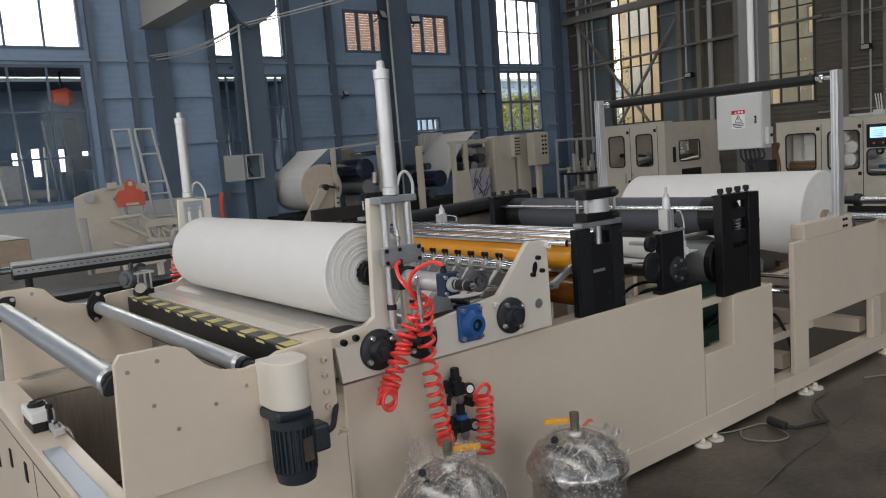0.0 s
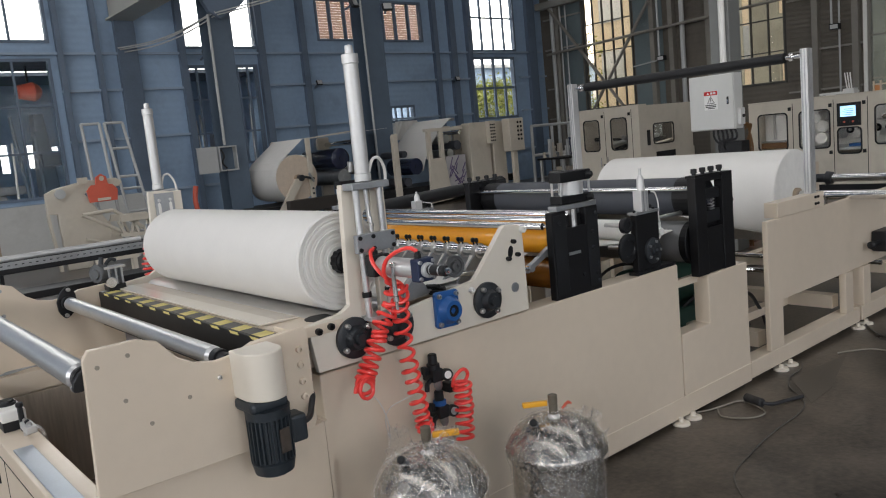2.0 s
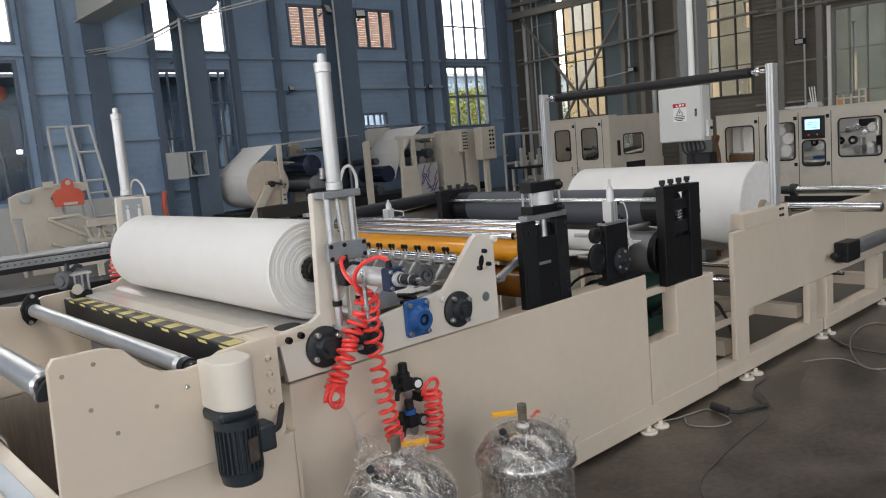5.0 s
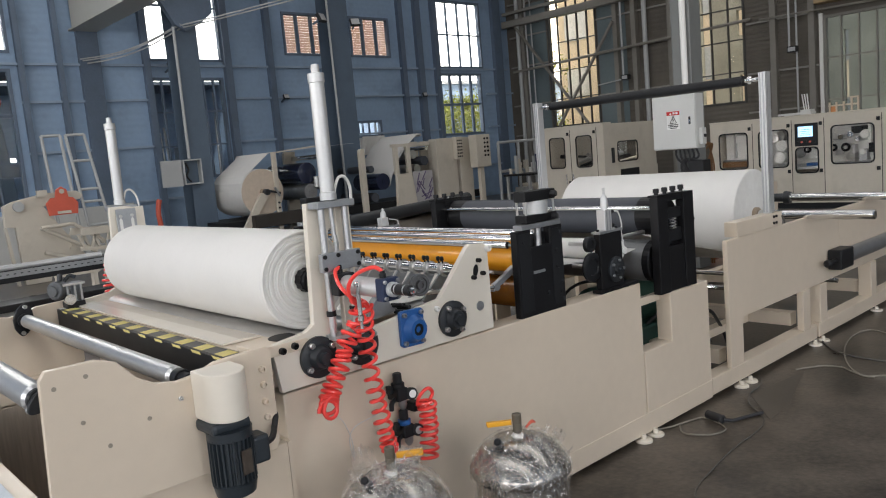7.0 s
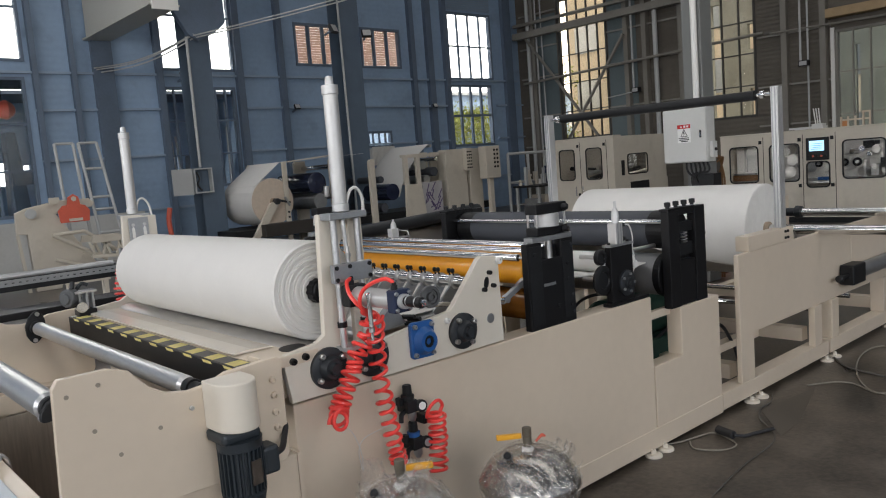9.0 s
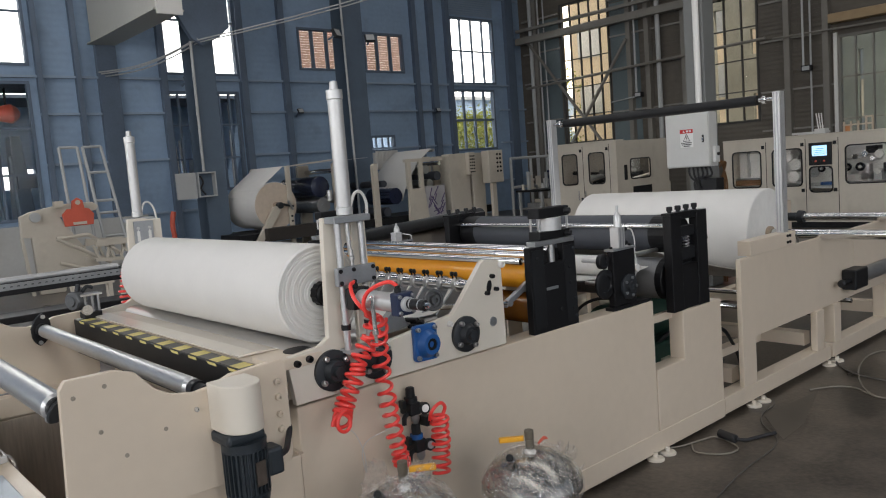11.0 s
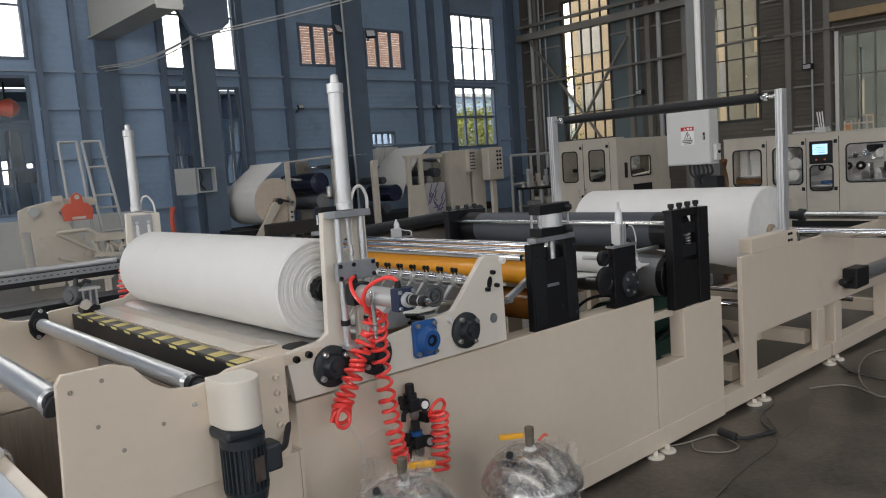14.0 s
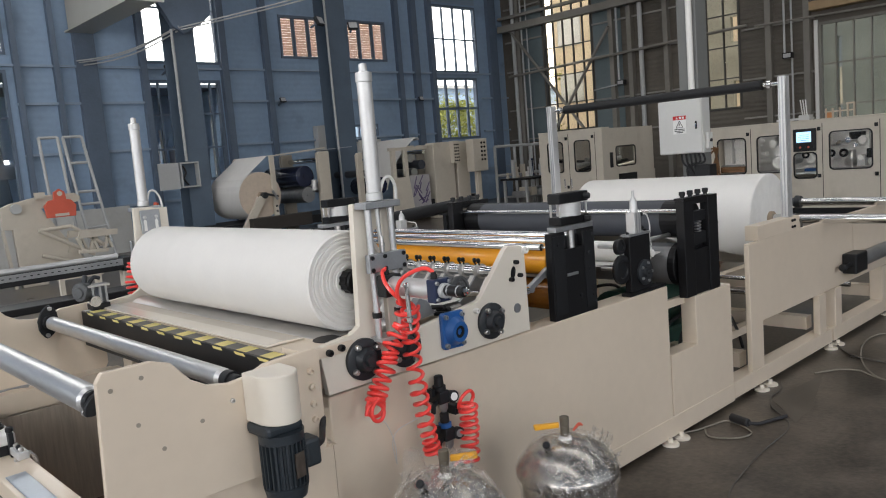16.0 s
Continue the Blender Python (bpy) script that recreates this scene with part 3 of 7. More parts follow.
def flange_bearing(parent, x, z, y=-0.03, r=0.075, label="black cast flange bearing"):
    f = part("flange_bearing", lathe(B(), (x, y, z), (x, y - 1, z), [(0, r), (0.014, r), (0.018, r - 0.005), (0.02, r * 0.62), (0.038, r * 0.52), (0.045, r * 0.46), (0.045, r * 0.3), (0.052, r * 0.28), (0.06, r * 0.26), (0.06, 0)], 32), IRON, parent, label, smooth=True)
    for k in range(4):
        a = math.tau * (k / 4) + 0.6
        bolt(f, (x + math.cos(a) * r * 0.8, y - 0.017, z + math.sin(a) * r * 0.8), (0, -1, 0), 0.011, 0.018, STEEL)
    return f


for fx in (-2.076, -1.878, -1.39):
    flange_bearing(rewinder, fx, 1.018, r=0.078)
    flange_bearing(rewinder, fx, 1.028, W + 0.09)

# blue square bearing
sq = [(-1.685, 0.967), (-1.675, 0.957), (-1.573, 0.953), (-1.563, 0.962), (-1.560, 1.095), (-1.570, 1.104), (-1.675, 1.108), (-1.685, 1.10)]
blue = part("square_bearing", slab(B(), sq, "y", -0.048, -0.029), BLUE, rewinder, "blue enamelled square flange bearing", bevel=0.004)
part("bearing_hub", lathe(B(), (-1.615, -0.048, 1.024), (-1.615, -1, 1.024), [(0, 0.06), (0.01, 0.055), (0.022, 0.045), (0.03, 0.042), (0.03, 0.026), (0.022, 0.024)], 28), BLUE, blue, smooth=True)
part("bearing_insert", lathe(B(), (-1.615, -0.06, 1.024), (-1.615, -1, 1.024), [(0, 0.027), (0.014, 0.025), (0.014, 0.013), (0.004, 0.012), (0.004, 0)], 20), BLACK, blue)
for bx, bz in ((-1.670, 0.974), (-1.578, 0.97), (-1.667, 1.09), (-1.577, 1.088)):
    bolt(blue, (bx, -0.048, bz), (0, -1, 0), 0.010, 0.014, GREYSTEEL)
for bx, bz, m, r in ((-2.222, 1.075, BLACK, 0.013), (-2.17, 1.082, BLACK, 0.013), (-1.475, 1.078, WHITE, 0.012), (-1.143, 1.288, WHITE, 0.016)):
    bolt(rewinder, (bx, -0.028, bz), (0, -1, 0), r, 0.02, m)
# slot plate and cover on the arm
SLOTTED = [(-1.222 + 0.015 * math.cos(k * math.tau / 16) + 0.005 * math.sin(k * math.tau / 16), 1.199 + 0.027 * math.sin(k * math.tau / 16)) for k in range(16)]
part("slot", slab(B(), SLOTTED, "y", -0.0305, -0.0282), BLACK, rewinder, "dark adjusting slot")
for bx, bz in ((-1.206, 1.243), (-1.243, 1.172), (-1.185, 1.182)):
    bolt(rewinder, (bx, -0.028, bz), (0, -1, 0), 0.010, 0.02, BLACK)
part("cover_disc", lathe(B(), (-1.211, -0.028, 1.038), (-1.211, -1, 1.038), [(0, 0.022), (0.004, 0.021), (0.005, 0)], 24), GREYSTEEL, rewinder)
# web ramp between the drums and the perforator
part("web_plate", slab(B(), [(-1.80, 1.06), (-1.10, 1.075), (-1.10, 1.082), (-1.80, 1.068)], "y", 0.12, 1.86), ALU, rewinder, "thin web guide plate")
part("paper_web", slab(B(), [(-1.80, 1.09), (-1.40, 1.088), (-0.92, 1.13), (-0.92, 1.134), (-1.40, 1.092), (-1.80, 1.094)], "y", 0.16, 1.82), PAPER, rewinder, "thin white paper web")
part("paper_web", slab(B(), [(-0.74, 1.12), (0.0, 1.035), (0.30, 1.06), (0.30, 1.065), (0.0, 1.042), (-0.74, 1.126)], "y", 0.16, 1.82), PAPER, rewinder, "thin white paper web")
part("paper_web", slab(B(), [(0.60, 1.12), (1.30, 0.93), (2.2, 0.72), (2.2, 0.725), (1.30, 0.936), (0.60, 1.126)], "y", 0.40, 1.98), PAPER, rewinder, "thin white paper web")


def lift_stand(side):
    """The upright with guide rods and its air cylinder; side -1 near, +1 far."""
    def fy(y):
        return y if side < 0 else W - y
    for x in (-2.022, -1.918):
        g = part("guide_rod", rod(B(), (x, fy(-0.07), 1.09), (x, fy(-0.07), 1.563), 0.0125, 16), GALV, rewinder, smooth=True)
        part("clamp_ring", rod(B(), (x, fy(-0.07), 1.165), (x, fy(-0.07), 1.185), 0.018, 14), BLACK, g)
    a, b = sorted((fy(-0.095), fy(-0.028)))
    part("top_bracket", box(B(), -2.05, -1.885, a, b, 1.563, 1.588), GREYSTEEL, rewinder, bevel=0.003)
    part("foot_bracket", box(B(), -2.03, -1.90, a, b, 1.075, 1.09), ALU, rewinder)
    pr = part("piston_rod", rod(B(), (-1.972, fy(-0.066), 1.44), (-1.975, fy(-0.062), 1.59), 0.008, 12), GALV, rewinder, smooth=True)
    part("clevis", lathe(B(), (-1.972, fy(-0.072), 1.40), (-1.972, fy(-0.070), 1.6), [(0, 0.009), (0.02, 0.009), (0.022, 0.012), (0.034, 0.012), (0.036, 0.009), (0.06, 0.008)], 12), STEEL, pr, smooth=True)
    cyl = part("air_cylinder", lathe(B(), (-1.975, fy(-0.058), 1.588), (-1.970, fy(-0.054), 2.6), [(0, 0.02), (0.004, 0.031), (0.03, 0.031), (0.033, 0.0275), (0.426, 0.0275), (0.429, 0.0305), (0.461, 0.0305), (0.464, 0.016), (0.492, 0.014), (0.496, 0.0)], 24), ALU, rewinder, "slim aluminium air cylinder", smooth=True)
    part("air_tube", tube(B(), smooth_line([(-1.95, fy(-0.06), 1.615), (-1.93, fy(-0.065), 1.665), (-1.90, fy(-0.065), 1.67), (-1.875, fy(-0.06), 1.63), (-1.87, fy(-0.05), 1.57)]), 0.006), WHITE, cyl, "clear air tube", smooth=True)
    a, b = sorted((fy(-0.105), fy(-0.082)))
    sl = part("slider_plate", box(B(), -2.062, -1.888, a, b, 1.334, 1.402), GREYSTEEL, rewinder, "grey slider plate", bevel=0.003)
    for bx in (-2.048, -1.99, -1.902):
        for bz in (1.346, 1.39):
            bolt(sl, (bx, fy(-0.105), bz), (0, side, 0), 0.008, 0.006, BLACK)


lift_stand(-1)
lift_stand(1)
# the far upright's cover plate
cover = part("cover_plate", box(B(), -2.03, -1.92, W - 0.02, W - 0.008, 1.44, 1.57), GREYSTEEL, rewinder, bevel=0.002)
for gx in (-2.008, -1.944):
    part("guide_slot", slab(B(), [(gx - 0.008, 1.455), (gx + 0.008, 1.455), (gx + 0.008, 1.51), (gx, 1.52), (gx - 0.008, 1.51)], "y", W - 0.0225, W - 0.0202), WHITE, cover)
    bolt(cover, (gx, W - 0.02, 1.53), (0, -1, 0), 0.009, 0.008, STEEL)

# chucking cylinder on the axis of the log
ax, az = -1.985, 1.283
chuck = part("chuck_cylinder", rod(B(), (ax, -0.135, az), (ax, -0.352, az), 0.034, 24), ALU, rewinder, "short aluminium air cylinder with navy end caps", smooth=True)
part("end_cap", box(B(), ax - 0.04, ax + 0.04, -0.137, -0.087, az - 0.04, az + 0.04), BLACKPAINT, chuck, bevel=0.006)
part("end_cap", box(B(), ax - 0.037, ax + 0.037, -0.395, -0.351, az - 0.04, az + 0.04), NAVY, chuck, "navy blue end cap", bevel=0.006)
for dx, dz in ((-0.028, -0.028), (0.028, -0.028), (-0.028, 0.028), (0.028, 0.028)):
    bolt(chuck, (ax + dx, -0.395, az + dz), (0, -1, 0), 0.007, 0.008)
part("collar", lathe(B(), (ax, -0.395, az), (ax, -1, az), [(0, 0.026), (0.018, 0.026), (0.02, 0.018)], 20), GREYPAINT, chuck, "pale grey collar", smooth=True)
part("piston_rod", lathe(B(), (ax, -0.41, az + 0.002), (ax, -1, az + 0.006), [(0, 0.017), (0.006, 0.0185), (0.085, 0.0185), (0.088, 0.015)], 20), BLACKPAINT, chuck, "black piston rod end", smooth=True)
for ry in (-0.425, -0.47):
    part("band", lathe(B(), (ax, ry, az + 0.003), (ax, -1, az + 0.006), [(0, 0.018), (0.001, 0.0195), (0.005, 0.0195), (0.006, 0.018)], 20), GREYSTEEL, chuck, "steel band", smooth=True)
part("rod_nut", lathe(B(), (ax, -0.497, az + 0.004), (ax, -1, az + 0.008), [(0, 0.013), (0.010, 0.013), (0.010, 0.007), (0.022, 0.007), (0.022, 0)], 6), CHROME, chuck, "bright lock nut")
part("knife_disc", lathe(B(), (-1.522, 0.015, 1.186), (-1.532, -0.05, 1.189), [(0, 0.02), (0, 0.043), (0.004, 0.047), (0.016, 0.047), (0.02, 0.044), (0.02, 0.033), (0.014, 0.031), (0.014, 0.022), (0.03, 0.020), (0.03, 0.011), (0.02, 0.010), (0.02, 0)], 32), mat("dark_tool_steel", (0.15, 0.15, 0.15), 0.32, 0.8, vary=0.15, scale=14.0), rewinder, "dark steel disc on the slitter lever", smooth=True)
part("chuck_shaft", rod(B(), (ax, 0.05, az + 0.01), (ax, -0.09, az), 0.014, 14), CHROME, chuck, smooth=True)
part("air_fitting", lathe(B(), (ax - 0.042, -0.255, az + 0.025), (ax - 0.038, -0.255, az - 0.145), [(0, 0.006), (0.004, 0.010), (0.016, 0.010), (0.018, 0.007), (0.05, 0.008), (0.12, 0.008), (0.122, 0.011), (0.14, 0.011), (0.145, 0.006), (0.17, 0.006)], 14), CHROME, chuck, smooth=True)
for ey in (-0.11, -0.365):
    part("elbow_fitting", lathe(B(), (ax - 0.01, ey, az + 0.036), (ax - 0.01, ey, 2), [(0, 0.012), (0.018, 0.012), (0.02, 0.009), (0.028, 0.009)], 12), BLACKPAINT, chuck)

part("slitter_shaft", rod(B(), (-1.27, 0.0, 1.205), (-1.27, 0.135, 1.205), 0.024, 16), CHROME, rewinder, smooth=True)
# slitting knives on the shaft
for k in range(9):
    ky = 0.125 + 0.098 * k
    kn = part("slitter_clamp", lathe(B(), (-1.27, ky - 0.012, 1.205), (-1.27, ky + 0.012, 1.205), [(0, 0.026), (0, 0.034), (0.024, 0.034), (0.024, 0.026)], 20), STEEL, rewinder, "steel slitter clamp ring", smooth=True)
    for dy in (-0.012, 0.012):
        part("thumb_screw", lathe(B(), (-1.285, ky + dy, 1.235), (-1.30, ky + dy, 1.30), [(0, 0.004), (0.012, 0.004), (0.014, 0.009), (0.026, 0.010), (0.032, 0.006)], 10), BLACK, kn)
    part("knife_arm", slab(B(), [(-1.30, 1.19), (-1.24, 1.18), (-1.32, 1.085), (-1.40, 1.075), (-1.415, 1.09)], "y", ky - 0.005, ky + 0.005), GREYSTEEL, kn)
part("chopper_arm", slab(B(), [(-1.79, 1.07), (-1.62, 1.09), (-1.66, 1.15), (-1.70, 1.165), (-1.73, 1.14)], "y", 0.06, 0.10), GREYSTEEL, rewinder, "grey cast lever")
for bx, bz in ((-1.63, 1.115), (-1.60, 1.10), (-1.615, 1.085)):
    part("lever_pin", rod(B(), (bx, 0.07, bz), (bx + 0.01, 0.0, bz + 0.005), 0.010, 12, 0.002), BLACK, rewinder)
part("tie_rod", rod(B(), (-1.50, 0.04, 1.145), (-1.04, 0.05, 1.085), 0.012, 14), CHROME, rewinder, smooth=True)
part("rod_eye", lathe(B(), (-1.01, 0.07, 1.08), (-1.01, 0.03, 1.08), [(0, 0.008), (0, 0.017), (0.022, 0.017), (0.022, 0.008)], 16), GREYSTEEL, rewinder, smooth=True)
part("swing_arm", slab(B(), [(-1.035, 1.06), (-1.03, 1.095), (-1.0, 1.105), (-0.88, 1.165), (-0.87, 1.135)], "y", 0.05, 0.075), GREYSTEEL, rewinder, bevel=0.003)

# coiled air hoses
HOSES = [([(-1.955, -0.165, 1.225), (-1.958, -0.13, 1.13), (-1.999, -0.11, 1.06), (-2.04, -0.11, 0.978), (-2.083, -0.11, 0.905), (-2.098, -0.11, 0.875)], 0.031, 13.5, 0.2),
         ([(-1.945, -0.17, 1.20), (-1.919, -0.13, 1.115), (-1.906, -0.11, 1.02), (-1.894, -0.11, 0.895), (-1.878, -0.11, 0.785), (-1.862, -0.115, 0.67), (-1.852, -0.12, 0.60)], 0.029, 15.0, 0.3),
         ([(-1.632, -0.10, 0.735), (-1.63, -0.10, 0.66), (-1.635, -0.10, 0.58), (-1.652, -0.11, 0.495)], 0.034, 8.5, 0.0)]
for pts, r, turns, tight in HOSES:
    coil = helix(pts, r, turns, 18, 0.08, tight)
    if tight == 0.2:
        # the spare end hangs over in a few bunched loops
        for k in range(1, 46):
            a = k / 18 * math.tau
            coil.append(Vector((-2.103 - 0.0006 * k + 0.033 * math.cos(a), -0.125 - 0.0006 * k + 0.014 * math.sin(a * 0.5), 0.865 - 0.0004 * k + 0.033 * math.sin(a))))
    solo("coil_hose", tube(B(), coil, 0.0072, 8), RED, "bright red coiled plastic air hose", "air hose", "coiled air hoses", smooth=True)
HOSES_FAR = [(-2.065, W + 0.06, 1.28), (-2.085, W + 0.07, 1.17), (-2.075, W + 0.08, 1.05)]
solo("coil_hose", tube(B(), helix(HOSES_FAR, 0.032, 9, 16, 0.1), 0.0072, 8), RED, "bright red coiled plastic air hose", "air hose", "coiled air hoses", smooth=True)
tubes = [[(-1.995, -0.11, 1.345), (-2.02, -0.12, 1.335), (-2.034, -0.15, 1.30), (-2.03, -0.185, 1.265), (-2.0, -0.19, 1.235), (-1.96, -0.175, 1.22)],
         [(-1.995, -0.365, 1.345), (-2.01, -0.34, 1.36), (-2.025, -0.285, 1.345), (-2.034, -0.235, 1.315), (-2.034, -0.21, 1.27), (-2.01, -0.205, 1.225), (-1.955, -0.18, 1.20)]]
for pts in tubes:
    solo("air_hose", tube(B(), smooth_line(pts), 0.0075, 8), RED, "red plastic air hose on a cylinder", "air hose", smooth=True)
solo("air_hose", tube(B(), smooth_line([(-1.61, -0.10, 0.735), (-1.60, -0.105, 0.76), (-1.62, -0.11, 0.785), (-1.65, -0.11, 0.782), (-1.672, -0.10, 0.755), (-1.665, -0.08, 0.72)]), 0.0075, 8), RED, "red plastic air hose on a regulator", "air hose", smooth=True)
for pts in ([(-2.05, -0.01, 0.80), (-2.0, -0.03, 0.75), (-1.965, -0.03, 0.66), (-1.955, -0.02, 0.58)], [(-1.74, -0.05, 0.80), (-1.77, -0.04, 0.75), (-1.86, -0.05, 0.73), (-1.95, -0.04, 0.71), (-1.975, -0.03, 0.66), (-1.955, -0.02, 0.57)]):
    solo("clear_tube", tube(B(), smooth_line(pts), 0.0019, 6), BOXGREY, "thin clear air tube", "air hose", smooth=True)

# filter regulators on the side frame
for rx, rz, cap in ((-1.728, 0.785, BLACKPAINT), (-1.713, 0.628, BLUE)):
    reg = thing("air_regulator", "black air pressure regulator with a round gauge on the machine side", "regulator", (rx, -0.02, rz), "air regulators")
    part("body", box(B(), rx - 0.026, rx + 0.026, -0.075, -0.001, rz - 0.03, rz + 0.022), BLACKPAINT, reg, bevel=0.005)
    part("knob", lathe(B(), (rx, -0.045, rz + 0.022), (rx, -0.045, 2), [(0, 0.027), (0.018, 0.027), (0.02, 0.023)], 18), cap, reg, smooth=True)
    part("knob_cap", lathe(B(), (rx, -0.045, rz + 0.042), (rx, -0.045, 2), [(0, 0.0195), (0.036, 0.0185), (0.04, 0.015)], 18), BLACKPAINT, reg, smooth=True)
    part("side_lug", box(B(), rx - 0.045, rx - 0.0265, -0.05, -0.02, rz + 0.002, rz + 0.034), BLACKPAINT, reg, bevel=0.003)
    g = part("gauge", lathe(B(), (rx + 0.045, -0.06, rz - 0.012), (rx + 0.035, -0.12, rz - 0.005), [(0, 0.02), (0.0, 0.024), (0.022, 0.025), (0.025, 0.022)], 22), BLACKPAINT, reg, smooth=True)
    part("dial", lathe(B(), (rx + 0.0415, -0.0815, rz - 0.0095), (rx + 0.035, -0.12, rz - 0.005), [(0, 0.016), (0.0045, 0.016), (0.0045, 0)], 20), LABEL if rz > 0.7 else GREYSTEEL, g, "gauge dial")
    part("elbow", tube(B(), smooth_line([(rx - 0.02, -0.05, rz - 0.02), (rx - 0.045, -0.055, rz - 0.03), (rx - 0.05, -0.055, rz - 0.06)]), 0.010, 8), BLACKPAINT, reg, smooth=True)
    part("bowl", lathe(B(), (rx + 0.02, -0.04, rz - 0.03), (rx + 0.02, -0.04, -2), [(0, 0.018), (0.03, 0.018), (0.045, 0.010)], 16), GREYSTEEL, reg, smooth=True)
valve = thing("hand_valve", "small black air valve with fittings on the machine side", "valve", (-1.64, -0.02, 0.70), "air regulators")
part("body", box(B(), -1.665, -1.625, -0.06, -0.001, 0.685, 0.725), BLACKPAINT, valve, bevel=0.006)
part("spout", rod(B(), (-1.625, -0.03, 0.705), (-1.595, -0.05, 0.70), 0.011, 10), BLACKPAINT, valve)

# ---- black stands ----
def stand_big(f):
    st = part("roller_stand", slab(B(), [(-0.905, 0.905), (-0.905, 1.325), (-0.80, 1.325), (-0.80, 1.24), (-0.66, 1.24), (-0.66, 1.325), (-0.565, 1.325), (-0.565, 0.905)], "y", f(0.005), f(0.045)), BLACK, rewinder, "black machined bearing stand", bevel=0.004)
    def bx(name, m, x0, x1, y0, y1, z0, z1, bev=0.003):
        a, b = sorted((f(y0), f(y1)))
        return part(name, box(B(), x0, x1, a, b, z0, z1), m, st, bevel=bev)
    bx("bearing_block", BLACKPAINT, -0.798, -0.662, 0.01, 0.04, 1.08, 1.238)
    bx("back_plate", BLACK, -0.799, -0.661, 0.034, 0.042, 1.239, 1.30)
    bx("top_plate", GREYSTEEL, -0.87, -0.575, 0.0, 0.055, 1.327, 1.352)
    bx("cap", BLACK, -0.83, -0.60, 0.0, 0.075, 1.354, 1.395, 0.006)
    bx("cap", BLACK, -0.83, -0.60, 0.0, 0.075, 1.458, 1.508, 0.006)
    part("cylinder_tube", rod(B(), (-0.715, f(0.038), 1.395), (-0.715, f(0.038), 1.458), 0.06, 24), ALU, st, "short aluminium cylinder tube", smooth=True)
    for x in (-0.818, -0.612):
        for y in (0.01, 0.066):
            part("tie_bolt", rod(B(), (x, f(y), 1.39), (x, f(y), 1.46), 0.006, 8), STEEL, st)
    for z in (1.373, 1.483):
        part("air_port", rod(B(), (-0.64, f(0.0), z), (-0.63, f(-0.03), z), 0.015, 12, 0.003), BLACKPAINT, st)
    bx("ledge", GREYSTEEL, -0.80, -0.715, 0.0, 0.005, 1.108, 1.122, 0.001)
    bx("cover_strip", BLACKPAINT, -0.655, -0.575, 0.0015, 0.005, 0.93, 1.31, 0.001)
    bx("cover_strip", BLACKPAINT, -0.895, -0.81, 0.0015, 0.005, 0.93, 1.31, 0.001)
    for z in (0.95, 1.04, 1.29):
        part("bolt", rod(B(), (-0.59, f(0.0015), z), (-0.59, f(-0.005), z), 0.009, 10, 0.002), IRON, st)
    part("screw", rod(B(), (-0.73, f(0.025), 1.24), (-0.73, f(0.025), 1.33), 0.02, 14), STEEL, st, smooth=True)
    for x, z in ((-0.62, 1.12), (-0.62, 1.20), (-0.60, 0.99), (-0.86, 1.27), (-0.70, 1.0)):
        part("bolt", rod(B(), (x, f(0.005), z), (x, f(-0.004), z), 0.010, 10, 0.002), BLACKPAINT, st)


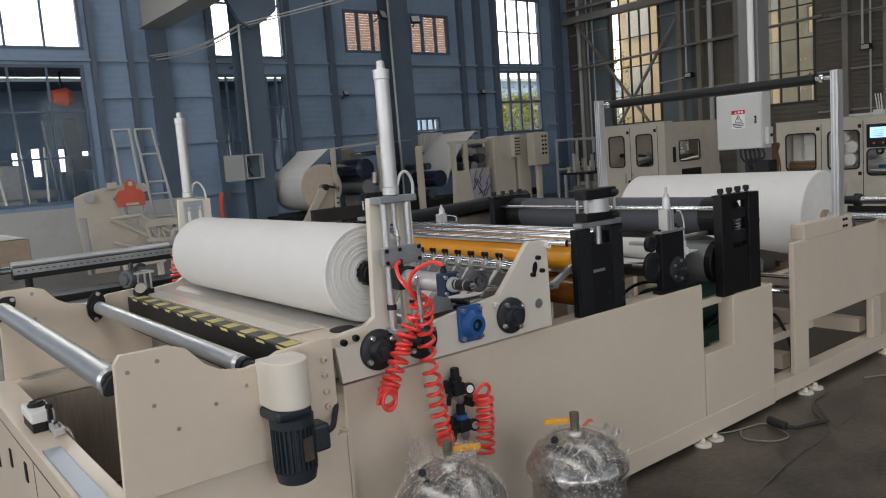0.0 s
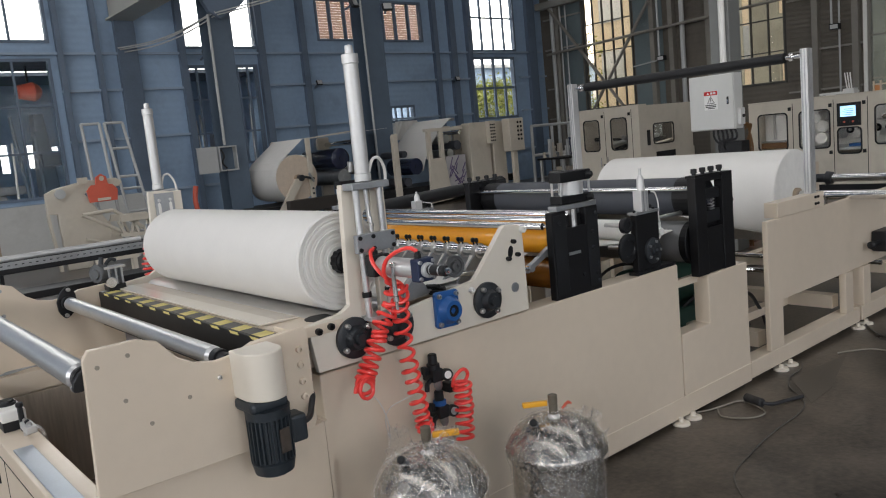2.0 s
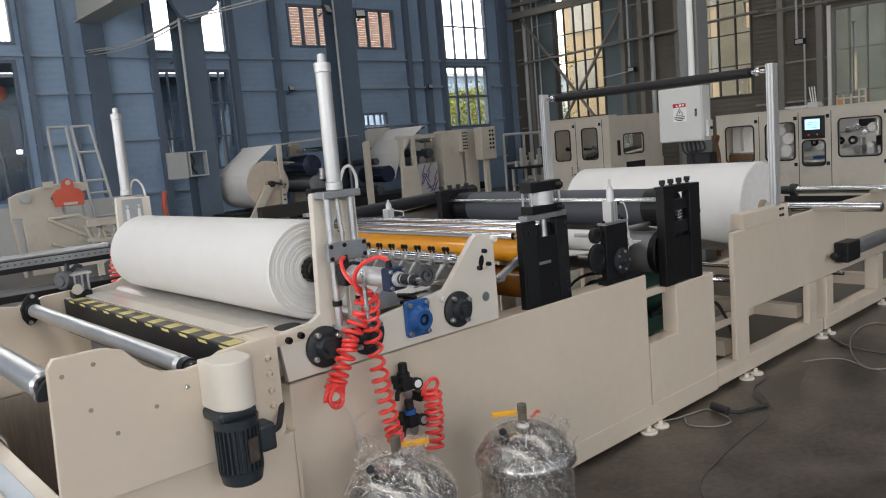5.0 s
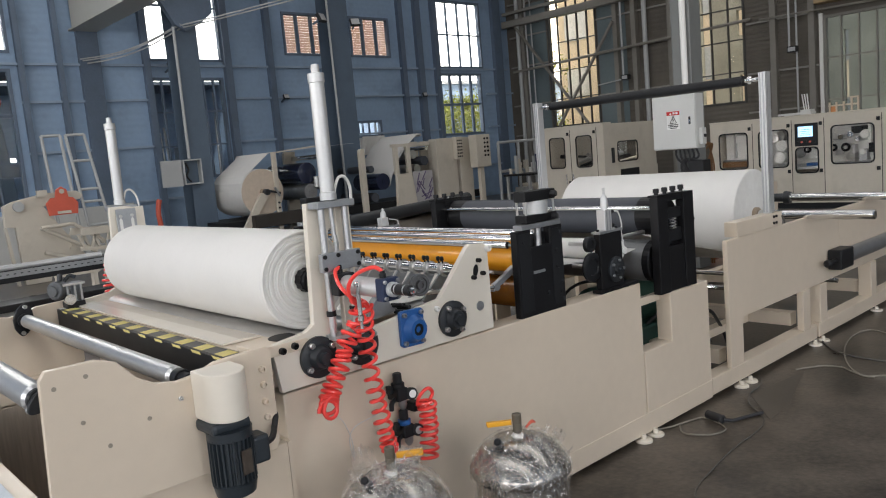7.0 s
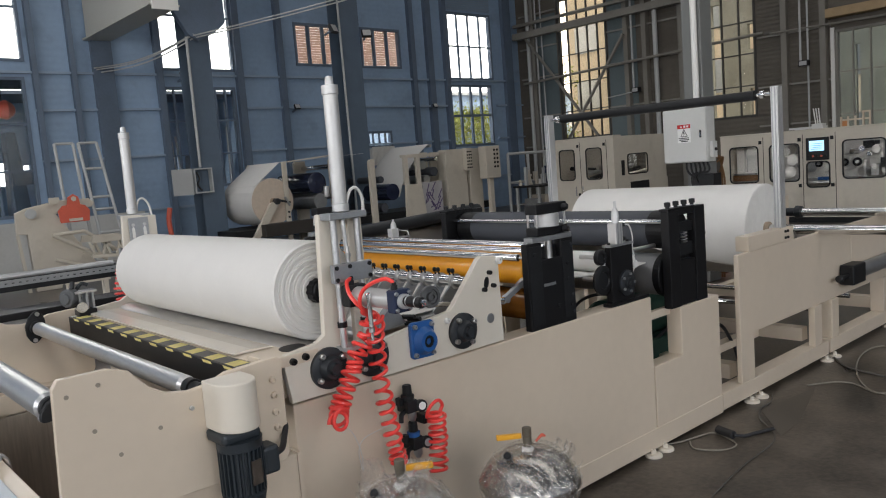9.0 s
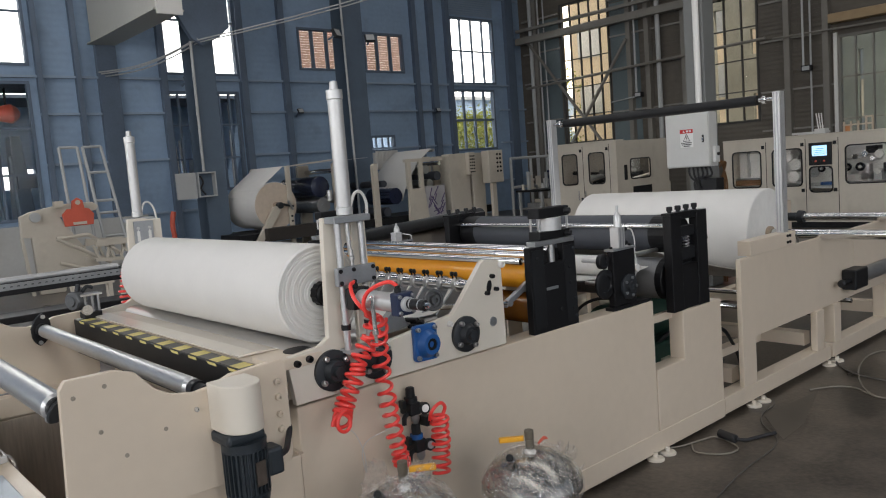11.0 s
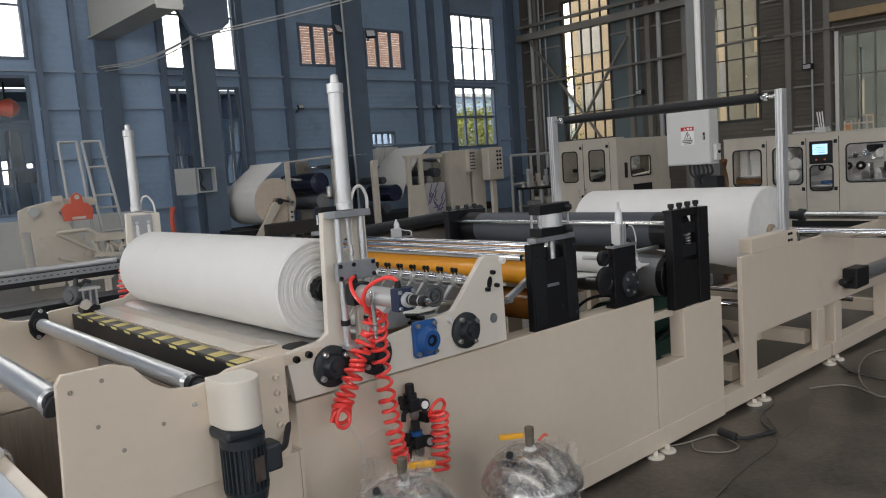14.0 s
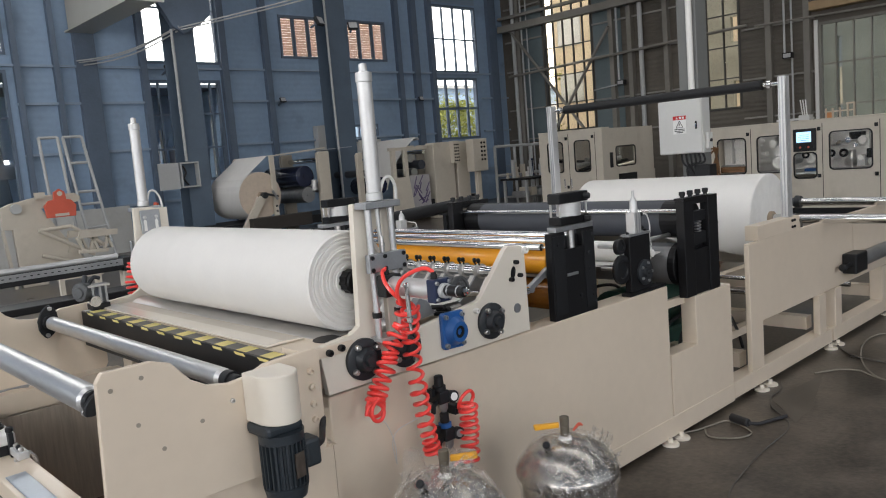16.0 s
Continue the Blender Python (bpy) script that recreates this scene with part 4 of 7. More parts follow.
def stand_small(f):
    far = 0.05 if f(0) > 1 else 0.0
    st = part("roller_stand", slab(B(), [(-0.248, 0.925), (-0.248, 1.225), (-0.05, 1.225), (-0.05, 0.925)], "y", f(0.01), f(0.05)), BLACK, rewinder, "black machined bearing stand", bevel=0.004)
    a, b = sorted((f(0.003), f(0.06)))
    part("base_plate", box(B(), -0.27, 0.08, a, b, 0.907, 0.925), BLACK, st)
    part("top_plate", box(B(), -0.252, -0.046, a, b, 1.226, 1.238), GREYSTEEL, st)
    for x in (-0.235, -0.065):
        part("bolt", rod(B(), (x, f(0.03), 1.238), (x, f(0.03), 1.25), 0.009, 10, 0.002), BLACK, st)
    cyl = part("lift_cylinder", box(B(), -0.205, -0.143, *sorted((f(0.0), f(0.055))), 1.238, 1.351 - far), ALU, st, "small square aluminium cylinder", bevel=0.004)
    for x in (-0.187, -0.161):
        part("groove", box(B(), x - 0.003, x + 0.003, *sorted((f(-0.0015), f(0.0))), 1.24, 1.345 - far), GREYSTEEL, cyl)
    part("air_port", rod(B(), (-0.143, f(0.02), 1.335 - far), (-0.115, f(0.01), 1.335 - far), 0.011, 10, 0.002), BLACKPAINT, cyl)
    part("air_port", rod(B(), (-0.143, f(0.02), 1.262), (-0.115, f(0.01), 1.262), 0.011, 10, 0.002), BLACKPAINT, cyl)
    part("spindle", lathe(B(), (-0.167, f(0.028), 1.351 - far), (-0.167, f(0.028), 2), [(0, 0.022), (0.055 - far * 0.5, 0.020), (0.075 - far * 0.6, 0.012), (0.08 - far * 0.6, 0.007), (0.115 - far, 0.007)], 14), ALU, st, smooth=True)
    d = part("hub_disc", lathe(B(), (-0.122, f(0.01), 1.02), (-0.122, f(-1), 1.02), [(0, 0.07), (0.012, 0.07), (0.015, 0.064), (0.016, 0.03), (0.03, 0.028), (0.03, 0.012), (0.04, 0.01), (0.04, 0)], 28), IRON, st, smooth=True)
    for k in range(5):
        t = k * math.tau / 5
        part("bolt", rod(B(), (-0.122 + 0.05 * math.cos(t), f(-0.005), 1.02 + 0.05 * math.sin(t)), (-0.122 + 0.05 * math.cos(t), f(-0.014), 1.02 + 0.05 * math.sin(t)), 0.008, 8), GREYSTEEL, d)
    for x, z, r, w in ((-0.315, 1.182, 0.042, 0.03), (-0.297, 1.058, 0.078, 0.022)):
        part("hand_wheel", lathe(B(), (x, f(0.045), z), (x, f(0.045 - 1), z), [(0, r * 0.9), (0.004, r), (w - 0.004, r), (w, r * 0.9), (w, r * 0.6), (w - 0.008, r * 0.55), (w - 0.008, 0)], 24), BLACKPAINT, st, smooth=True)
        part("wheel_shaft", rod(B(), (x, f(0.045), z), (x, f(0.16), z), 0.012, 10), STEEL, st)
        part("wheel_link", rod(B(), (x, f(0.06), z), (-0.22, f(0.04), z), 0.014, 10), BLACKPAINT, st)
    part("air_tube", tube(B(), smooth_line([(-0.115, f(0.01), 1.335 - far), (-0.07, f(0.01), 1.325 - far), (-0.03, f(0.02), 1.26), (-0.035, f(0.02), 1.20), (-0.02, f(0.02), 1.15)]), 0.004, 6), WHITE, st)


def stand_tall(f):
    def bx(bm, x0, x1, y0, y1, z0, z1):
        a, b = sorted((f(y0), f(y1)))
        return box(bm, x0, x1, a, b, z0, z1)
    st = part("roller_stand", bx(B(), 0.315, 0.425, 0.005, 0.06, 0.79, 1.36), BLACK, rewinder, "black machined bearing stand with open slots", bevel=0.004)
    for nm, z0, z1, y0, m in (("lower_block", 0.792, 1.06, 0.012, BLACK), ("slide_block", 1.085, 1.16, 0.03, BLACKPAINT), ("slide_block", 1.225, 1.285, 0.03, BLACKPAINT), ("top_bar", 1.33, 1.36, 0.012, BLACK)):
        part(nm, bx(B(), 0.427, 0.598, min(y0, 0.025), 0.058, z0, z1), m, st, bevel=0.003)
    part("back_plate", bx(B(), 0.426, 0.599, 0.05, 0.057, 1.061, 1.288), BLACK, st)
    part("right_cheek", bx(B(), 0.60, 0.715, 0.005, 0.06, 0.79, 1.37), BLACK, st, bevel=0.004)
    part("cap_plate", bx(B(), 0.31, 0.60, 0.003, 0.065, 1.361, 1.375), BLACK, st)
    for k in range(4):
        x = 0.35 + 0.09 * k
        part("adjusting_screw", lathe(B(), (x, f(0.033), 1.375), (x, f(0.033), 2), [(0, 0.012), (0.012, 0.012), (0.012, 0.018), (0.035, 0.018), (0.038, 0.012)], 10), BLACKPAINT, st)
    part("spring", tube(B(), helix([(0.51, f(0.03), 1.16), (0.51, f(0.03), 1.19), (0.51, f(0.03), 1.225)], 0.018, 4, 10), 0.004, 6), STEEL, st)
    part("side_screw", rod(B(), (0.715, f(0.033), 1.19), (0.745, f(0.033), 1.19), 0.016, 10, 0.003), BLACK, st)
    part("end_disc", lathe(B(), (0.42, f(0.075), 0.975), (0.42, f(1), 0.975), [(0, 0.05), (0, 0.122), (0.004, 0.128), (0.045, 0.128), (0.05, 0.12)], 32), BLACK, st, "black roller end disc")
    part("end_disc", lathe(B(), (0.52, f(0.075), 1.235), (0.52, f(1), 1.235), [(0, 0.04), (0, 0.110), (0.01, 0.1165), (0.15, 0.1165), (0.155, 0.10)], 32), BLACK, st, "black roller end disc")
    part("roller_journal", lathe(B(), (0.42, f(0.13), 0.975), (0.42, f(0.18), 0.975), [(0, 0.11), (0.04, 0.118)], 28), BLACKPAINT, st)


for f in (lambda y: y, mirror):
    stand_big(f), stand_small(f), stand_tall(f)
part("pinch_bar", rod(B(), (-0.02, 0.10, 1.165), (0.30, 0.10, 1.165), 0.014, 12), STEEL, rewinder, smooth=True)

# feet
for n, (fx, th) in enumerate(((0.02, rewinder), (0.14, rewinder), (1.19, unwind), (1.32, unwind), (2.40, unwind), (-2.1, rewinder))):
    for y in (-0.015, W + 0.015):
        part("levelling_foot", lathe(B(), (fx, y, 0), (fx, y, 1), [(0, 0.049), (0.010, 0.049), (0.015, 0.044), (0.017, 0.016), (0.04, 0.014)], 20), COVERWHITE, th, "white levelling foot", smooth=True)

# ---- details of the unloading stand ----
mx, my = -2.512, -0.15
motor = part("gear_motor", lathe(B(), (mx, my, 0.683), (mx, my, 2), [(0, 0.05), (0.008, 0.064), (0.045, 0.072), (0.05, 0.062), (0.19, 0.062), (0.195, 0.072), (0.225, 0.074), (0.225, 0.0)], 32), MOTOR, stand, "dark blue-black electric motor", smooth=True)
for k in range(26):
    a = k * math.tau / 26
    c, q = math.cos(a), math.sin(a)
    bm = B()
    t = 0.0035
    pts = [(mx + c * 0.056 - q * t, my + q * 0.06 + c * t), (mx + c * 0.073 - q * t * 0.6, my + q * 0.073 + c * t * 0.6), (mx + c * 0.073 + q * t * 0.6, my + q * 0.073 - c * t * 0.6), (mx + c * 0.06 + q * t, my + q * 0.056 - c * t)]
    part("cooling_fin", slab(bm, pts, "z", 0.735, 0.885), MOTOR, motor)
part("name_plate", slab(B(), [(mx - 0.004, my - 0.0745), (mx + 0.034, my - 0.067), (mx + 0.034, my - 0.071), (mx - 0.004, my - 0.0785)], "z", 0.765, 0.845), mat("worn_plate", (0.11, 0.09, 0.075), 0.4, 0.6, vary=0.4, scale=30.0), motor, "worn brown metal name plate")
part("gear_flange", box(B(), mx - 0.075, mx + 0.06, -0.195, -0.062, 0.902, 0.942), MOTOR, motor, bevel=0.014)
part("terminal_box", box(B(), mx + 0.06, mx + 0.12, my - 0.04, my + 0.04, 0.765, 0.86), MOTOR, motor, bevel=0.012)
cx = mx + 0.002
cap = [(cx - 0.07, -0.061), (cx - 0.07, -0.14)] + [(cx - 0.07 * math.cos(t), -0.14 - 0.085 * math.sin(t)) for t in [math.pi * k / 18 for k in range(1, 18)]] + [(cx + 0.07, -0.14), (cx + 0.07, -0.061)]
part("motor_cover", slab(B(), cap, "z", 0.942, 1.10), COVERWHITE, stand, "cream-white sheet metal cover", smooth=True, bevel=0.004)
part("motor_cable", tube(B(), smooth_line([(mx + 0.118, my, 0.815), (mx + 0.16, my + 0.02, 0.818), (mx + 0.20, -0.08, 0.835), (mx + 0.222, -0.055, 0.86), (mx + 0.23, -0.031, 0.868)]), 0.011, 10), CABLE, stand, smooth=True)
for bz in (1.04, 0.985, 0.925, 0.87):
    bolt(stand, (-2.325, -0.06, bz), (0, -1, 0), 0.013, 0.014, CREAM)
for bx, bz in ((-2.983, 1.15), (-2.893, 1.165), (-2.918, 1.03), (-2.725, 0.985), (-2.852, 0.938)):
    part("plug", lathe(B(), (bx, -0.0601, bz), (bx, -1, bz), [(0, 0.007), (0.002, 0.007), (0.002, 0.0048), (0.0004, 0.0045), (0.0004, 0)], 14), PLUG, stand)
for bx, bz in ((-2.86, 1.17), (-2.86, 1.04)):
    part("plug", lathe(B(), (bx, W + 0.0349, bz), (bx, -1, bz), [(0, 0.010), (0.004, 0.009), (0.004, 0)], 12), GREYSTEEL, stand)
bolt(stand, (-2.62, -0.06, 1.02), (0, -1, 0), 0.008, 0.01, STEEL)
part("drive_shaft", lathe(B(), (-2.565, -0.02, 1.055), (-2.565, 0.09, 1.055), [(0, 0.025), (0.05, 0.025), (0.05, 0.032), (0.09, 0.032), (0.09, 0.02), (0.11, 0.02)], 20), BLACKPAINT, stand, smooth=True)
for n, y in enumerate((-0.034, 1.99)):
    for x, z, tilt in ((-2.565, 1.055, 0.5), (-3.012, 1.118, -0.2)):
        if n == 0 and x > -2.8:
            continue
        d = 1 if n == 0 else -1
        c, q = math.cos(tilt + 0.9), math.sin(tilt + 0.9)
        pts = []
        for k in range(20):
            a = k * math.tau / 20
            big = 0.55 if n == 0 else 1.0
            e = big * 0.085 * abs(math.cos(a)) ** 0.5 * (1 if math.cos(a) > 0 else -1)
            o = big * 0.04 * math.sin(a) * (1.25 - 0.75 * abs(math.cos(a)))
            pts.append((x + c * e - q * o, z + q * e + c * o))
        fl = part("flange_bearing", slab(B(), pts, "y", y, y + d * 0.02), BLACKPAINT, stand, "black oval flange bearing", bevel=0.003)
        part("bearing_hub", rod(B(), (x, y + d * 0.02, z), (x, y + d * 0.045, z), 0.034, 20, 0.004), BLACKPAINT, fl)
        for e in (-0.068 * big, 0.068 * big):
            bolt(fl, (x + c * e, y + d * 0.02, z + q * e), (0, d, 0), 0.011, 0.012, STEEL)
# striped tape on the stop beam
part("tape_backing", box(B(), -2.4, -2.338, 0.03, 1.90, 1.0825, 1.0845), mat("black_tape", (0.075, 0.07, 0.065), 0.5, vary=0.2, scale=12), stand, "black hazard tape")
for k in range(11):
    y = 0.065 + k * 0.172
    part("tape_stripe", slab(B(), [(-2.4, y), (-2.4, y + 0.072), (-2.339, y + 0.078), (-2.339, y + 0.006)], "z", 1.0848, 1.0856), YELLOW, stand, "yellow hazard stripe")
    part("tape_stripe", slab(B(), [(y - 0.010, 1.072), (y + 0.060, 1.072), (y + 0.072, 1.082), (y, 1.082)], "x", -2.4095, -2.4085), YELLOW, stand, "yellow hazard stripe")
part("white_end", box(B(), -2.4, -2.339, 1.905, 1.945, 1.0825, 1.0845), WHITE, stand, "white tape end")
part("table_lip", slab(B(), [(-2.322, 1.092), (-2.25, 1.096), (-2.16, 1.088), (-2.16, 1.084), (-2.322, 1.086)], "y", 0.22, 1.90), mat("clear_sheet", (0.70, 0.645, 0.56), 0.2, vary=0.03, coat=0.25), stand, "glossy slide sheet")
# black disc laid where the gap by the drum is in shade
part("drum_gap_shade", lathe(B(), (-2.155, 0.055, 1.1004), (-2.155, 0.055, 2), [(0, 0.062), (0.002, 0.062), (0.002, 0)], 24), BLACKPAINT, stand, "flat black disc painting the shade by the winding drum")
part("corner_plate", box(B(), -2.32, -2.11, -0.03, 0.12, 1.06, 1.1), CREAM, stand, bevel=0.003)
# joint of the base sheet; black block painting the gap's shade behind the plate
part("gap_shade_block", box(B(), -2.281, -2.262, -0.02, 0.05, 0.90, 1.09), BLACKPAINT, stand)
# caster-like sensor at the far end of the beam
det = thing("sensor_head", "grey cast valve head with steel brackets beside the stop beam", "sensor", (-2.42, 1.9, 1.08))
part("housing", lathe(B(), (-2.37, 1.925, 1.185), (-2.46, 1.875, 1.185), [(0, 0.03), (0.005, 0.046), (0.04, 0.05), (0.055, 0.05), (0.062, 0.044), (0.062, 0.03), (0.07, 0.026), (0.07, 0)], 24), mat("grey_cast_valve", (0.10, 0.105, 0.11), 0.45, 0.5, vary=0.25, scale=20.0), det, smooth=True)
part("stem", rod(B(), (-2.385, 1.92, 1.22), (-2.375, 1.92, 1.268), 0.013, 12, 0.003), IRON, det)
part("base", box(B(), -2.375, -2.285, 1.86, 1.95, 1.0835, 1.118), BLACKPAINT, det, bevel=0.003)
part("clamp_plate", box(B(), -2.385, -2.275, 1.86, 1.94, 1.205, 1.217), STEEL, det, bevel=0.002)
for vx in (-2.362, -2.326, -2.295):
    part("clamp", box(B(), vx - 0.006, vx + 0.006, 1.87, 1.93, 1.118, 1.205), GREYSTEEL, det, bevel=0.002)
part("wheel", lathe(B(), (-2.365, 1.835, 1.135), (-2.365, 1.86, 1.135), [(0, 0.008), (0, 0.028), (0.02, 0.028), (0.02, 0.008)], 20), CHROME, det, smooth=True)
part("elbow", tube(B(), smooth_line([(-2.36, 1.92, 1.225), (-2.33, 1.93, 1.25), (-2.30, 1.93, 1.24)]), 0.010, 8), IRON, det, smooth=True)
# solenoid and small parts on the front box
sol = thing("solenoid_box", "white and black limit switch box on the cream front beam", "switch", (-3.06, 1.0, 0.75))
part("base", box(B(), -3.105, -3.025, 0.93, 1.12, 0.75, 0.79), BLACKPAINT, sol, bevel=0.003)
part("cover", box(B(), -3.11, -3.02, 0.92, 1.125, 0.79, 0.835), WHITE, sol, "white plastic cover", bevel=0.008)
part("top_knob", lathe(B(), (-3.065, 1.03, 0.835), (-3.065, 1.03, 2), [(0, 0.034), (0.010, 0.034), (0.012, 0.028), (0.020, 0.026)], 18), BLACKPAINT, sol, smooth=True)
part("lever", box(B(), -3.052, -3.034, 0.885, 0.915, 0.75, 0.845), BLACKPAINT, sol, bevel=0.004)
part("lever_knob", rod(B(), (-3.043, 0.90, 0.845), (-3.043, 0.90, 0.865), 0.014, 12, 0.004), BLACKPAINT, sol)
sv = thing("fitting_cluster", "small steel air fittings on the cream front beam", "fitting", (-3.04, 0.80, 0.75))
part("manifold", box(B(), -3.06, -3.02, 0.75, 0.86, 0.772, 0.80), ALU, sv, bevel=0.005)
part("post", rod(B(), (-3.045, 0.83, 0.75), (-3.045, 0.83, 0.772), 0.012, 10), STEEL, sv)
for k in range(3):
    part("nipple", rod(B(), (-3.04, 0.77 + 0.032 * k, 0.80), (-3.045, 0.77 + 0.032 * k, 0.815), 0.009, 10, 0.002), BLACKPAINT if k % 2 else STEEL, sv)
for k in range(2):
    part("tail_tube", tube(B(), smooth_line([(-3.02, 0.77 + 0.04 * k, 0.786), (-3.0, 0.765 + 0.04 * k, 0.77), (-2.993, 0.76 + 0.04 * k, 0.72), (-2.99, 0.755 + 0.04 * k, 0.67)]), 0.005, 6), STEEL, sv, smooth=True)
for y, z in ((0.98, 0.59), (1.75, 0.44), (1.35, 0.55)):
    part("latch", box(B(), -3.146, -3.139, y - 0.02, y + 0.02, z - 0.04, z + 0.04), BLACKPAINT, stand, "black latch", bevel=0.002)
part("door_seam", box(B(), -3.1415, -3.1395, 0.80, 0.804, 0.06, 0.68), BLACKPAINT, stand)
part("door_seam", box(B(), -3.1415, -3.1395, 0.06, 1.98, 0.682, 0.686), BLACKPAINT, stand)
part("joint_strip", box(B(), -2.2385, -2.2235, -0.027, 0.06, 0.035, 0.742), CREAM, stand)
for k in range(4):
    solo("steel_wire", tube(B(), smooth_line([(-2.98 + 0.02 * k, 1.90, 0.766), (-2.9, 1.88 + 0.012 * k, 0.772), (-2.8 + 0.03 * k, 1.90, 0.775), (-2.72, 1.89 + 0.01 * k, 0.768)]), 0.004, 6), GREYSTEEL, "thin steel wire lying on the tray", "wire", "loose wires", smooth=True)
part("limit_switch", box(B(), -2.42, -2.38, 1.86, 1.93, 0.93, 0.99), REDPAINT, stand, "red and black switch")
part("inner_floor", box(B(), -3.0, -2.3, 0.09, 1.85, 0.10, 0.12), mat("dark_brown_tray", (0.12, 0.075, 0.055), 0.6, vary=0.3, scale=4.0, grime=0.4), stand, "dark brown tray")
# upright reflections painted into the sheet as colour streaks
part("inner_sheet", box(B(), -3.0, -2.305, 1.832, 1.84, 0.12, 0.655), mat("reflection_streaked_steel", (0.46, 0.40, 0.33), 0.3, 0.2, vary=0.35, scale=2.2, stretch=(3.0, 1.0, 0.25), grime=0.4), stand, "bare sheet steel with reflections painted as streaks")
part("guide_rail", box(B(), -3.125, -3.06, -0.02, 0.67, 0.7505, 0.758), mat("ground_steel_rail", (0.46, 0.51, 0.58), 0.36, 0.9, vary=0.1, scale=8.0), stand, "bright ground steel guide rail", bevel=0.003)

# ---- details of the unwinding stand ----
for f in (lambda y: y, mirror2):
    for x in (1.788, 1.811, 1.834, 1.853):
        a, b = sorted((f(0.024), f(0.03)))
        part("upright_rib", box(B(), x - 0.008, x + 0.004, a, b, 1.10, 2.09), ALU, unwind)
    a, b = sorted((f(0.0), f(0.012)))
    for bz in (1.03, 1.075):
        for bx in (1.80, 1.84):
            bolt(unwind, (bx, f(0.01), bz), (0, -1 if f(0) == 0 else 1, 0), 0.010, 0.012, BLACK)
    part("bar_bracket", rod(B(), (1.82, f(0.075), 2.045), (1.82, f(0.21), 2.045), 0.014, 12), CHROME, unwind, smooth=True)
    part("bar_collar", rod(B(), (1.82, f(0.135), 2.045), (1.82, f(0.165), 2.045), 0.028, 14, 0.004), CHROME, unwind, smooth=True)
    part("lower_rail", box(B(), 1.24, 2.26, *sorted((f(0.45), f(0.53))), 0.17, 0.23), CREAM, unwind)
part("tie_beam", box(B(), 1.14, 1.24, 0.11, W2 - 0.11, 0.15, 0.25), CREAM, unwind)
part("tie_beam", box(B(), 2.26, 2.36, 0.11, W2 - 0.11, 0.17, 0.27), CREAM, unwind)
part("paper_edge", lathe(B(), (2.40, 0.427, 1.02), (2.40, 0.5, 1.02), [(0, 0.06), (0, 0.355), (0.0028, 0.357)], 64), PAPER_END, jumbo, "cut paper edge")
part("core", lathe(B(), (2.40, 0.40, 1.02), (2.40, 0.5, 1.02), [(0, 0.035), (0, 0.058), (0.1, 0.058)], 24), CARD, jumbo, "grey cardboard core", smooth=True)
part("shaft", rod(B(), (2.40, -0.46, 1.02), (2.40, W2 - 0.06, 1.02), 0.036, 20, 0.008), CHROME, jumbo, smooth=True)
part("strap", tube(B(), smooth_line([(1.93, 0.005, 1.07), (1.95, 0.0, 1.03), (2.02, 0.028, 1.0), (2.08, 0.027, 0.72), (2.10, 0.028, 0.46)]), 0.007, 6), GREYCABLE, unwind, "grey cable over the plate")
green = thing("drive_motor", "green painted drive motor under the paper web", "motor", (1.0, 0.9, 0.0))
part("base", box(B(), 0.75, 1.5, 0.65, 1.2, 0.0, 0.36), GREEN, green, bevel=0.02)
part("body", lathe(B(), (0.75, 0.85, 0.52), (1.7, 0.85, 0.52), [(0, 0.1), (0.03, 0.17), (0.75, 0.17), (0.78, 0.12)], 28), GREEN, green, smooth=True)

for k in range(7):
    rnd = random.Random(30 + k)
    y = 0.45 + 0.15 * k
    solo("machine_cable", tube(B(), smooth_line([(0.95, y, 0.012), (1.15 + 0.1 * rnd.random(), y + 0.1, 0.3 + 0.2 * rnd.random()), (1.4, y - 0.1, 0.45 + 0.15 * rnd.random()), (1.8, y, 0.25), (2.1, y + 0.1, 0.012)]), 0.013, 6), CABLE, "black machine cable hanging under the paper web", "cable", "machine cables", smooth=True)
# second stand behind it
unwind2 = thing("second_unwinding_stand", "cream-painted steel unwinding stand with spare shafts lying on it", "machine", (4.2, 1.0, 0))
both("base_beam", lambda bm, f: ybox(bm, f, 2.52, 6.2, 0.0, 0.11, 0.035, 0.145), CREAM, unwind2, bevel=0.005)
for x in (2.56, 3.66, 5.4):
    both("post", lambda bm, f: ybox(bm, f, x, x + 0.13, 0.0, 0.11, 0.145, 0.45 if x > 3 else 0.448), CREAM, unwind2, bevel=0.005)
both("side_plate", lambda bm, f: ybox(bm, f, 3.004, 6.2, 0.015, 0.04, 0.45, 1.0), CREAM, unwind2, bevel=0.004)
for x in (2.52, 3.70):
    part("levelling_foot", lathe(B(), (x + 0.03, -0.015, 0), (x + 0.03, -0.015, 1), [(0, 0.049), (0.010, 0.049), (0.015, 0.044), (0.017, 0.016), (0.04, 0.014)], 20), COVERWHITE, unwind2, "white levelling foot", smooth=True)
part("tie_beam", box(B(), 3.68, 3.78, 0.11, W - 0.11, 0.17, 0.27), CREAM, unwind2)
for x in (2.58, 3.2):
    part("tie_rod", rod(B(), (x, 0.11, 0.36), (x, W - 0.11, 0.36), 0.02, 12), CHROME, unwind2)
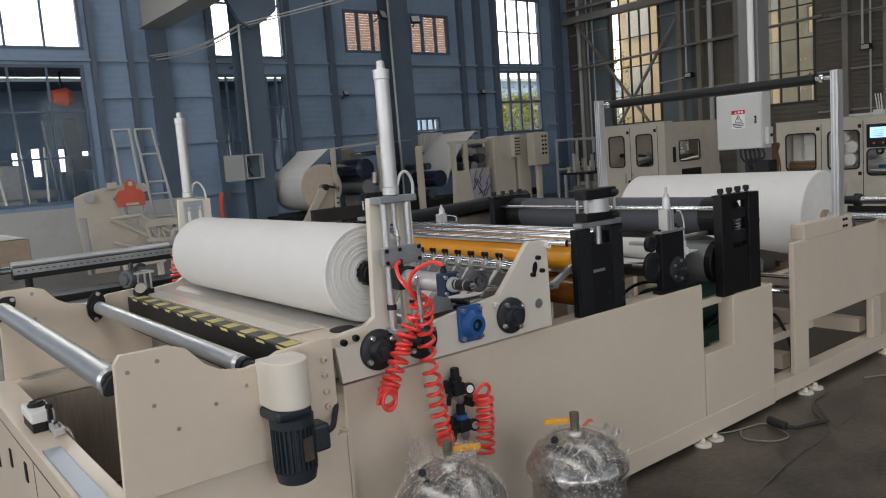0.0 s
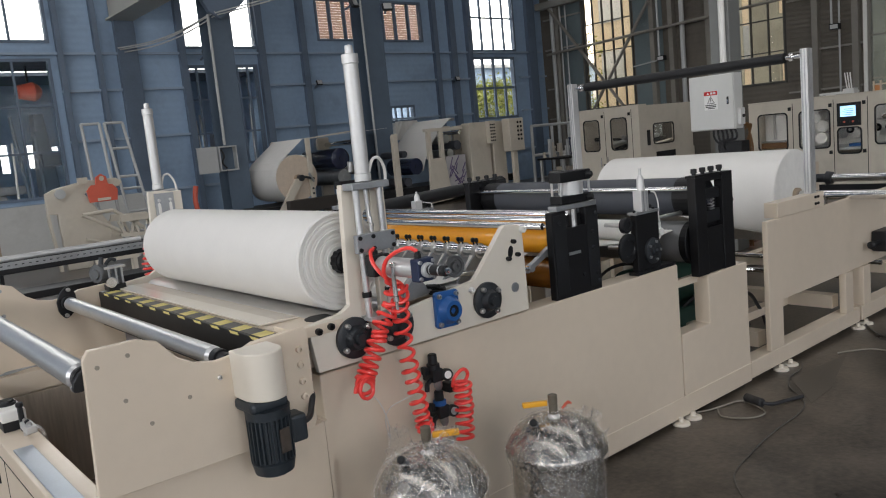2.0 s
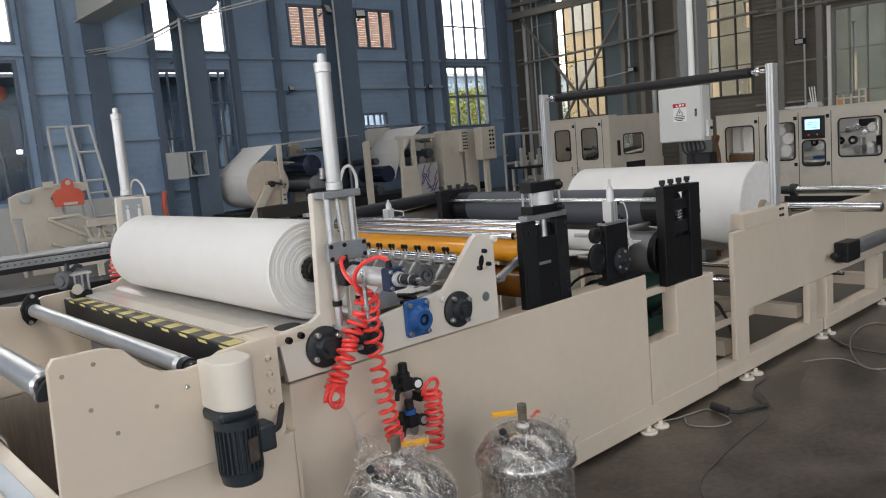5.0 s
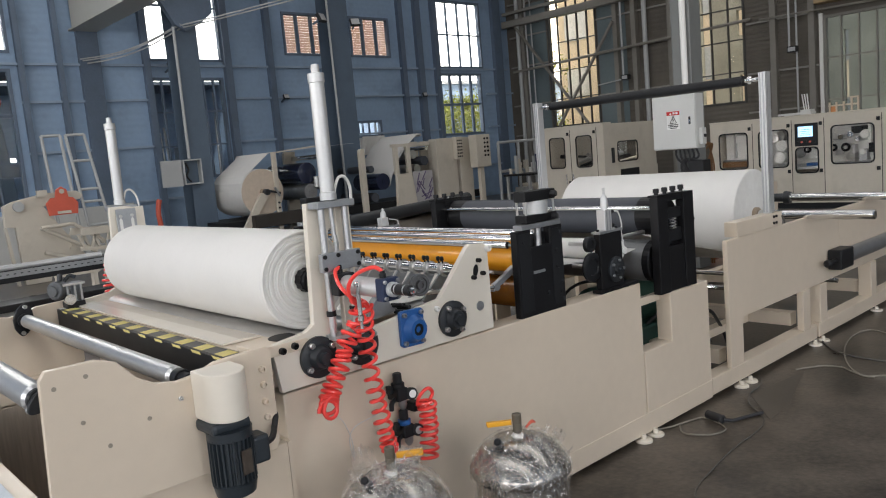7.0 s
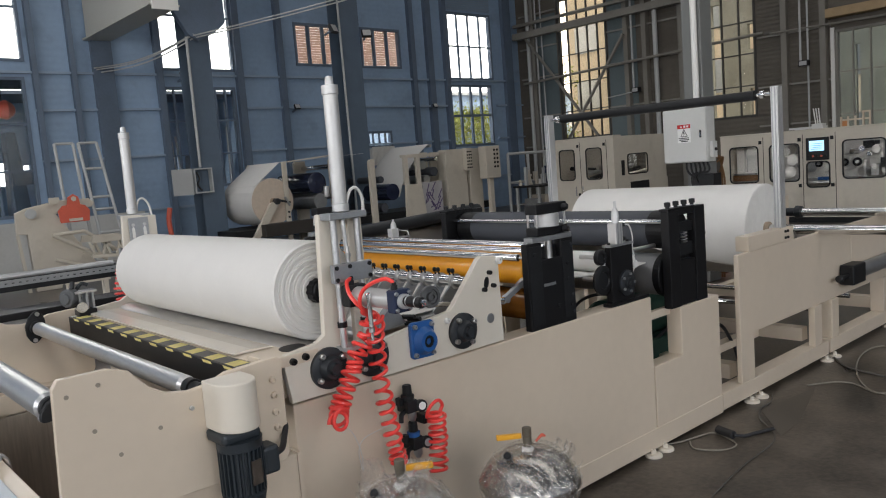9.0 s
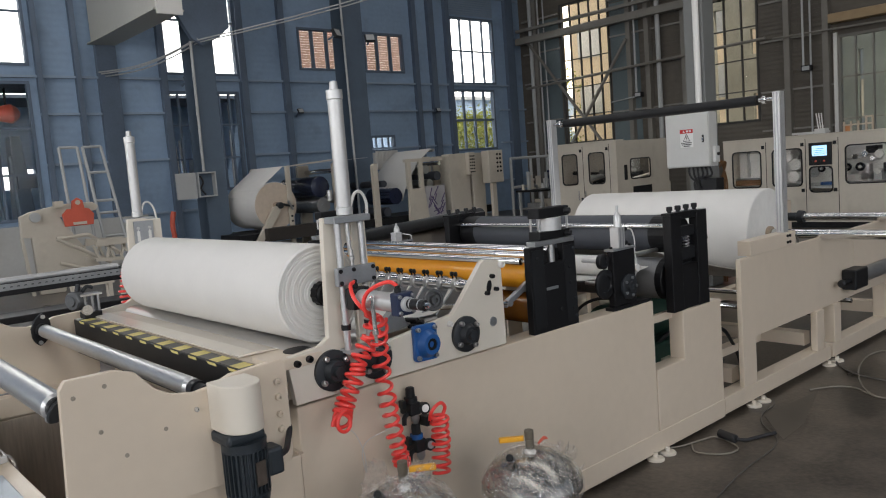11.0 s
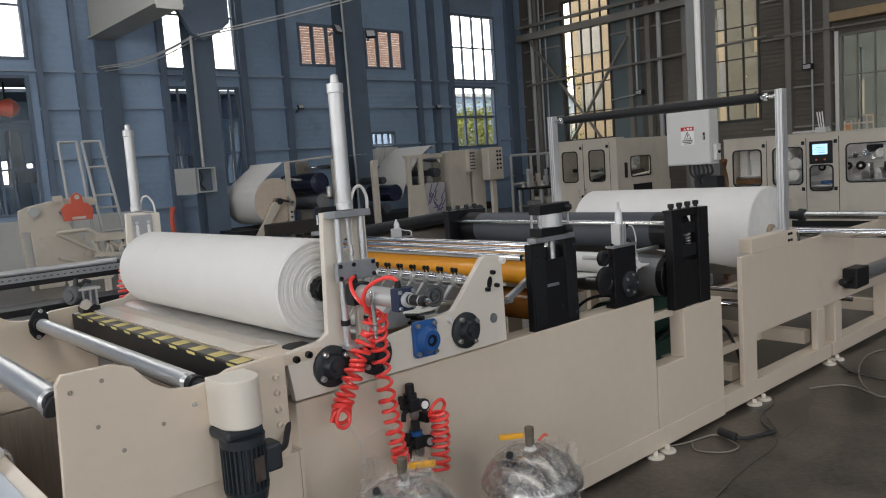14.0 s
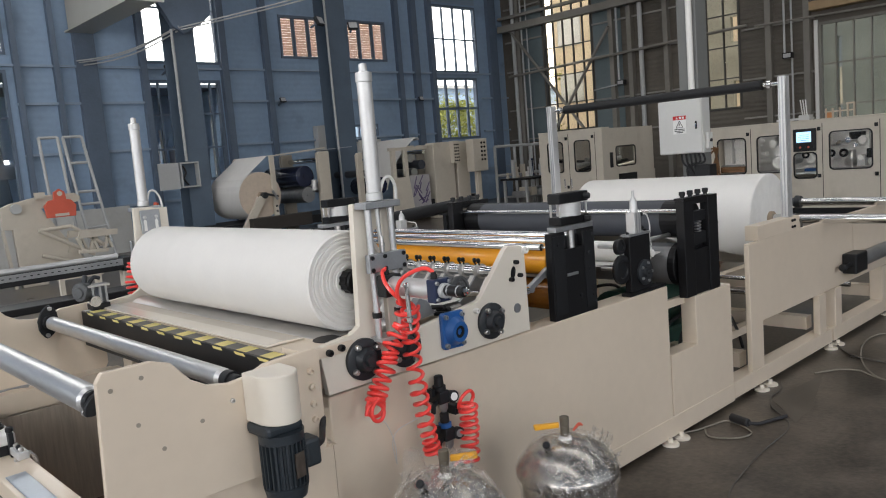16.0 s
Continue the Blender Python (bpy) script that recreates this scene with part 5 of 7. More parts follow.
for (x, z, y0, y1) in ((3.6, 1.037, 0.84, -0.8),):
    sh = thing("air_shaft", "bright steel air shaft lying across the stand", "shaft", (x, 0.3, z - 0.04), "spare air shafts")
    part("tube", rod(B(), (x, y0, z), (x, y1, z), 0.036, 20, 0.006), CHROME, sh, smooth=True)
    if z > 0.9:
        part("collar", lathe(B(), (x, y0 - 0.18, z), (x, y0, z), [(0, 0.037), (0, 0.055), (0.03, 0.06), (0.05, 0.06), (0.06, 0.04), (0.18, 0.038)], 20), IRON, sh, smooth=True)
act = thing("brake_actuator", "black square-ended pneumatic brake cylinder on the stand", "actuator", (3.0, -0.05, 0.5))
part("head", box(B(), 2.74, 2.99, -0.10, 0.012, 0.535, 0.695), BLACKPAINT, act, bevel=0.012)
part("barrel", rod(B(), (2.99, -0.04, 0.615), (4.6, -0.04, 0.615), 0.06, 24), GREYSTEEL, act, smooth=True)
part("rod_end", lathe(B(), (2.74, -0.05, 0.61), (2.3, -0.05, 0.61), [(0, 0.018), (0.12, 0.018), (0.12, 0.026), (0.16, 0.03), (0.17, 0.018)], 14), BLACKPAINT, act, smooth=True)

# ---- air tanks ----
def air_tank(tx, ty, seed, handle, tall=1.0):
    tank = thing("air_tank", "stainless steel air tank wrapped in crumpled clear film", "tank", (tx, ty, 0), "air tanks")
    part("vessel", lathe(B(), (tx, ty, 0.0), (tx, ty, 1), [(0, 0.15), (0.02, 0.168), (0.53, 0.168), (0.545, 0.182), (0.552, 0.186), (0.57, 0.186), (0.578, 0.182), (0.60, 0.17), (0.635, 0.145), (0.665, 0.10), (0.68, 0.0)], 48), STAINLESS, tank, smooth=True)
    rough_prof = [(0.06, 0.172), (0.2, 0.173), (0.3, 0.174), (0.4, 0.174), (0.5, 0.176), (0.54, 0.186), (0.575, 0.188), (0.60, 0.176), (0.625, 0.158), (0.647, 0.138), (0.668, 0.112), (0.68, 0.09), (0.692, 0.05), (0.70, 0.024)]
    prof = [tuple(p + (q - p) * k / 4 for p, q in zip(u, v)) for u, v in zip(rough_prof, rough_prof[1:]) for k in range(4)] + rough_prof[-1:]
    bm = lathe(B(), (tx, ty, 0.0), (tx, ty, 1), prof, 130)
    for v in bm.verts:
        q = v.co * 26 + Vector((seed, 0, 0))
        n = abs(noise.noise(q)) * 0.65 + abs(noise.noise(q * 2.3)) * 0.35
        d = Vector((v.co.x - tx, v.co.y - ty, 0.35 if v.co.z > 0.6 else 0)).normalized()
        fold = max(0.0, noise.noise(Vector((v.co.x * 9, v.co.y * 9, v.co.z * 4 + seed)))) ** 1.5
        k = 1.0 if seed > 1 else 0.5
        v.co += d * ((n * 0.016 + fold * 0.018) * k if v.co.z > 0.52 else n * 0.006 * k)
    film = part("film", bm, FILM, tank, "crumpled clear plastic film", smooth=False)
    # loose tufts of film standing off the dome
    rnd = random.Random(int(seed) + 5)
    for k in range(4 if seed < 1 else 9):
        a0 = rnd.uniform(0, math.tau) if k else -0.6
        rr = rnd.uniform(0.10, 0.17) if seed < 1 else rnd.uniform(0.03, 0.17)
        zz = 0.672 - 0.9 * max(0.0, rr - 0.08)
        tuft = B()
        grid = [[tuft.verts.new((0, 0, 0)) for _ in range(7)] for _ in range(6)]
        size = rnd.uniform(0.035, 0.06) if seed < 1 else rnd.uniform(0.05, 0.09)
        for i in range(6):
            for j in range(7):
                al = (j - 3) / 3 * (0.8 - 0.08 * i) * size
                up = i / 5 * size
                w = noise.noise_vector(Vector((i * 0.55 + k * 3.1 + seed, j * 0.6, k * 1.7))) * size * 0.45
                grid[i][j].co = Vector((tx + math.cos(a0) * (rr + up * 0.5) - math.sin(a0) * al, ty + math.sin(a0) * (rr + up * 0.5) + math.cos(a0) * al, zz + up)) + w
        for i in range(5):
            for j in range(6):
                tuft.faces.new((grid[i][j], grid[i][j + 1], grid[i + 1][j + 1], grid[i + 1][j]))
        part("film_tuft", tuft, FILM, tank, "loose crumpled film")
    part("nozzle_base", lathe(B(), (tx, ty, 0.672), (tx, ty, 2), [(0, 0.023), (0.010, 0.022), (0.016, 0.017)], 16), WHITE, tank, "white sealing tape", smooth=True)
    part("nozzle", lathe(B(), (tx, ty, 0.69), (tx + 0.004, ty, 2), [(0, 0.0155), (0.035, 0.0165), (0.037, 0.015), (0.041, 0.0172), (0.07, 0.0172), (0.072, 0.013)], 16), BRASS, tank, "dull brass nozzle", smooth=True)
    for k in range(3):
        part("red_tie", tube(B(), smooth_line([(tx + 0.035, ty - 0.01, 0.70), (tx + 0.045 + 0.006 * k, ty - 0.02, 0.712 + 0.005 * k), (tx + 0.042 + 0.012 * k, ty - 0.03, 0.722 - 0.004 * k)]), 0.0035, 6), REDPAINT, tank, "red wire tie")
    a = handle
    part("valve_handle", slab(B(), [(tx - math.cos(a) * 0.02, ty - math.sin(a) * 0.02), (tx - math.cos(a) * 0.11, ty - math.sin(a) * 0.11), (tx - math.cos(a) * 0.11 + 0.012, ty - math.sin(a) * 0.11 + 0.018), (tx - math.cos(a) * 0.02 + 0.012, ty - math.sin(a) * 0.02 + 0.012)], "z", 0.72, 0.738), YELLOWH, tank, "orange-yellow valve handle", bevel=0.003)
    part("port_plug", rod(B(), (tx - 0.075, ty + 0.02, 0.66), (tx - 0.11, ty + 0.0, 0.69), 0.014, 10, 0.003), BLACKPAINT, tank)
    tank.scale = (1.0, 1.0, tall)
    return tank


FILM = bpy.data.materials.new("glint_streaked_film")
FILM.use_nodes = True
_nt = FILM.node_tree
_p = _nt.nodes["Principled BSDF"]
_p.inputs["Base Color"].default_value, _p.inputs["Roughness"].default_value = (0.85, 0.83, 0.80, 1), 0.05
_p.inputs["Metallic"].default_value = 0.85
_t = _nt.nodes.new("ShaderNodeBsdfTransparent")
_m = _nt.nodes.new("ShaderNodeMixShader")
# noise lines turn mirror-bright, painting glints along the folds
_f = _nt.nodes.new("ShaderNodeTexNoise")
_f.inputs["Scale"].default_value, _f.inputs["Detail"].default_value, _f.inputs["Distortion"].default_value = 19, 5, 1.4
_s = _nt.nodes.new("ShaderNodeMath")
_s.operation = "SUBTRACT"
_s.inputs[1].default_value = 0.5
_a = _nt.nodes.new("ShaderNodeMath")
_a.operation = "ABSOLUTE"
_r = _nt.nodes.new("ShaderNodeMapRange")
_r.inputs[1].default_value, _r.inputs[2].default_value, _r.inputs[3].default_value, _r.inputs[4].default_value = 0.0, 0.03, 0.9, 0.12
_nt.links.new(_f.outputs[0], _s.inputs[0])
_nt.links.new(_s.outputs[0], _a.inputs[0])
_nt.links.new(_a.outputs[0], _r.inputs[0])
_nt.links.new(_r.outputs[0], _m.inputs[0])
_nt.links.new(_t.outputs[0], _m.inputs[1])
_nt.links.new(_p.outputs[0], _m.inputs[2])
_b = _nt.nodes.new("ShaderNodeBump")
_b.inputs["Strength"].default_value, _b.inputs["Distance"].default_value = 1.0, 0.03
_nt.links.new(_f.outputs[0], _b.inputs["Height"])
_nt.links.new(_b.outputs[0], _p.inputs["Normal"])
_nt.links.new(_m.outputs[0], _nt.nodes["Material Output"].inputs[0])
air_tank(-1.6, -0.565, 0.0, -0.62)
air_tank(-2.14, -0.50, 40.0, 2.5, 1.05)

# ---- floor cables ----
CABLES = [([(1.40, -0.05), (1.258, -0.111), (1.087, -0.125), (0.909, -0.203), (0.794, -0.312), (0.678, -0.404), (0.526, -0.446), (0.22, -0.46), (-0.1, -0.50), (-0.42, -0.58), (-0.7, -0.85)], 0.004, GREYCABLE, "loose grey cable lying on the concrete floor"),
          ([(0.20, 0.02), (0.292, -0.03), (0.427, -0.064), (0.52, -0.10), (0.50, -0.20), (0.42, -0.30), (0.30, -0.27), (0.24, -0.14), (0.33, -0.06)], 0.005, PALEHOSE, "pale plastic tube looped on the concrete floor"),
          ([(2.50, -0.03), (2.416, -0.089), (2.283, -0.21), (2.213, -0.354), (2.184, -0.495), (2.20, -0.65), (2.3, -0.9)], 0.007, GREYCABLE, "loose grey cable lying on the concrete floor"),
          ([(1.70, -0.16), (1.762, -0.191), (1.881, -0.277), (1.908, -0.382), (1.836, -0.487), (1.783, -0.583), (1.856, -0.683), (2.0, -0.85)], 0.006, PALEHOSE, "pale plastic hose looped on the concrete floor"),
          ([(2.7, -0.62), (2.9, -0.48), (2.968, -0.33), (3.011, -0.202), (2.833, -0.154), (2.553, -0.19), (2.247, -0.283), (1.964, -0.418), (1.805, -0.545), (1.78, -0.64)], 0.006, PALEHOSE, "pale plastic hose looped on the concrete floor")]
for pts, r, m, words in CABLES:
    solo("floor_cable", tube(B(), smooth_line([(x, y, r + 0.001) for x, y in pts], 10), r, 6), m, words, "cable", "floor cables", smooth=True)
plug = thing("cable_plug", "black cable connector lying on the floor", "plug", (0.53, -0.19, 0.0))
part("body", rod(B(), (0.54, -0.12, 0.028), (0.50, -0.245, 0.028), 0.026, 14, 0.006), CABLE, plug, smooth=True)
part("lead", tube(B(), smooth_line([(0.50, -0.245, 0.028), (0.55, -0.28, 0.016), (0.62, -0.30, 0.013), (0.77, -0.353, 0.012)]), 0.011, 8), CABLE, plug, smooth=True)

# ---- steel columns, crane girder, wires ----
def h_column(n, cx, cy, w, d, m=None):
    bm = box(B(), cx - 0.012, cx + 0.012, cy - d / 2 + 0.015, cy + d / 2 - 0.015, 0, H)
    box(bm, cx - w / 2, cx + w / 2, cy - d / 2, cy - d / 2 + 0.015, 0, H)
    box(bm, cx - w / 2, cx + w / 2, cy + d / 2 - 0.015, cy + d / 2, 0, H)
    return solo("column_%d" % n, bm, m or COLSTEEL, "grey painted steel hall column tinted haze blue", "column", kind="structure")


colA = h_column(1, 4.62, 15.15, 0.56, 0.5)
colB = h_column(2, 9.0, 15.15, 0.66, 0.5)
colC = solo("column_3", box(B(), 5.22, 5.49, 2.51, 2.765, 0, H), mat("column_grey", (0.165, 0.17, 0.165), 0.5, vary=0.08, scale=1.0), "grey painted steel box column", "column", kind="structure", bevel=0.01)
# brackets for the crane rail at the far columns
part("bracket", slab(B(), [(4.0, 5.75), (4.0, 6.5), (5.3, 6.5), (5.3, 5.45), (5.0, 5.2), (4.6, 5.0), (4.35, 5.15)], "y", 14.75, 14.9), DARKSTEEL, colA)
girder = solo("crane_girder", box(box(B(), 2.97, 3.42, 13.2, 17.4, 5.42, 6.7), 2.87, 3.52, 13.2, 17.4, 5.38, 5.42), mat("crane_grey", (0.5, 0.49, 0.44), 0.5, vary=0.05, scale=1.0), "pale grey crane girder under the roof by the wall", "girder", kind="structure")
part("end_plate", box(B(), 2.92, 3.47, 13.15, 13.2, 5.3, 6.75), WHITE, girder)
part("hanger", box(B(), 3.12, 3.27, 14.9, 15.2, 6.7, H), COLSTEEL, girder)
for k, (a, b) in enumerate((((4.48, 14.75, 5.12), (12.0, 6.0, 7.6)), ((4.54, 14.75, 5.08), (12.0, 6.1, 7.5)), ((4.48, 14.75, 5.14), (3.1, 17.34, 4.68)), ((4.54, 14.75, 5.10), (3.2, 17.34, 4.62)), ((4.48, 14.75, 5.16), (3.05, 17.34, 4.72)))):
    a, b = Vector(a), Vector(b)
    pts = [a.lerp(b, i / 10) - Vector((0, 0, (0.35 if k < 2 else 0.16) * math.sin(math.pi * i / 10))) for i in range(11)]
    solo("overhead_wire", tube(B(), pts, 0.016, 6), GREYPAINT, "pale grey cable slung between the hall columns", "cable", "overhead wires", smooth=True)
# conduits and lamps
for pts, r in (([(4.34, 14.85, 5.1), (4.33, 14.85, 2.1)], 0.035), ([(8.64, 14.87, 9.0), (8.70, 14.87, 0.2)], 0.03)):
    solo("conduit", tube(B(), pts, r, 8), GREYPAINT, "pale conduit pipe on a steel column", "pipe", "conduits", smooth=True)
solo("drain_pipe", tube(B(), [(5.175, 2.575, 2.2), (5.175, 2.575, 9.9)], 0.038, 16), WHITE, "white plastic downpipe on a column", "pipe", smooth=True)


def flood(x, y, z, yaw, k=1.0, tilt=-25):
    l = thing("flood_light", "small floodlight fixed to the hall steelwork", "lamp", (x, y, z), "floodlights")
    part("housing", box(B(), x - 0.15 * k, x + 0.15 * k, y - 0.05 * k, y + 0.05 * k, z - 0.12 * k, z + 0.12 * k), IRON, l, bevel=0.015 * k)
    part("lens", box(B(), x - 0.125 * k, x + 0.125 * k, y - 0.056 * k, y - 0.051 * k, z - 0.095 * k, z + 0.095 * k), GREYPAINT, l)
    part("yoke", box(B(), x - 0.02, x + 0.02, y + 0.05 * k, y + 0.30, z - 0.02, z + 0.02), DARKSTEEL, l)
    l.rotation_euler = (radians(tilt), 0, radians(yaw))


flood(8.35, 14.72, 5.48, 25, 1.0)
flood(9.43, 14.72, 5.42, -20, 0.9)
flood(5.24, 17.15, 4.55, 20, 0.8)
flood(8.57, 17.2, 3.72, 0, 0.6)
flood(13.95, 17.2, 3.71, 0, 0.6)
# open box on the first far column
jb = thing("junction_box", "open light grey electric box on a steel column", "cabinet", (4.2, 14.8, 1.5))
part("door", box(B(), 3.58, 4.06, 14.72, 14.75, 1.48, 2.08), GREYPAINT, jb)
part("body", box(box(box(box(B(), 4.10, 4.13, 14.7, 14.89, 1.50, 2.08), 4.52, 4.55, 14.7, 14.89, 1.50, 2.08), 4.13, 4.52, 14.7, 14.89, 1.50, 1.53), 4.13, 4.52, 14.7, 14.89, 2.05, 2.08), GREYPAINT, jb)
part("back_plate", box(B(), 4.13, 4.52, 14.87, 14.89, 1.53, 2.05), COLSTEEL, jb)
part("wiring", tube(B(), smooth_line([(4.2, 14.8, 2.0), (4.25, 14.78, 1.85), (4.2, 14.8, 1.7), (4.3, 14.8, 1.56)]), 0.02, 6), CABLE, jb)

# ---- electric cabinet on the near column ----
cabinet = thing("electric_cabinet", "light grey electric cabinet with a red and white warning label", "cabinet", (5.1, 2.65, 1.5))
part("body", box(B(), 5.012, 5.195, 2.362, 2.95, 1.515, 2.17), BOXGREY, cabinet, bevel=0.006)
part("door", box(B(), 4.995, 5.010, 2.37, 2.942, 1.525, 2.16), BOXGREY, cabinet, bevel=0.004)
latch = part("latch", box(B(), 4.986, 4.9945, 2.425, 2.45, 1.81, 1.90), BLACKPAINT, cabinet, "black swing latch", bevel=0.003)
part("latch_lever", box(B(), 4.981, 4.9855, 2.431, 2.444, 1.825, 1.87), CHROME, latch)
lab = part("warning_label", box(B(), 4.992, 4.9945, 2.568, 2.743, 1.762, 1.98), LABEL, cabinet, "white warning label with a red band")
part("red_band", box(B(), 4.9905, 4.9918, 2.568, 2.743, 1.933, 1.98), INK_RED, lab)
tri = B()
for p, q in (((2.70, 1.838), (2.655, 1.921)), ((2.655, 1.921), (2.61, 1.838)), ((2.61, 1.838), (2.70, 1.838))):
    rod(tri, (4.991, p[0], p[1]), (4.991, q[0], q[1]), 0.0035, 6)
part("triangle", tri, INK_BLACK, lab)
part("bolt_sign", slab(B(), [(2.657, 1.905), (2.668, 1.874), (2.657, 1.876), (2.663, 1.846), (2.645, 1.882), (2.656, 1.88)], "x", 4.9905, 4.9918), INK_BLACK, lab)
for z, y0, y1 in ((1.817, 2.588, 2.73), (1.797, 2.59, 2.725), (1.778, 2.61, 2.70)):
    part("text_bar", box(B(), 4.9905, 4.9918, y0, y1, z - 0.005, z + 0.005), INK_BLACK, lab)
part("warning_mark", slab(B(), [(2.705, 1.943), (2.69, 1.97), (2.675, 1.943)], "x", 4.9892, 4.9903), LABEL, lab)
for y in (2.645, 2.605):
    part("text_bar", box(B(), 4.9892, 4.9903, y - 0.014, y + 0.014, 1.945, 1.969), LABEL, lab)
switch = part("side_switch", box(B(), 5.06, 5.16, 2.315, 2.36, 1.56, 1.755), BOXGREY, cabinet, "pale grey switch box", bevel=0.006)
part("switch_knob", rod(B(), (5.11, 2.315, 1.66), (5.11, 2.30, 1.66), 0.02, 12), BLACKPAINT, switch)
for k in range(6):
    y = 2.70 - 0.055 * k
    part("cable_tail", tube(B(), smooth_line([(5.10, y, 1.516), (5.11, y - 0.01, 1.40), (5.14, 2.56 + 0.02 * k, 1.22 + 0.02 * k), (5.16, 2.60 - 0.01 * k, 0.8), (5.17, 2.6, 0.05)]), 0.014, 6), CABLE, cabinet, smooth=True)
part("terminal_case", box(B(), 5.02, 5.20, 2.30, 2.50, 1.20, 1.37), BLACKPAINT, cabinet, bevel=0.006)
for z in (1.62, 2.06):
    part("mount_rail", box(B(), 5.196, 5.219, 2.40, 2.90, z - 0.02, z + 0.02), GREYPAINT, cabinet)
for k in range(4):
    solo("hanging_hose", tube(B(), smooth_line([(5.491, 2.60 - 0.02 * k, 1.62 - 0.05 * k), (5.56, 2.52 - 0.02 * k, 1.54), (5.58, 2.46 + 0.03 * k, 1.25), (5.56, 2.5, 0.95), (5.56, 2.50 + 0.03 * k, 0.014)]), 0.012, 6), HOSEBROWN, "brown rubber hose hanging behind the electric cabinet", "hose", "hanging hoses", smooth=True)


# ---- enclosed machines ----
def rounded(u0, u1, v0, v1, r, n=4):
    out = []
    for cu, cv, a0 in ((u1 - r, v1 - r, 0), (u0 + r, v1 - r, 90), (u0 + r, v0 + r, 180), (u1 - r, v0 + r, 270)):
        for k in range(n + 1):
            a = radians(a0 + 90 * k / n)
            out.append((cu + r * math.cos(a), cv + r * math.sin(a)))
    return out


def ring_of(bm, axis, at0, at1, outer, inner):
    def P(p, h):
        return (h, p[0], p[1]) if axis == "x" else (p[0], h, p[1])
    n = len(outer)
    V = [[bm.verts.new(P(p, h)) for p in loop] for loop in (outer, inner) for h in (at0, at1)]
    o0, o1, i0, i1 = V
    for k in range(n):
        j = (k + 1) % n
        for a, b in ((o0, o1), (o1, i1), (i1, i0), (i0, o0)):
            bm.faces.new((a[k], a[j], b[j], b[k]))
    return bm


def port(parent, axis, at, u0, u1, v0, v1, pane, inside=True):
    """A rounded door window: black gasket, tinted pane."""
    w = part("door_window", ring_of(B(), axis, at - 0.012, at + 0.01, rounded(u0, u1, v0, v1, 0.09), rounded(u0 + 0.025, u1 - 0.025, v0 + 0.025, v1 - 0.025, 0.07)), BLACKPAINT, parent, "black rubber window gasket")
    p = part("pane", slab(B(), rounded(u0 + 0.024, u1 - 0.024, v0 + 0.024, v1 - 0.024, 0.07), axis, at - 0.002, at + 0.004), pane, w)
    p.visible_shadow = False


def face_with_ports(bm, axis, at, thick, u0, u1, v0, v1, ports):
    """One cut-out panel: the cells welded, the faces between them taken out."""
    wall_cells(bm, axis, at, thick, u0, u1, v0, v1, [(a + 0.02, b - 0.02, c + 0.02, d - 0.02) for a, b, c, d in ports])
    bmesh.ops.remove_doubles(bm, verts=bm.verts, dist=1e-4)
    by_corners = {}
    for f in bm.faces:
        by_corners.setdefault(frozenset(f.verts), []).append(f)
    bmesh.ops.delete(bm, geom=[f for g in by_corners.values() if len(g) > 1 for f in g], context="FACES_ONLY")
    return bm


def enclosed(x0, x1, y0, y1, h, fronts, sides, seams, label):
    e = thing("enclosed_machine", label, "machine", (x0, (y0 + y1) / 2, 0), "enclosed machines")
    part("plinth", box(B(), x0 + 0.06, x1 - 0.06, y0 + 0.06, y1 - 0.06, 0, 0.12), BLACKPAINT, e)
    part("front_panel", face_with_ports(B(), "x", x0, 0.04, y0, y1, 0.12, h, fronts), CREAM_FAR, e)
    part("side_panel", face_with_ports(B(), "y", y0, 0.04, x0 + 0.04, x1, 0.12, h, sides), CREAM_FAR, e)
    part("back_panel", box(B(), x1, x1 + 0.04, y0, y1, 0.12, 1.0), CREAM_FAR, e)
    # top left open behind the rim, so light reaches the workings
    part("top_rim", box(B(), x0 - 0.01, x0 + 0.3, y0 - 0.01, y1 + 0.01, h, h + 0.03), CREAM_FAR, e, bevel=0.008)
    part("end_panel", box(B(), x0 + 0.04, x1, y1 - 0.04, y1, 0.12, h), CREAM_FAR, e)
    for f in fronts:
        port(e, "x", x0 - 0.002, *f, TINTED)
    for f in sides:
        port(e, "y", y0 - 0.002, *f, TINTED)
    for y in seams:
        part("door_gap", box(B(), x0 - 0.004, x0 - 0.001, y - 0.006, y + 0.006, 0.2, h - 0.06), BLACKPAINT, e)
    for y in seams:
        for z in (h - 0.16, 0.75):
            part("hinge", box(B(), x0 - 0.02, x0 - 0.001, y + 0.03, y + 0.09, z - 0.035, z + 0.035), BLACKPAINT, e, bevel=0.004)
    return e


e1 = enclosed(12.0, 13.8, -0.5, 5.95, 1.82, [(5.12, 5.76, 0.83, 1.60), (4.28, 4.90, 0.83, 1.60), (3.70, 4.16, 0.70, 1.22), (2.70, 3.48, 0.85, 1.60), (1.5, 2.4, 0.85, 1.60)], [], (5.02, 4.22, 3.60, 2.58),
              "cream enclosed converting machine with large windowed doors")
pan = part("control_panel", box(B(), 11.97, 11.999, 3.71, 4.15, 1.24, 1.68), BLACKPAINT, e1, "black control panel with a lit screen", bevel=0.01)
part("screen", box(B(), 11.962, 11.969, 3.80, 4.08, 1.42, 1.62), SCREEN, pan, "lit blue-white screen")
for k in range(4):
    part("screen_line", box(B(), 11.960, 11.9615, 3.84, 4.04 - 0.03 * (k % 2), 1.45 + 0.035 * k, 1.458 + 0.035 * k), NAVY, pan)
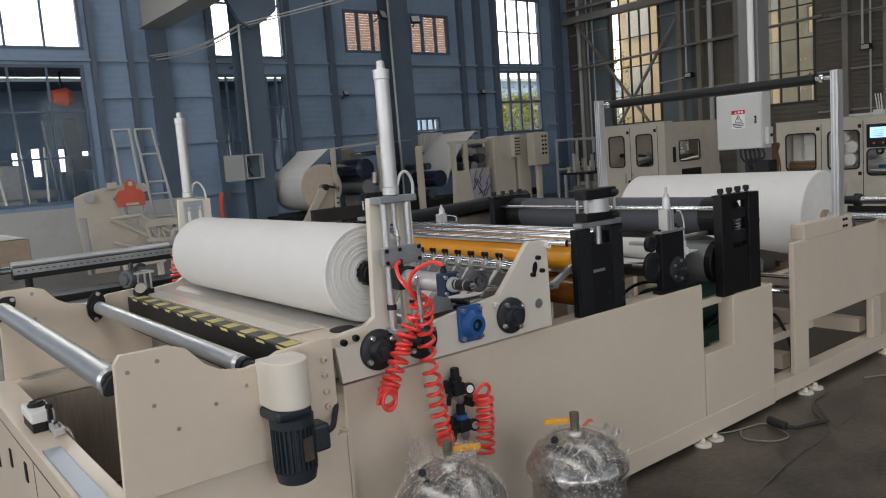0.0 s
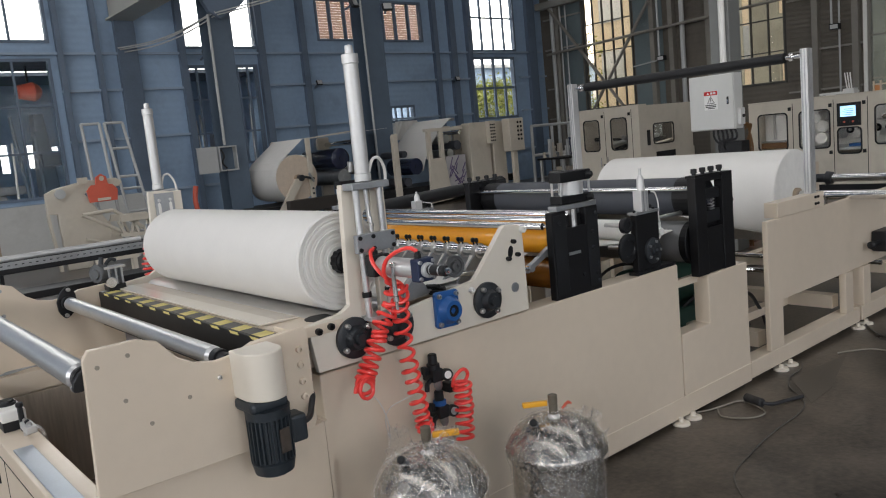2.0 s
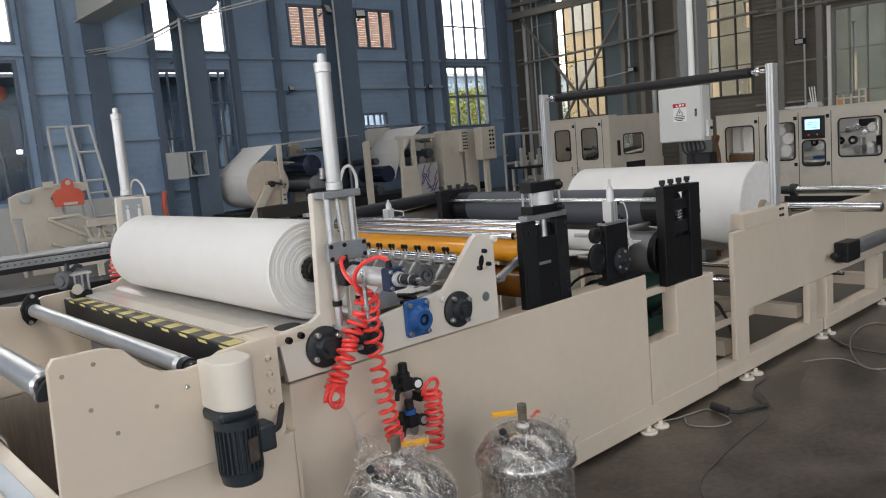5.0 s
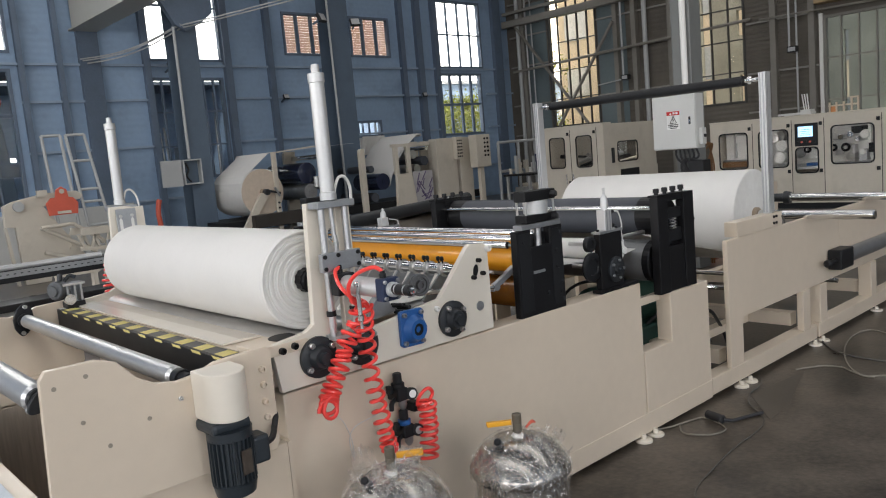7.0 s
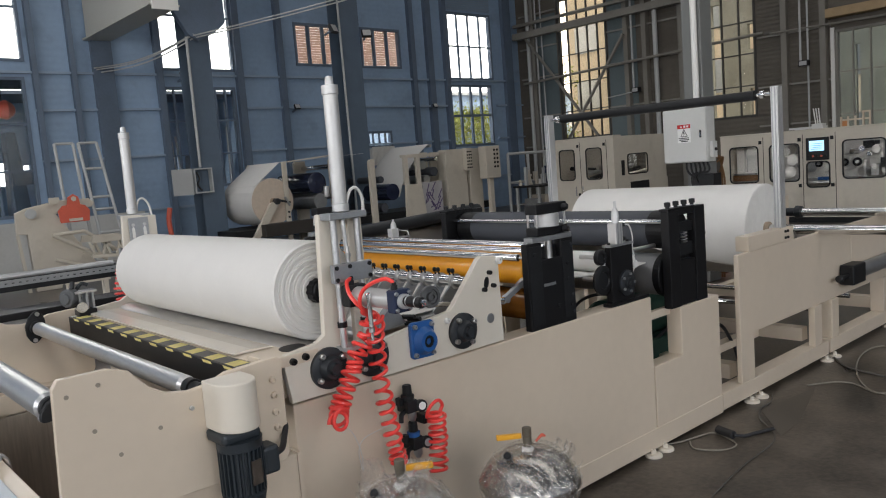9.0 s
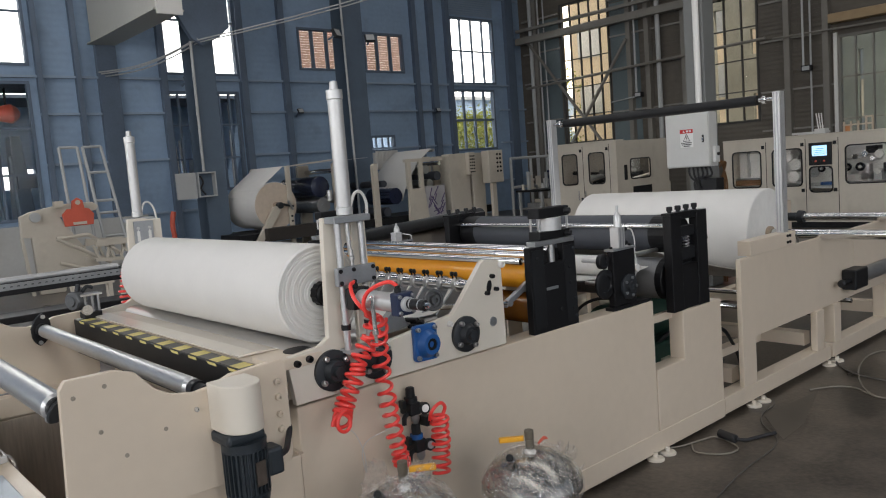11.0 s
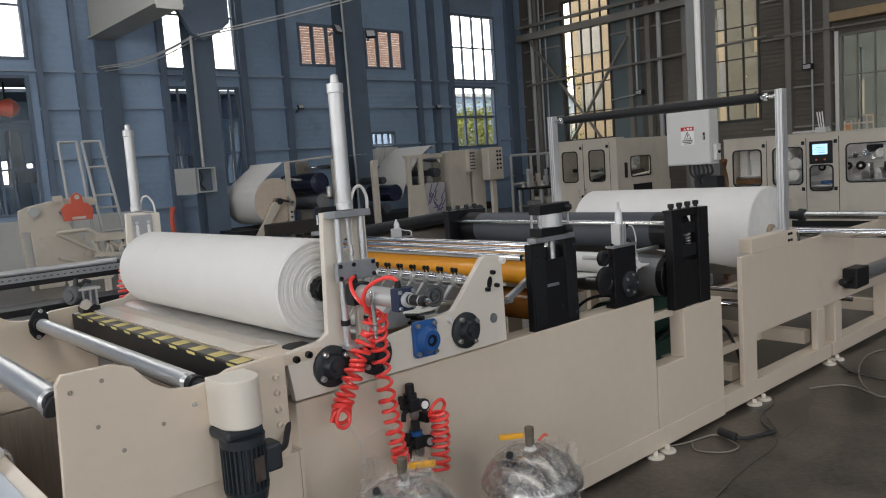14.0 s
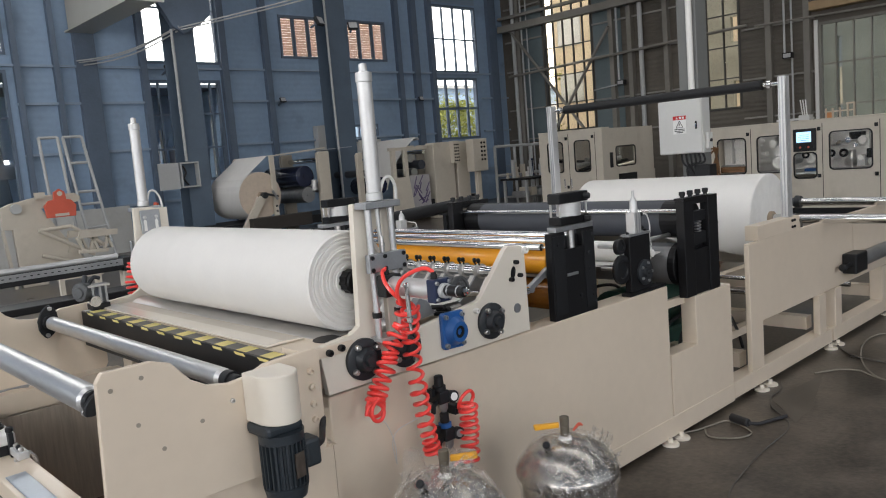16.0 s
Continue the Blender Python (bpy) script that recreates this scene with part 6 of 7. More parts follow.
for k in range(5):
    part("button", rod(B(), (11.97, 3.77 + 0.08 * k, 1.32), (11.955, 3.77 + 0.08 * k, 1.32), 0.02, 10), REDPAINT if k % 2 else BLACK, pan)
for z0, z1, yy in ((1.82, 1.90, 4.3), (1.82, 1.95, 3.98)):
    part("top_fitting", box(B(), 12.1, 12.3, yy - 0.1, yy + 0.1, z0 + 0.03, z1), BOXGREY, e1)
part("top_tray", box(B(), 12.05, 12.29, 3.85, 4.5, 1.86, 1.90), BOXGREY, e1)
for k in range(3):
    part("aerial", rod(B(), (12.2, 3.95 + 0.04 * k, 1.9), (12.2, 3.98 + 0.05 * k, 2.25), 0.012, 6), WHITE, e1)
# workings seen through the windows
random.seed(5)
for k in range(26):
    y = random.uniform(1.6, 5.7)
    z = random.uniform(0.85, 1.5)
    m = random.choice((CHROME, WHITE, BLACKPAINT, ALU, GREYPAINT, WHITE, STEEL, GREYSTEEL))
    if k % 2:
        part("inner_roller", rod(B(), (12.35 + 0.3 * random.random(), y, z), (12.9 + 0.3 * random.random(), y + random.uniform(-0.2, 0.2), z), random.uniform(0.03, 0.12), 14), m, e1, smooth=True)
    else:
        s = random.uniform(0.05, 0.14)
        part("inner_block", box(B(), 12.4, 12.4 + s * 3, y - s, y + s, z - s * 0.8, z + s * 0.5), m, e1, bevel=0.01)
part("inner_cover", box(B(), 12.5, 12.6, 5.1, 5.85, 0.95, 1.7), WHITE, e1)
def hand_wheel(y, z, r, x=12.38):
    w = part("hand_wheel", lathe(B(), (x, y, z), (x - 1, y, z), [(0, r * 0.7), (0, r), (0.03, r), (0.03, r * 0.7), (0, r * 0.7)], 24), BLACKPAINT, e1, "black hand wheel", smooth=True)
    part("wheel_hub", rod(B(), (x + 0.02, y, z), (x - 0.05, y, z), r * 0.38, 14), STEEL, w)


hand_wheel(3.57, 1.16, 0.075)
hand_wheel(3.34, 1.155, 0.085)
hand_wheel(4.03, 1.155, 0.07, 12.3)
for y, z, r in ((3.43, 1.36, 0.05), (3.25, 1.40, 0.06), (3.12, 1.30, 0.05), (3.0, 1.38, 0.08), (4.62, 1.02, 0.12), (4.58, 1.26, 0.12), (4.72, 1.42, 0.09), (3.95, 1.07, 0.09)):
    part("inner_cylinder", rod(B(), (12.34, y, z), (12.9, y + 0.02, z), r, 20, 0.01), WHITE if r > 0.07 else CHROME, e1, smooth=True)
for y0, y1, z0, z1, m in ((3.40, 3.60, 1.30, 1.33, STEEL), (2.95, 3.35, 1.44, 1.47, WHITE), (2.98, 3.12, 0.88, 1.08, GREYPAINT), (2.9, 2.96, 1.1, 1.55, WHITE), (3.2, 3.26, 0.86, 1.2, STEEL), (5.36, 5.92, 0.86, 0.98, HOSEBROWN), (5.40, 5.90, 0.985, 1.02, GREYSTEEL), (5.60, 5.64, 1.05, 1.62, STEEL), (3.90, 4.12, 0.82, 0.88, BLUE)):
    part("inner_bracket", box(B(), 12.42, 12.62, y0, y1, z0, z1), m, e1, bevel=0.006)
# white panel added as a reflector behind the workings
part("brightening_panel", box(B(), 13.3, 13.34, -0.4, 5.9, 0.83, 1.75), WHITE, e1, "white panel added to brighten the interior")
part("inner_shelf", box(B(), 12.1, 13.7, -0.4, 5.9, 0.78, 0.82), GREYPAINT, e1)
e2 = enclosed(11.15, 13.3, 8.1, 9.95, 2.06, [(9.22, 9.70, 1.09, 1.84), (8.43, 8.90, 1.09, 1.84)], [(11.66, 12.50, 1.15, 1.64)], (9.06, 8.30),
              "cream enclosed converting machine with narrow windowed doors")
part("control_slot", box(B(), 11.75, 12.5, 8.08, 8.099, 0.78, 0.98), BLACKPAINT, e2)
part("handle", box(B(), 11.42, 11.52, 8.07, 8.099, 1.15, 1.5), BLACKPAINT, e2, bevel=0.01)
for y in (9.0, 9.2):
    part("handle", rod(B(), (11.12, y, 0.72), (11.12, y, 0.95), 0.015, 8), CHROME, e2)
for k in range(8):
    part("inner_roller", rod(B(), (11.6, 8.3 + 0.2 * k, 1.1 + 0.09 * (k % 4)), (12.8, 8.35 + 0.2 * k, 1.2 + 0.07 * (k % 3)), 0.05, 10), (STEEL, BLACKPAINT, ALU)[k % 3], e2, smooth=True)

PALEWOOD = mat("pale_wood", (0.58, 0.49, 0.38), 0.7)
crate = thing("mesh_crate", "pale wooden crate frame by the gate", "crate", (15.5, 4.5, 0))
for y in (4.19, 4.33, 4.50, 4.66, 4.81):
    part("upright", box(B(), 15.48, 15.52, y - 0.018, y + 0.018, 0, 2.20 if y < 4.4 else 2.10), PALEWOOD, crate)
for z, y1 in ((0.3, 4.83), (1.2, 4.83), (1.78, 4.83), (2.02, 4.83), (2.18, 4.35)):
    part("rail", box(B(), 15.46, 15.48, 4.17, y1, z - 0.018, z + 0.018), PALEWOOD, crate)
part("sheet", box(B(), 15.5, 15.53, 4.68, 4.79, 1.6, 2.02), mat("orange_sheet", (0.6, 0.26, 0.10), 0.6), crate)

# red unit and hoses beyond the cabinet
rc = thing("tool_trolley", "red workshop trolley with parts on it", "trolley", (8.2, 4.4, 0))
part("body", box(B(), 7.9, 8.7, 4.1, 4.7, 0.12, 0.85), REDPAINT, rc, bevel=0.02)
part("top", box(B(), 7.85, 8.75, 4.05, 4.75, 0.85, 0.88), BLACKPAINT, rc)
for dx in (7.98, 8.62):
    for dy in (4.18, 4.62):
        part("wheel", rod(B(), (dx, dy - 0.02, 0.06), (dx, dy + 0.02, 0.06), 0.06, 14), RUBBER, rc)

# ---- far embossing line ----
line = thing("embossing_line", "cream paper embossing line with rollers, frames and a control cabinet", "machine", (9, 14, 0))
ly = 13.8
for x, w, h, d in ((5.95, 0.12, 2.09, 0.06), (7.42, 0.34, 2.10, 0.12), (8.55, 0.16, 2.0, 0.12), (11.55, 0.78, 2.13, 0.35), (12.3, 0.5, 2.12, 1.4)):
    part("side_frame", slab(B(), [(x - w / 2, 0.0), (x - w / 2, h - 0.05), (x - w / 2 + 0.05, h), (x + w / 2, h), (x + w / 2, 0.0)], "y", ly, ly + d), CREAM_FAR, line, bevel=0.01)
    part("side_frame", slab(B(), [(x - w / 2, 0.0), (x - w / 2, h - 0.05), (x - w / 2 + 0.05, h), (x + w / 2, h), (x + w / 2, 0.0)], "y", ly + 1.7, ly + 1.8), CREAM_FAR, line)
part("low_panel", slab(B(), [(9.55, 0.05), (9.62, 1.25), (10.15, 1.25), (10.30, 0.1)], "y", ly - 0.05, ly + 0.05), CREAM_FAR, line, bevel=0.01)
part("gantry", box(B(), 9.55, 10.9, ly - 0.02, ly + 0.08, 1.98, 2.06), CREAM_FAR, line)
part("gantry_leg", box(B(), 9.62, 9.74, ly - 0.02, ly + 0.08, 1.25, 1.98), CREAM_FAR, line)
part("gantry_leg", box(B(), 10.05, 10.17, ly - 0.02, ly + 0.08, 1.25, 1.98), CREAM_FAR, line)
part("bed", box(B(), 4.6, 13.0, ly + 0.1, ly + 1.7, 0.35, 0.55), BLACKPAINT, line)
for x, z, r, m in ((7.5, 1.9, 0.06, CHROME), (7.45, 1.2, 0.12, STEEL), (8.9, 1.45, 0.09, RUBBER), (10.4, 1.75, 0.12, STEEL), (10.8, 1.55, 0.13, RUBBER), (10.5, 1.35, 0.12, STEEL), (10.9, 1.9, 0.06, CHROME), (8.95, 0.7, 0.12, RUBBER)):
    part("roller", rod(B(), (x, ly + 0.13, z), (x, ly + 1.69, z), r, 24), m, line, smooth=True)
rx, rz = 5.6, 1.165
rl = part("paper_reel", lathe(B(), (rx, ly + 0.1, rz), (rx, ly + 2.0, rz), [(0, 0.08), (0, 0.555), (1.47, 0.555), (1.47, 0.08)], 64), PAPER, line, "white paper reel", smooth=True)
part("reel_end", lathe(B(), (rx, ly + 0.088, rz), (rx, ly + 0.2, rz), [(0, 0.09), (0, 0.55), (0.011, 0.55)], 56), TAN, rl, "reel end painted tan for its shade")
part("reel_core", lathe(B(), (rx, ly + 0.02, rz), (rx, ly + 0.2, rz), [(0, 0.03), (0, 0.085), (0.18, 0.085)], 18), CARD, rl)
part("reel_arm", slab(B(), [(4.93, 0.35), (5.10, 0.35), (5.66, 1.06), (5.60, 1.16), (5.46, 1.14)], "y", ly - 0.06, ly + 0.04), CREAM_FAR, line, bevel=0.01)
chuck_far = part("reel_chuck", rod(B(), (rx + 0.02, ly + 0.02, rz), (rx + 0.02, ly - 0.12, rz), 0.075, 16, 0.01), IRON, line, "dark shaft chuck")
part("chuck_lever", rod(B(), (rx + 0.04, ly - 0.09, rz + 0.03), (rx + 0.36, ly - 0.09, rz - 0.05), 0.028, 10), IRON, chuck_far)
part("chuck_lever", rod(B(), (rx + 0.22, ly - 0.10, rz + 0.09), (rx + 0.34, ly - 0.10, rz - 0.12), 0.03, 10), GREYSTEEL, chuck_far)
for dz in (-0.28, -0.40):
    bolt(line, (5.95, ly, rz + dz), (0, -1, 0), 0.025, 0.03, IRON)
part("base_beam", box(B(), 5.15, 6.75, ly - 0.25, ly + 0.05, 0.36, 0.66), mat("brown_black_beam", (0.035, 0.030, 0.026), 0.5, vary=0.2), line, "brown-black base beam", bevel=0.01)
part("top_rail", slab(B(), [(5.90, 2.05), (5.90, 2.08), (7.5, 2.20), (7.5, 2.17)], "y", ly + 0.02, ly + 0.08), CREAM_FAR, line)
part("paper_web", slab(B(), [(rx - 0.545, rz + 0.10), (rx - 0.50, rz + 0.25), (rx - 0.40, rz + 0.405), (5.88, 2.075), (8.4, 2.17), (8.4, 2.175), (5.875, 2.085), (rx - 0.41, rz + 0.411), (rx - 0.51, rz + 0.255), (rx - 0.552, rz + 0.10)], "y", ly + 0.102, ly + 1.56), PAPER, line, "thin white paper web")
part("nip_roller", lathe(B(), (6.85, ly + 0.02, 1.52), (6.85, ly + 1.69, 1.52), [(0, 0.05), (0.02, 0.05), (0.02, 0.24), (0.03, 0.26), (1.6, 0.26), (1.61, 0.24), (1.66, 0.05)], 32), NAVYROLL, line, "glossy navy rubber roller", smooth=True)
part("nip_roller", lathe(B(), (6.9, ly + 0.02, 1.06), (6.9, ly + 1.69, 1.06), [(0, 0.05), (0.02, 0.05), (0.02, 0.19), (1.6, 0.20), (1.66, 0.05)], 32), GREYSTEEL, line, "dull steel roller", smooth=True)
part("nip_cylinder", rod(B(), (7.05, ly - 0.02, 1.15), (7.06, ly - 0.02, 1.42), 0.07, 14, 0.01), ALU, line, smooth=True)
part("nip_roller", lathe(B(), (9.2, ly + 0.03, 1.10), (9.2, ly + 1.69, 1.10), [(0, 0.05), (0.02, 0.05), (0.02, 0.22), (1.6, 0.23), (1.66, 0.05)], 32), NAVYROLL, line, "glossy navy rubber roller", smooth=True)
part("paper_web", slab(B(), [(10.65, 2.31), (10.2, 2.0), (9.85, 1.62), (9.62, 1.25), (9.5, 0.95), (9.49, 0.952), (9.61, 1.254), (9.84, 1.63), (10.19, 2.01), (10.64, 2.32)], "y", ly + 0.15, ly + 1.75), PAPER, line, "thin white paper web")
part("web_roller", rod(B(), (10.66, ly + 0.05, 2.27), (10.66, ly + 1.8, 2.27), 0.04, 12), STEEL, line, smooth=True)
part("button_plate", box(B(), 11.80, 12.04, ly - 0.16, ly - 0.005, 1.50, 2.14), CREAM_FAR, line, bevel=0.01)
for k in range(3):
    for j in range(6):
        part("push_button", rod(B(), (11.85 + 0.07 * k, ly - 0.16, 1.58 + 0.09 * j), (11.85 + 0.07 * k, ly - 0.18, 1.58 + 0.09 * j), 0.022, 8), BLACK, line)
ctl = thing("control_box", "cream control box with rows of push buttons", "cabinet", (12.4, 13.3, 0))
part("body", box(B(), 12.16, 12.74, 13.2, 13.5, 1.22, 2.15), CREAM_FAR, ctl, bevel=0.02)
part("pedestal", box(B(), 12.36, 12.52, 13.3, 13.42, 0, 1.22), CREAM_FAR, ctl, bevel=0.01)
part("foot", box(B(), 12.2, 12.68, 13.2, 13.5, 0, 0.05), CREAM_FAR, ctl, bevel=0.01)
for k in range(2):
    for j in range(5):
        part("push_button", rod(B(), (12.50 + 0.12 * k, 13.2, 1.55 + 0.12 * j), (12.50 + 0.12 * k, 13.18, 1.55 + 0.12 * j), 0.032, 8), BLACK, ctl)
pp = part("printed_curtain", box(B(), 10.21, 10.93, ly + 0.0, ly + 0.02, 0.30, 1.28), mat("pale_printed_film", (0.40, 0.385, 0.39), 0.4, vary=0.15, scale=3.0), line, "pale film curtain with purple strokes")
rnd = random.Random(12)
for k in range(13):
    x, z = rnd.uniform(10.28, 10.82), rnd.uniform(0.42, 1.12)
    a, n = rnd.choice((0.9, 1.05, 1.2, 2.2, 0.3)), rnd.uniform(0.15, 0.45)
    q = (max(10.23, min(10.91, x + n * math.cos(a))), ly - 0.004, min(1.26, z + n * math.sin(a)))
    part("stroke", rod(B(), (x, ly - 0.004, z), q, 0.014, 6), PURPLE, pp)
solo("wall_sheet_panel", box(B(), 9.70, 10.32, Y1 - 0.24, Y1 - 0.002, 2.2, 2.95), GREYPAINT, "pale grey panel fixed to the hall wall", "panel", bevel=0.01)
aw = thing("ribbed_awning", "white ribbed sheet under the small wall window", "panel", (11.7, Y1 - 0.2, 2.1))
for k in range(16):
    part("rib", box(B(), 11.22 + 0.056 * k, 11.26 + 0.056 * k, Y1 - 0.24, Y1 - 0.21, 1.88, 2.44), WHITE, aw)
part("backing", box(B(), 11.2, 12.13, Y1 - 0.21, Y1 - 0.002, 1.86, 2.40), WHITE, aw)
# guard rail
rail = thing("guard_rail", "pale grey tubular guard rail", "railing", (15, 13.6, 0))
for x in (13.6, 14.5, 15.3, 16.2):
    part("post", rod(B(), (x, 13.7, 0), (x, 13.7, 1.88), 0.045, 10), GREYPAINT, rail)
for z in (1.0, 1.88):
    part("bar", rod(B(), (13.6, 13.7, z), (16.2, 13.7, z), 0.045, 10), GREYPAINT, rail)
bench = thing("work_bench", "dark workbench with machine parts and blue trays", "bench", (14.6, 12.6, 0))
part("top", box(B(), 13.2, 16.4, 12.2, 13.2, 0.86, 0.92), BLACKPAINT, bench, bevel=0.01)
part("shelf", box(B(), 13.3, 16.3, 12.3, 13.1, 0.35, 0.39), GREYSTEEL, bench)
for x in (13.3, 14.8, 16.3):
    for y in (12.28, 13.12):
        part("leg", box(B(), x - 0.035, x + 0.035, y - 0.035, y + 0.035, 0, 0.86), GREYPAINT, bench)
part("blue_tray", box(B(), 14.6, 16.2, 12.25, 12.8, 0.92, 1.02), BLUE, bench, bevel=0.01)
random.seed(9)
for k in range(22):
    x = 13.28 + 0.14 * k
    y = random.uniform(12.85, 13.1)
    w, top = random.uniform(0.03, 0.06), random.uniform(1.02, 1.5)
    m = random.choice((GREYPAINT, GREYSTEEL, WHITE, NAVY, ALU, CREAM_FAR))
    if k % 3:
        part("fitting", box(B(), x - w, x + w, y - w, y + w, 0.92, top), m, bench, bevel=0.008)
    else:
        part("fitting", lathe(B(), (x, y, 0.92), (x, y, 2), [(0, w * 1.3), (0.05, w * 1.3), (0.07, w * 0.7), (top - 1.0, w * 0.6), (top - 0.98, w), (top - 0.92, w)], 12), m, bench, smooth=True)
for k in range(9):
    x = 13.45 + 0.33 * k
    part("stored_part", box(B(), x - 0.11, x + 0.11, 12.4, 12.9, 0.39, random.uniform(0.5, 0.78)), random.choice((GREYPAINT, NAVY, GREYSTEEL, CREAM_FAR)), bench, bevel=0.012)

# ---- left background ----
um = thing("unwinder_frame", "cream reel stand with a red guard plate", "machine", (0.5, 13.0, 0))
part("frame", slab(B(), [(0.07, 0.0), (0.04, 1.05), (-0.13, 1.07), (-0.12, 1.45), (0.05, 1.52), (0.6, 1.62), (1.15, 1.62), (1.25, 1.54), (1.2, 1.46), (0.85, 1.40), (0.55, 1.38), (0.95, 0.72), (1.2, 0.35), (1.0, 0.3), (0.55, 0.2), (0.5, 0.0)], "y", 12.9, 13.02), CREAM_FAR, um, bevel=0.012)
part("guard_plate", slab(B(), [(0.60, 1.20), (0.57, 1.42), (0.66, 1.52), (0.74, 1.52), (0.76, 1.66), (0.86, 1.72), (0.95, 1.66), (0.97, 1.52), (1.05, 1.50), (1.13, 1.40), (1.10, 1.20)], "y", 12.80, 12.85), REDPAINT, um, "haze-paled red guard plate", bevel=0.008)
part("front_leg", slab(B(), [(-0.14, 1.065), (-0.10, 1.065), (-0.01, 0.0), (-0.06, 0.0)], "y", 12.9, 13.0), CREAM_FAR, um)
part("guard_hole", rod(B(), (0.86, 12.799, 1.63), (0.86, 12.79, 1.63), 0.045, 14), CREAM_FAR, um)
part("guard_slot", box(B(), 0.74, 0.98, 12.79, 12.799, 1.22, 1.27), CREAM_FAR, um)
part("hook", box(B(), 0.45, 0.62, 12.82, 12.9, 1.56, 1.68), CREAM_FAR, um)
part("cross_bar", rod(B(), (0.35, 13.02, 1.3), (0.35, 13.6, 1.3), 0.06, 10), CREAM_FAR, um)
for a, b in (((0.4, 12.7, 1.0), (1.3, 12.7, 0.45)), ((0.4, 12.7, 0.55), (1.1, 12.7, 0.3)), ((0.4, 12.7, 1.0), (0.95, 12.7, 1.02)), ((0.95, 12.7, 1.02), (1.5, 12.7, 0.6))):
    part("brace", rod(B(), a, b, 0.035, 8), CREAM_FAR, um)
for k, y in enumerate((12.3, 12.9)):
    part("carriage_rail", slab(B(), [(0.92, 0.80), (0.95, 0.93), (1.62, 0.90), (1.60, 0.80)], "y", y - 0.04, y + 0.04), CREAM_FAR, um)
    part("carriage_rail", slab(B(), [(0.90, 0.53), (0.90, 0.59), (1.42, 0.56), (1.40, 0.50)], "y", y - 0.04, y + 0.04), CREAM_FAR, um)
    for j in range(5):
        x = 0.95 + 0.13 * j
        part("carriage_rib", slab(B(), [(x, 0.57), (x + 0.04, 0.57), (x + (0.12 if j % 2 else -0.04), 0.82), (x + (0.08 if j % 2 else -0.08), 0.82)], "y", y - 0.03, y + 0.03), CREAM_FAR, um)
part("pivot", rod(B(), (0.12, 12.9, 1.42), (0.12, 12.82, 1.42), 0.09, 14), GREYPAINT, um)
lad = thing("access_ladder", "pale steel access ladder with handrails", "ladder", (1.4, 14.0, 0))
for x0, x1 in ((1.04, 0.98), (1.39, 1.36), (1.49, 1.58), (1.85, 2.03)):
    part("stringer", rod(B(), (x0, 14.2, 2.73), (x1, 13.5, 0.0), 0.032, 8), GREYPAINT, lad)
for a, b, z in ((1.04, 1.39, 2.73), (1.49, 1.85, 2.73), (1.51, 1.89, 2.2), (1.53, 1.93, 1.62), (1.535, 1.945, 1.37), (1.55, 1.97, 0.9), (1.56, 2.0, 0.5)):
    part("rung", rod(B(), (a, 14.2 - (2.73 - z) * 0.256, z), (b, 14.2 - (2.73 - z) * 0.256, z), 0.028, 8), GREYPAINT, lad)
solo("red_guard_arm", tube(B(), smooth_line([(3.56, 15.0, 1.22), (3.53, 15.0, 1.12), (3.50, 15.0, 0.9), (3.52, 15.0, 0.6), (3.53, 15.0, 0.0)]), 0.06, 8), REDPAINT, "haze-paled red curved steel guard standing by a column", "guard", smooth=True)

# long shaft rack behind the rewinder
rack = thing("shaft_rack", "dark rack rail with a long steel shaft on top", "rack", (-2.4, 3.2, 0))
part("rail", box(B(), -2.76, -1.72, 3.15, 3.25, 1.13, 1.212), BLACKPAINT, rack, bevel=0.006)
part("scale_strip", box(B(), -2.76, -1.72, 3.144, 3.149, 1.165, 1.208), GREYSTEEL, rack)
for k in range(24):
    part("scale_slot", box(B(), -2.735 + 0.042 * k, -2.72 + 0.042 * k, 3.142, 3.1438, 1.183, 1.189), BLACKPAINT, rack)
part("top_tube", rod(B(), (-2.76, 3.19, 1.226), (-1.74, 3.19, 1.226), 0.021, 16), ALU, rack, "pale top tube", smooth=True)
part("shaft", rod(B(), (-4.2, 3.2, 1.195), (-2.76, 3.2, 1.195), 0.022, 16), CHROME, rack, smooth=True)
part("end_block", box(B(), -1.72, -1.64, 3.13, 3.27, 1.12, 1.22), BLACKPAINT, rack, bevel=0.008)
for x in (-4.0, -1.68):
    part("leg", box(B(), x - 0.04, x + 0.04, 3.16, 3.24, 0, 1.12), CREAM_FAR, rack)
tb = thing("lathe_bed", "long dark steel table beside the machine", "table", (-2.5, 3.0, 0))
part("top", box(B(), -5.0, -1.2, 2.55, 2.8, 1.025, 1.068), BLACKPAINT, tb, bevel=0.006)
for x in (-4.8, -1.4):
    part("leg", box(B(), x - 0.05, x + 0.05, 2.6, 2.78, 0, 1.025), BLACKPAINT, tb)
for k in range(1, 4):
    st = thing("work_stand", "cream steel trestle stand on the floor", "stand", (-1.2 + 0.5 * k, 7.0 + 0.3 * k, 0), "trestle stands")
    x, y = -1.2 + 0.5 * k, 7.0 + 0.3 * k
    part("top", box(B(), x - 0.25, x + 0.25, y - 0.04, y + 0.04, 0.66, 0.72), CREAM_FAR, st)
    for dx in (-0.22, 0.2):
        part("leg", box(B(), x + dx - 0.025, x + dx + 0.025, y - 0.03, y + 0.03, 0, 0.66), CREAM_FAR, st)
lt = thing("long_steel_tube", "long dark grey steel tube lying on two trestles", "tube", (1.8, 4.2, 0))
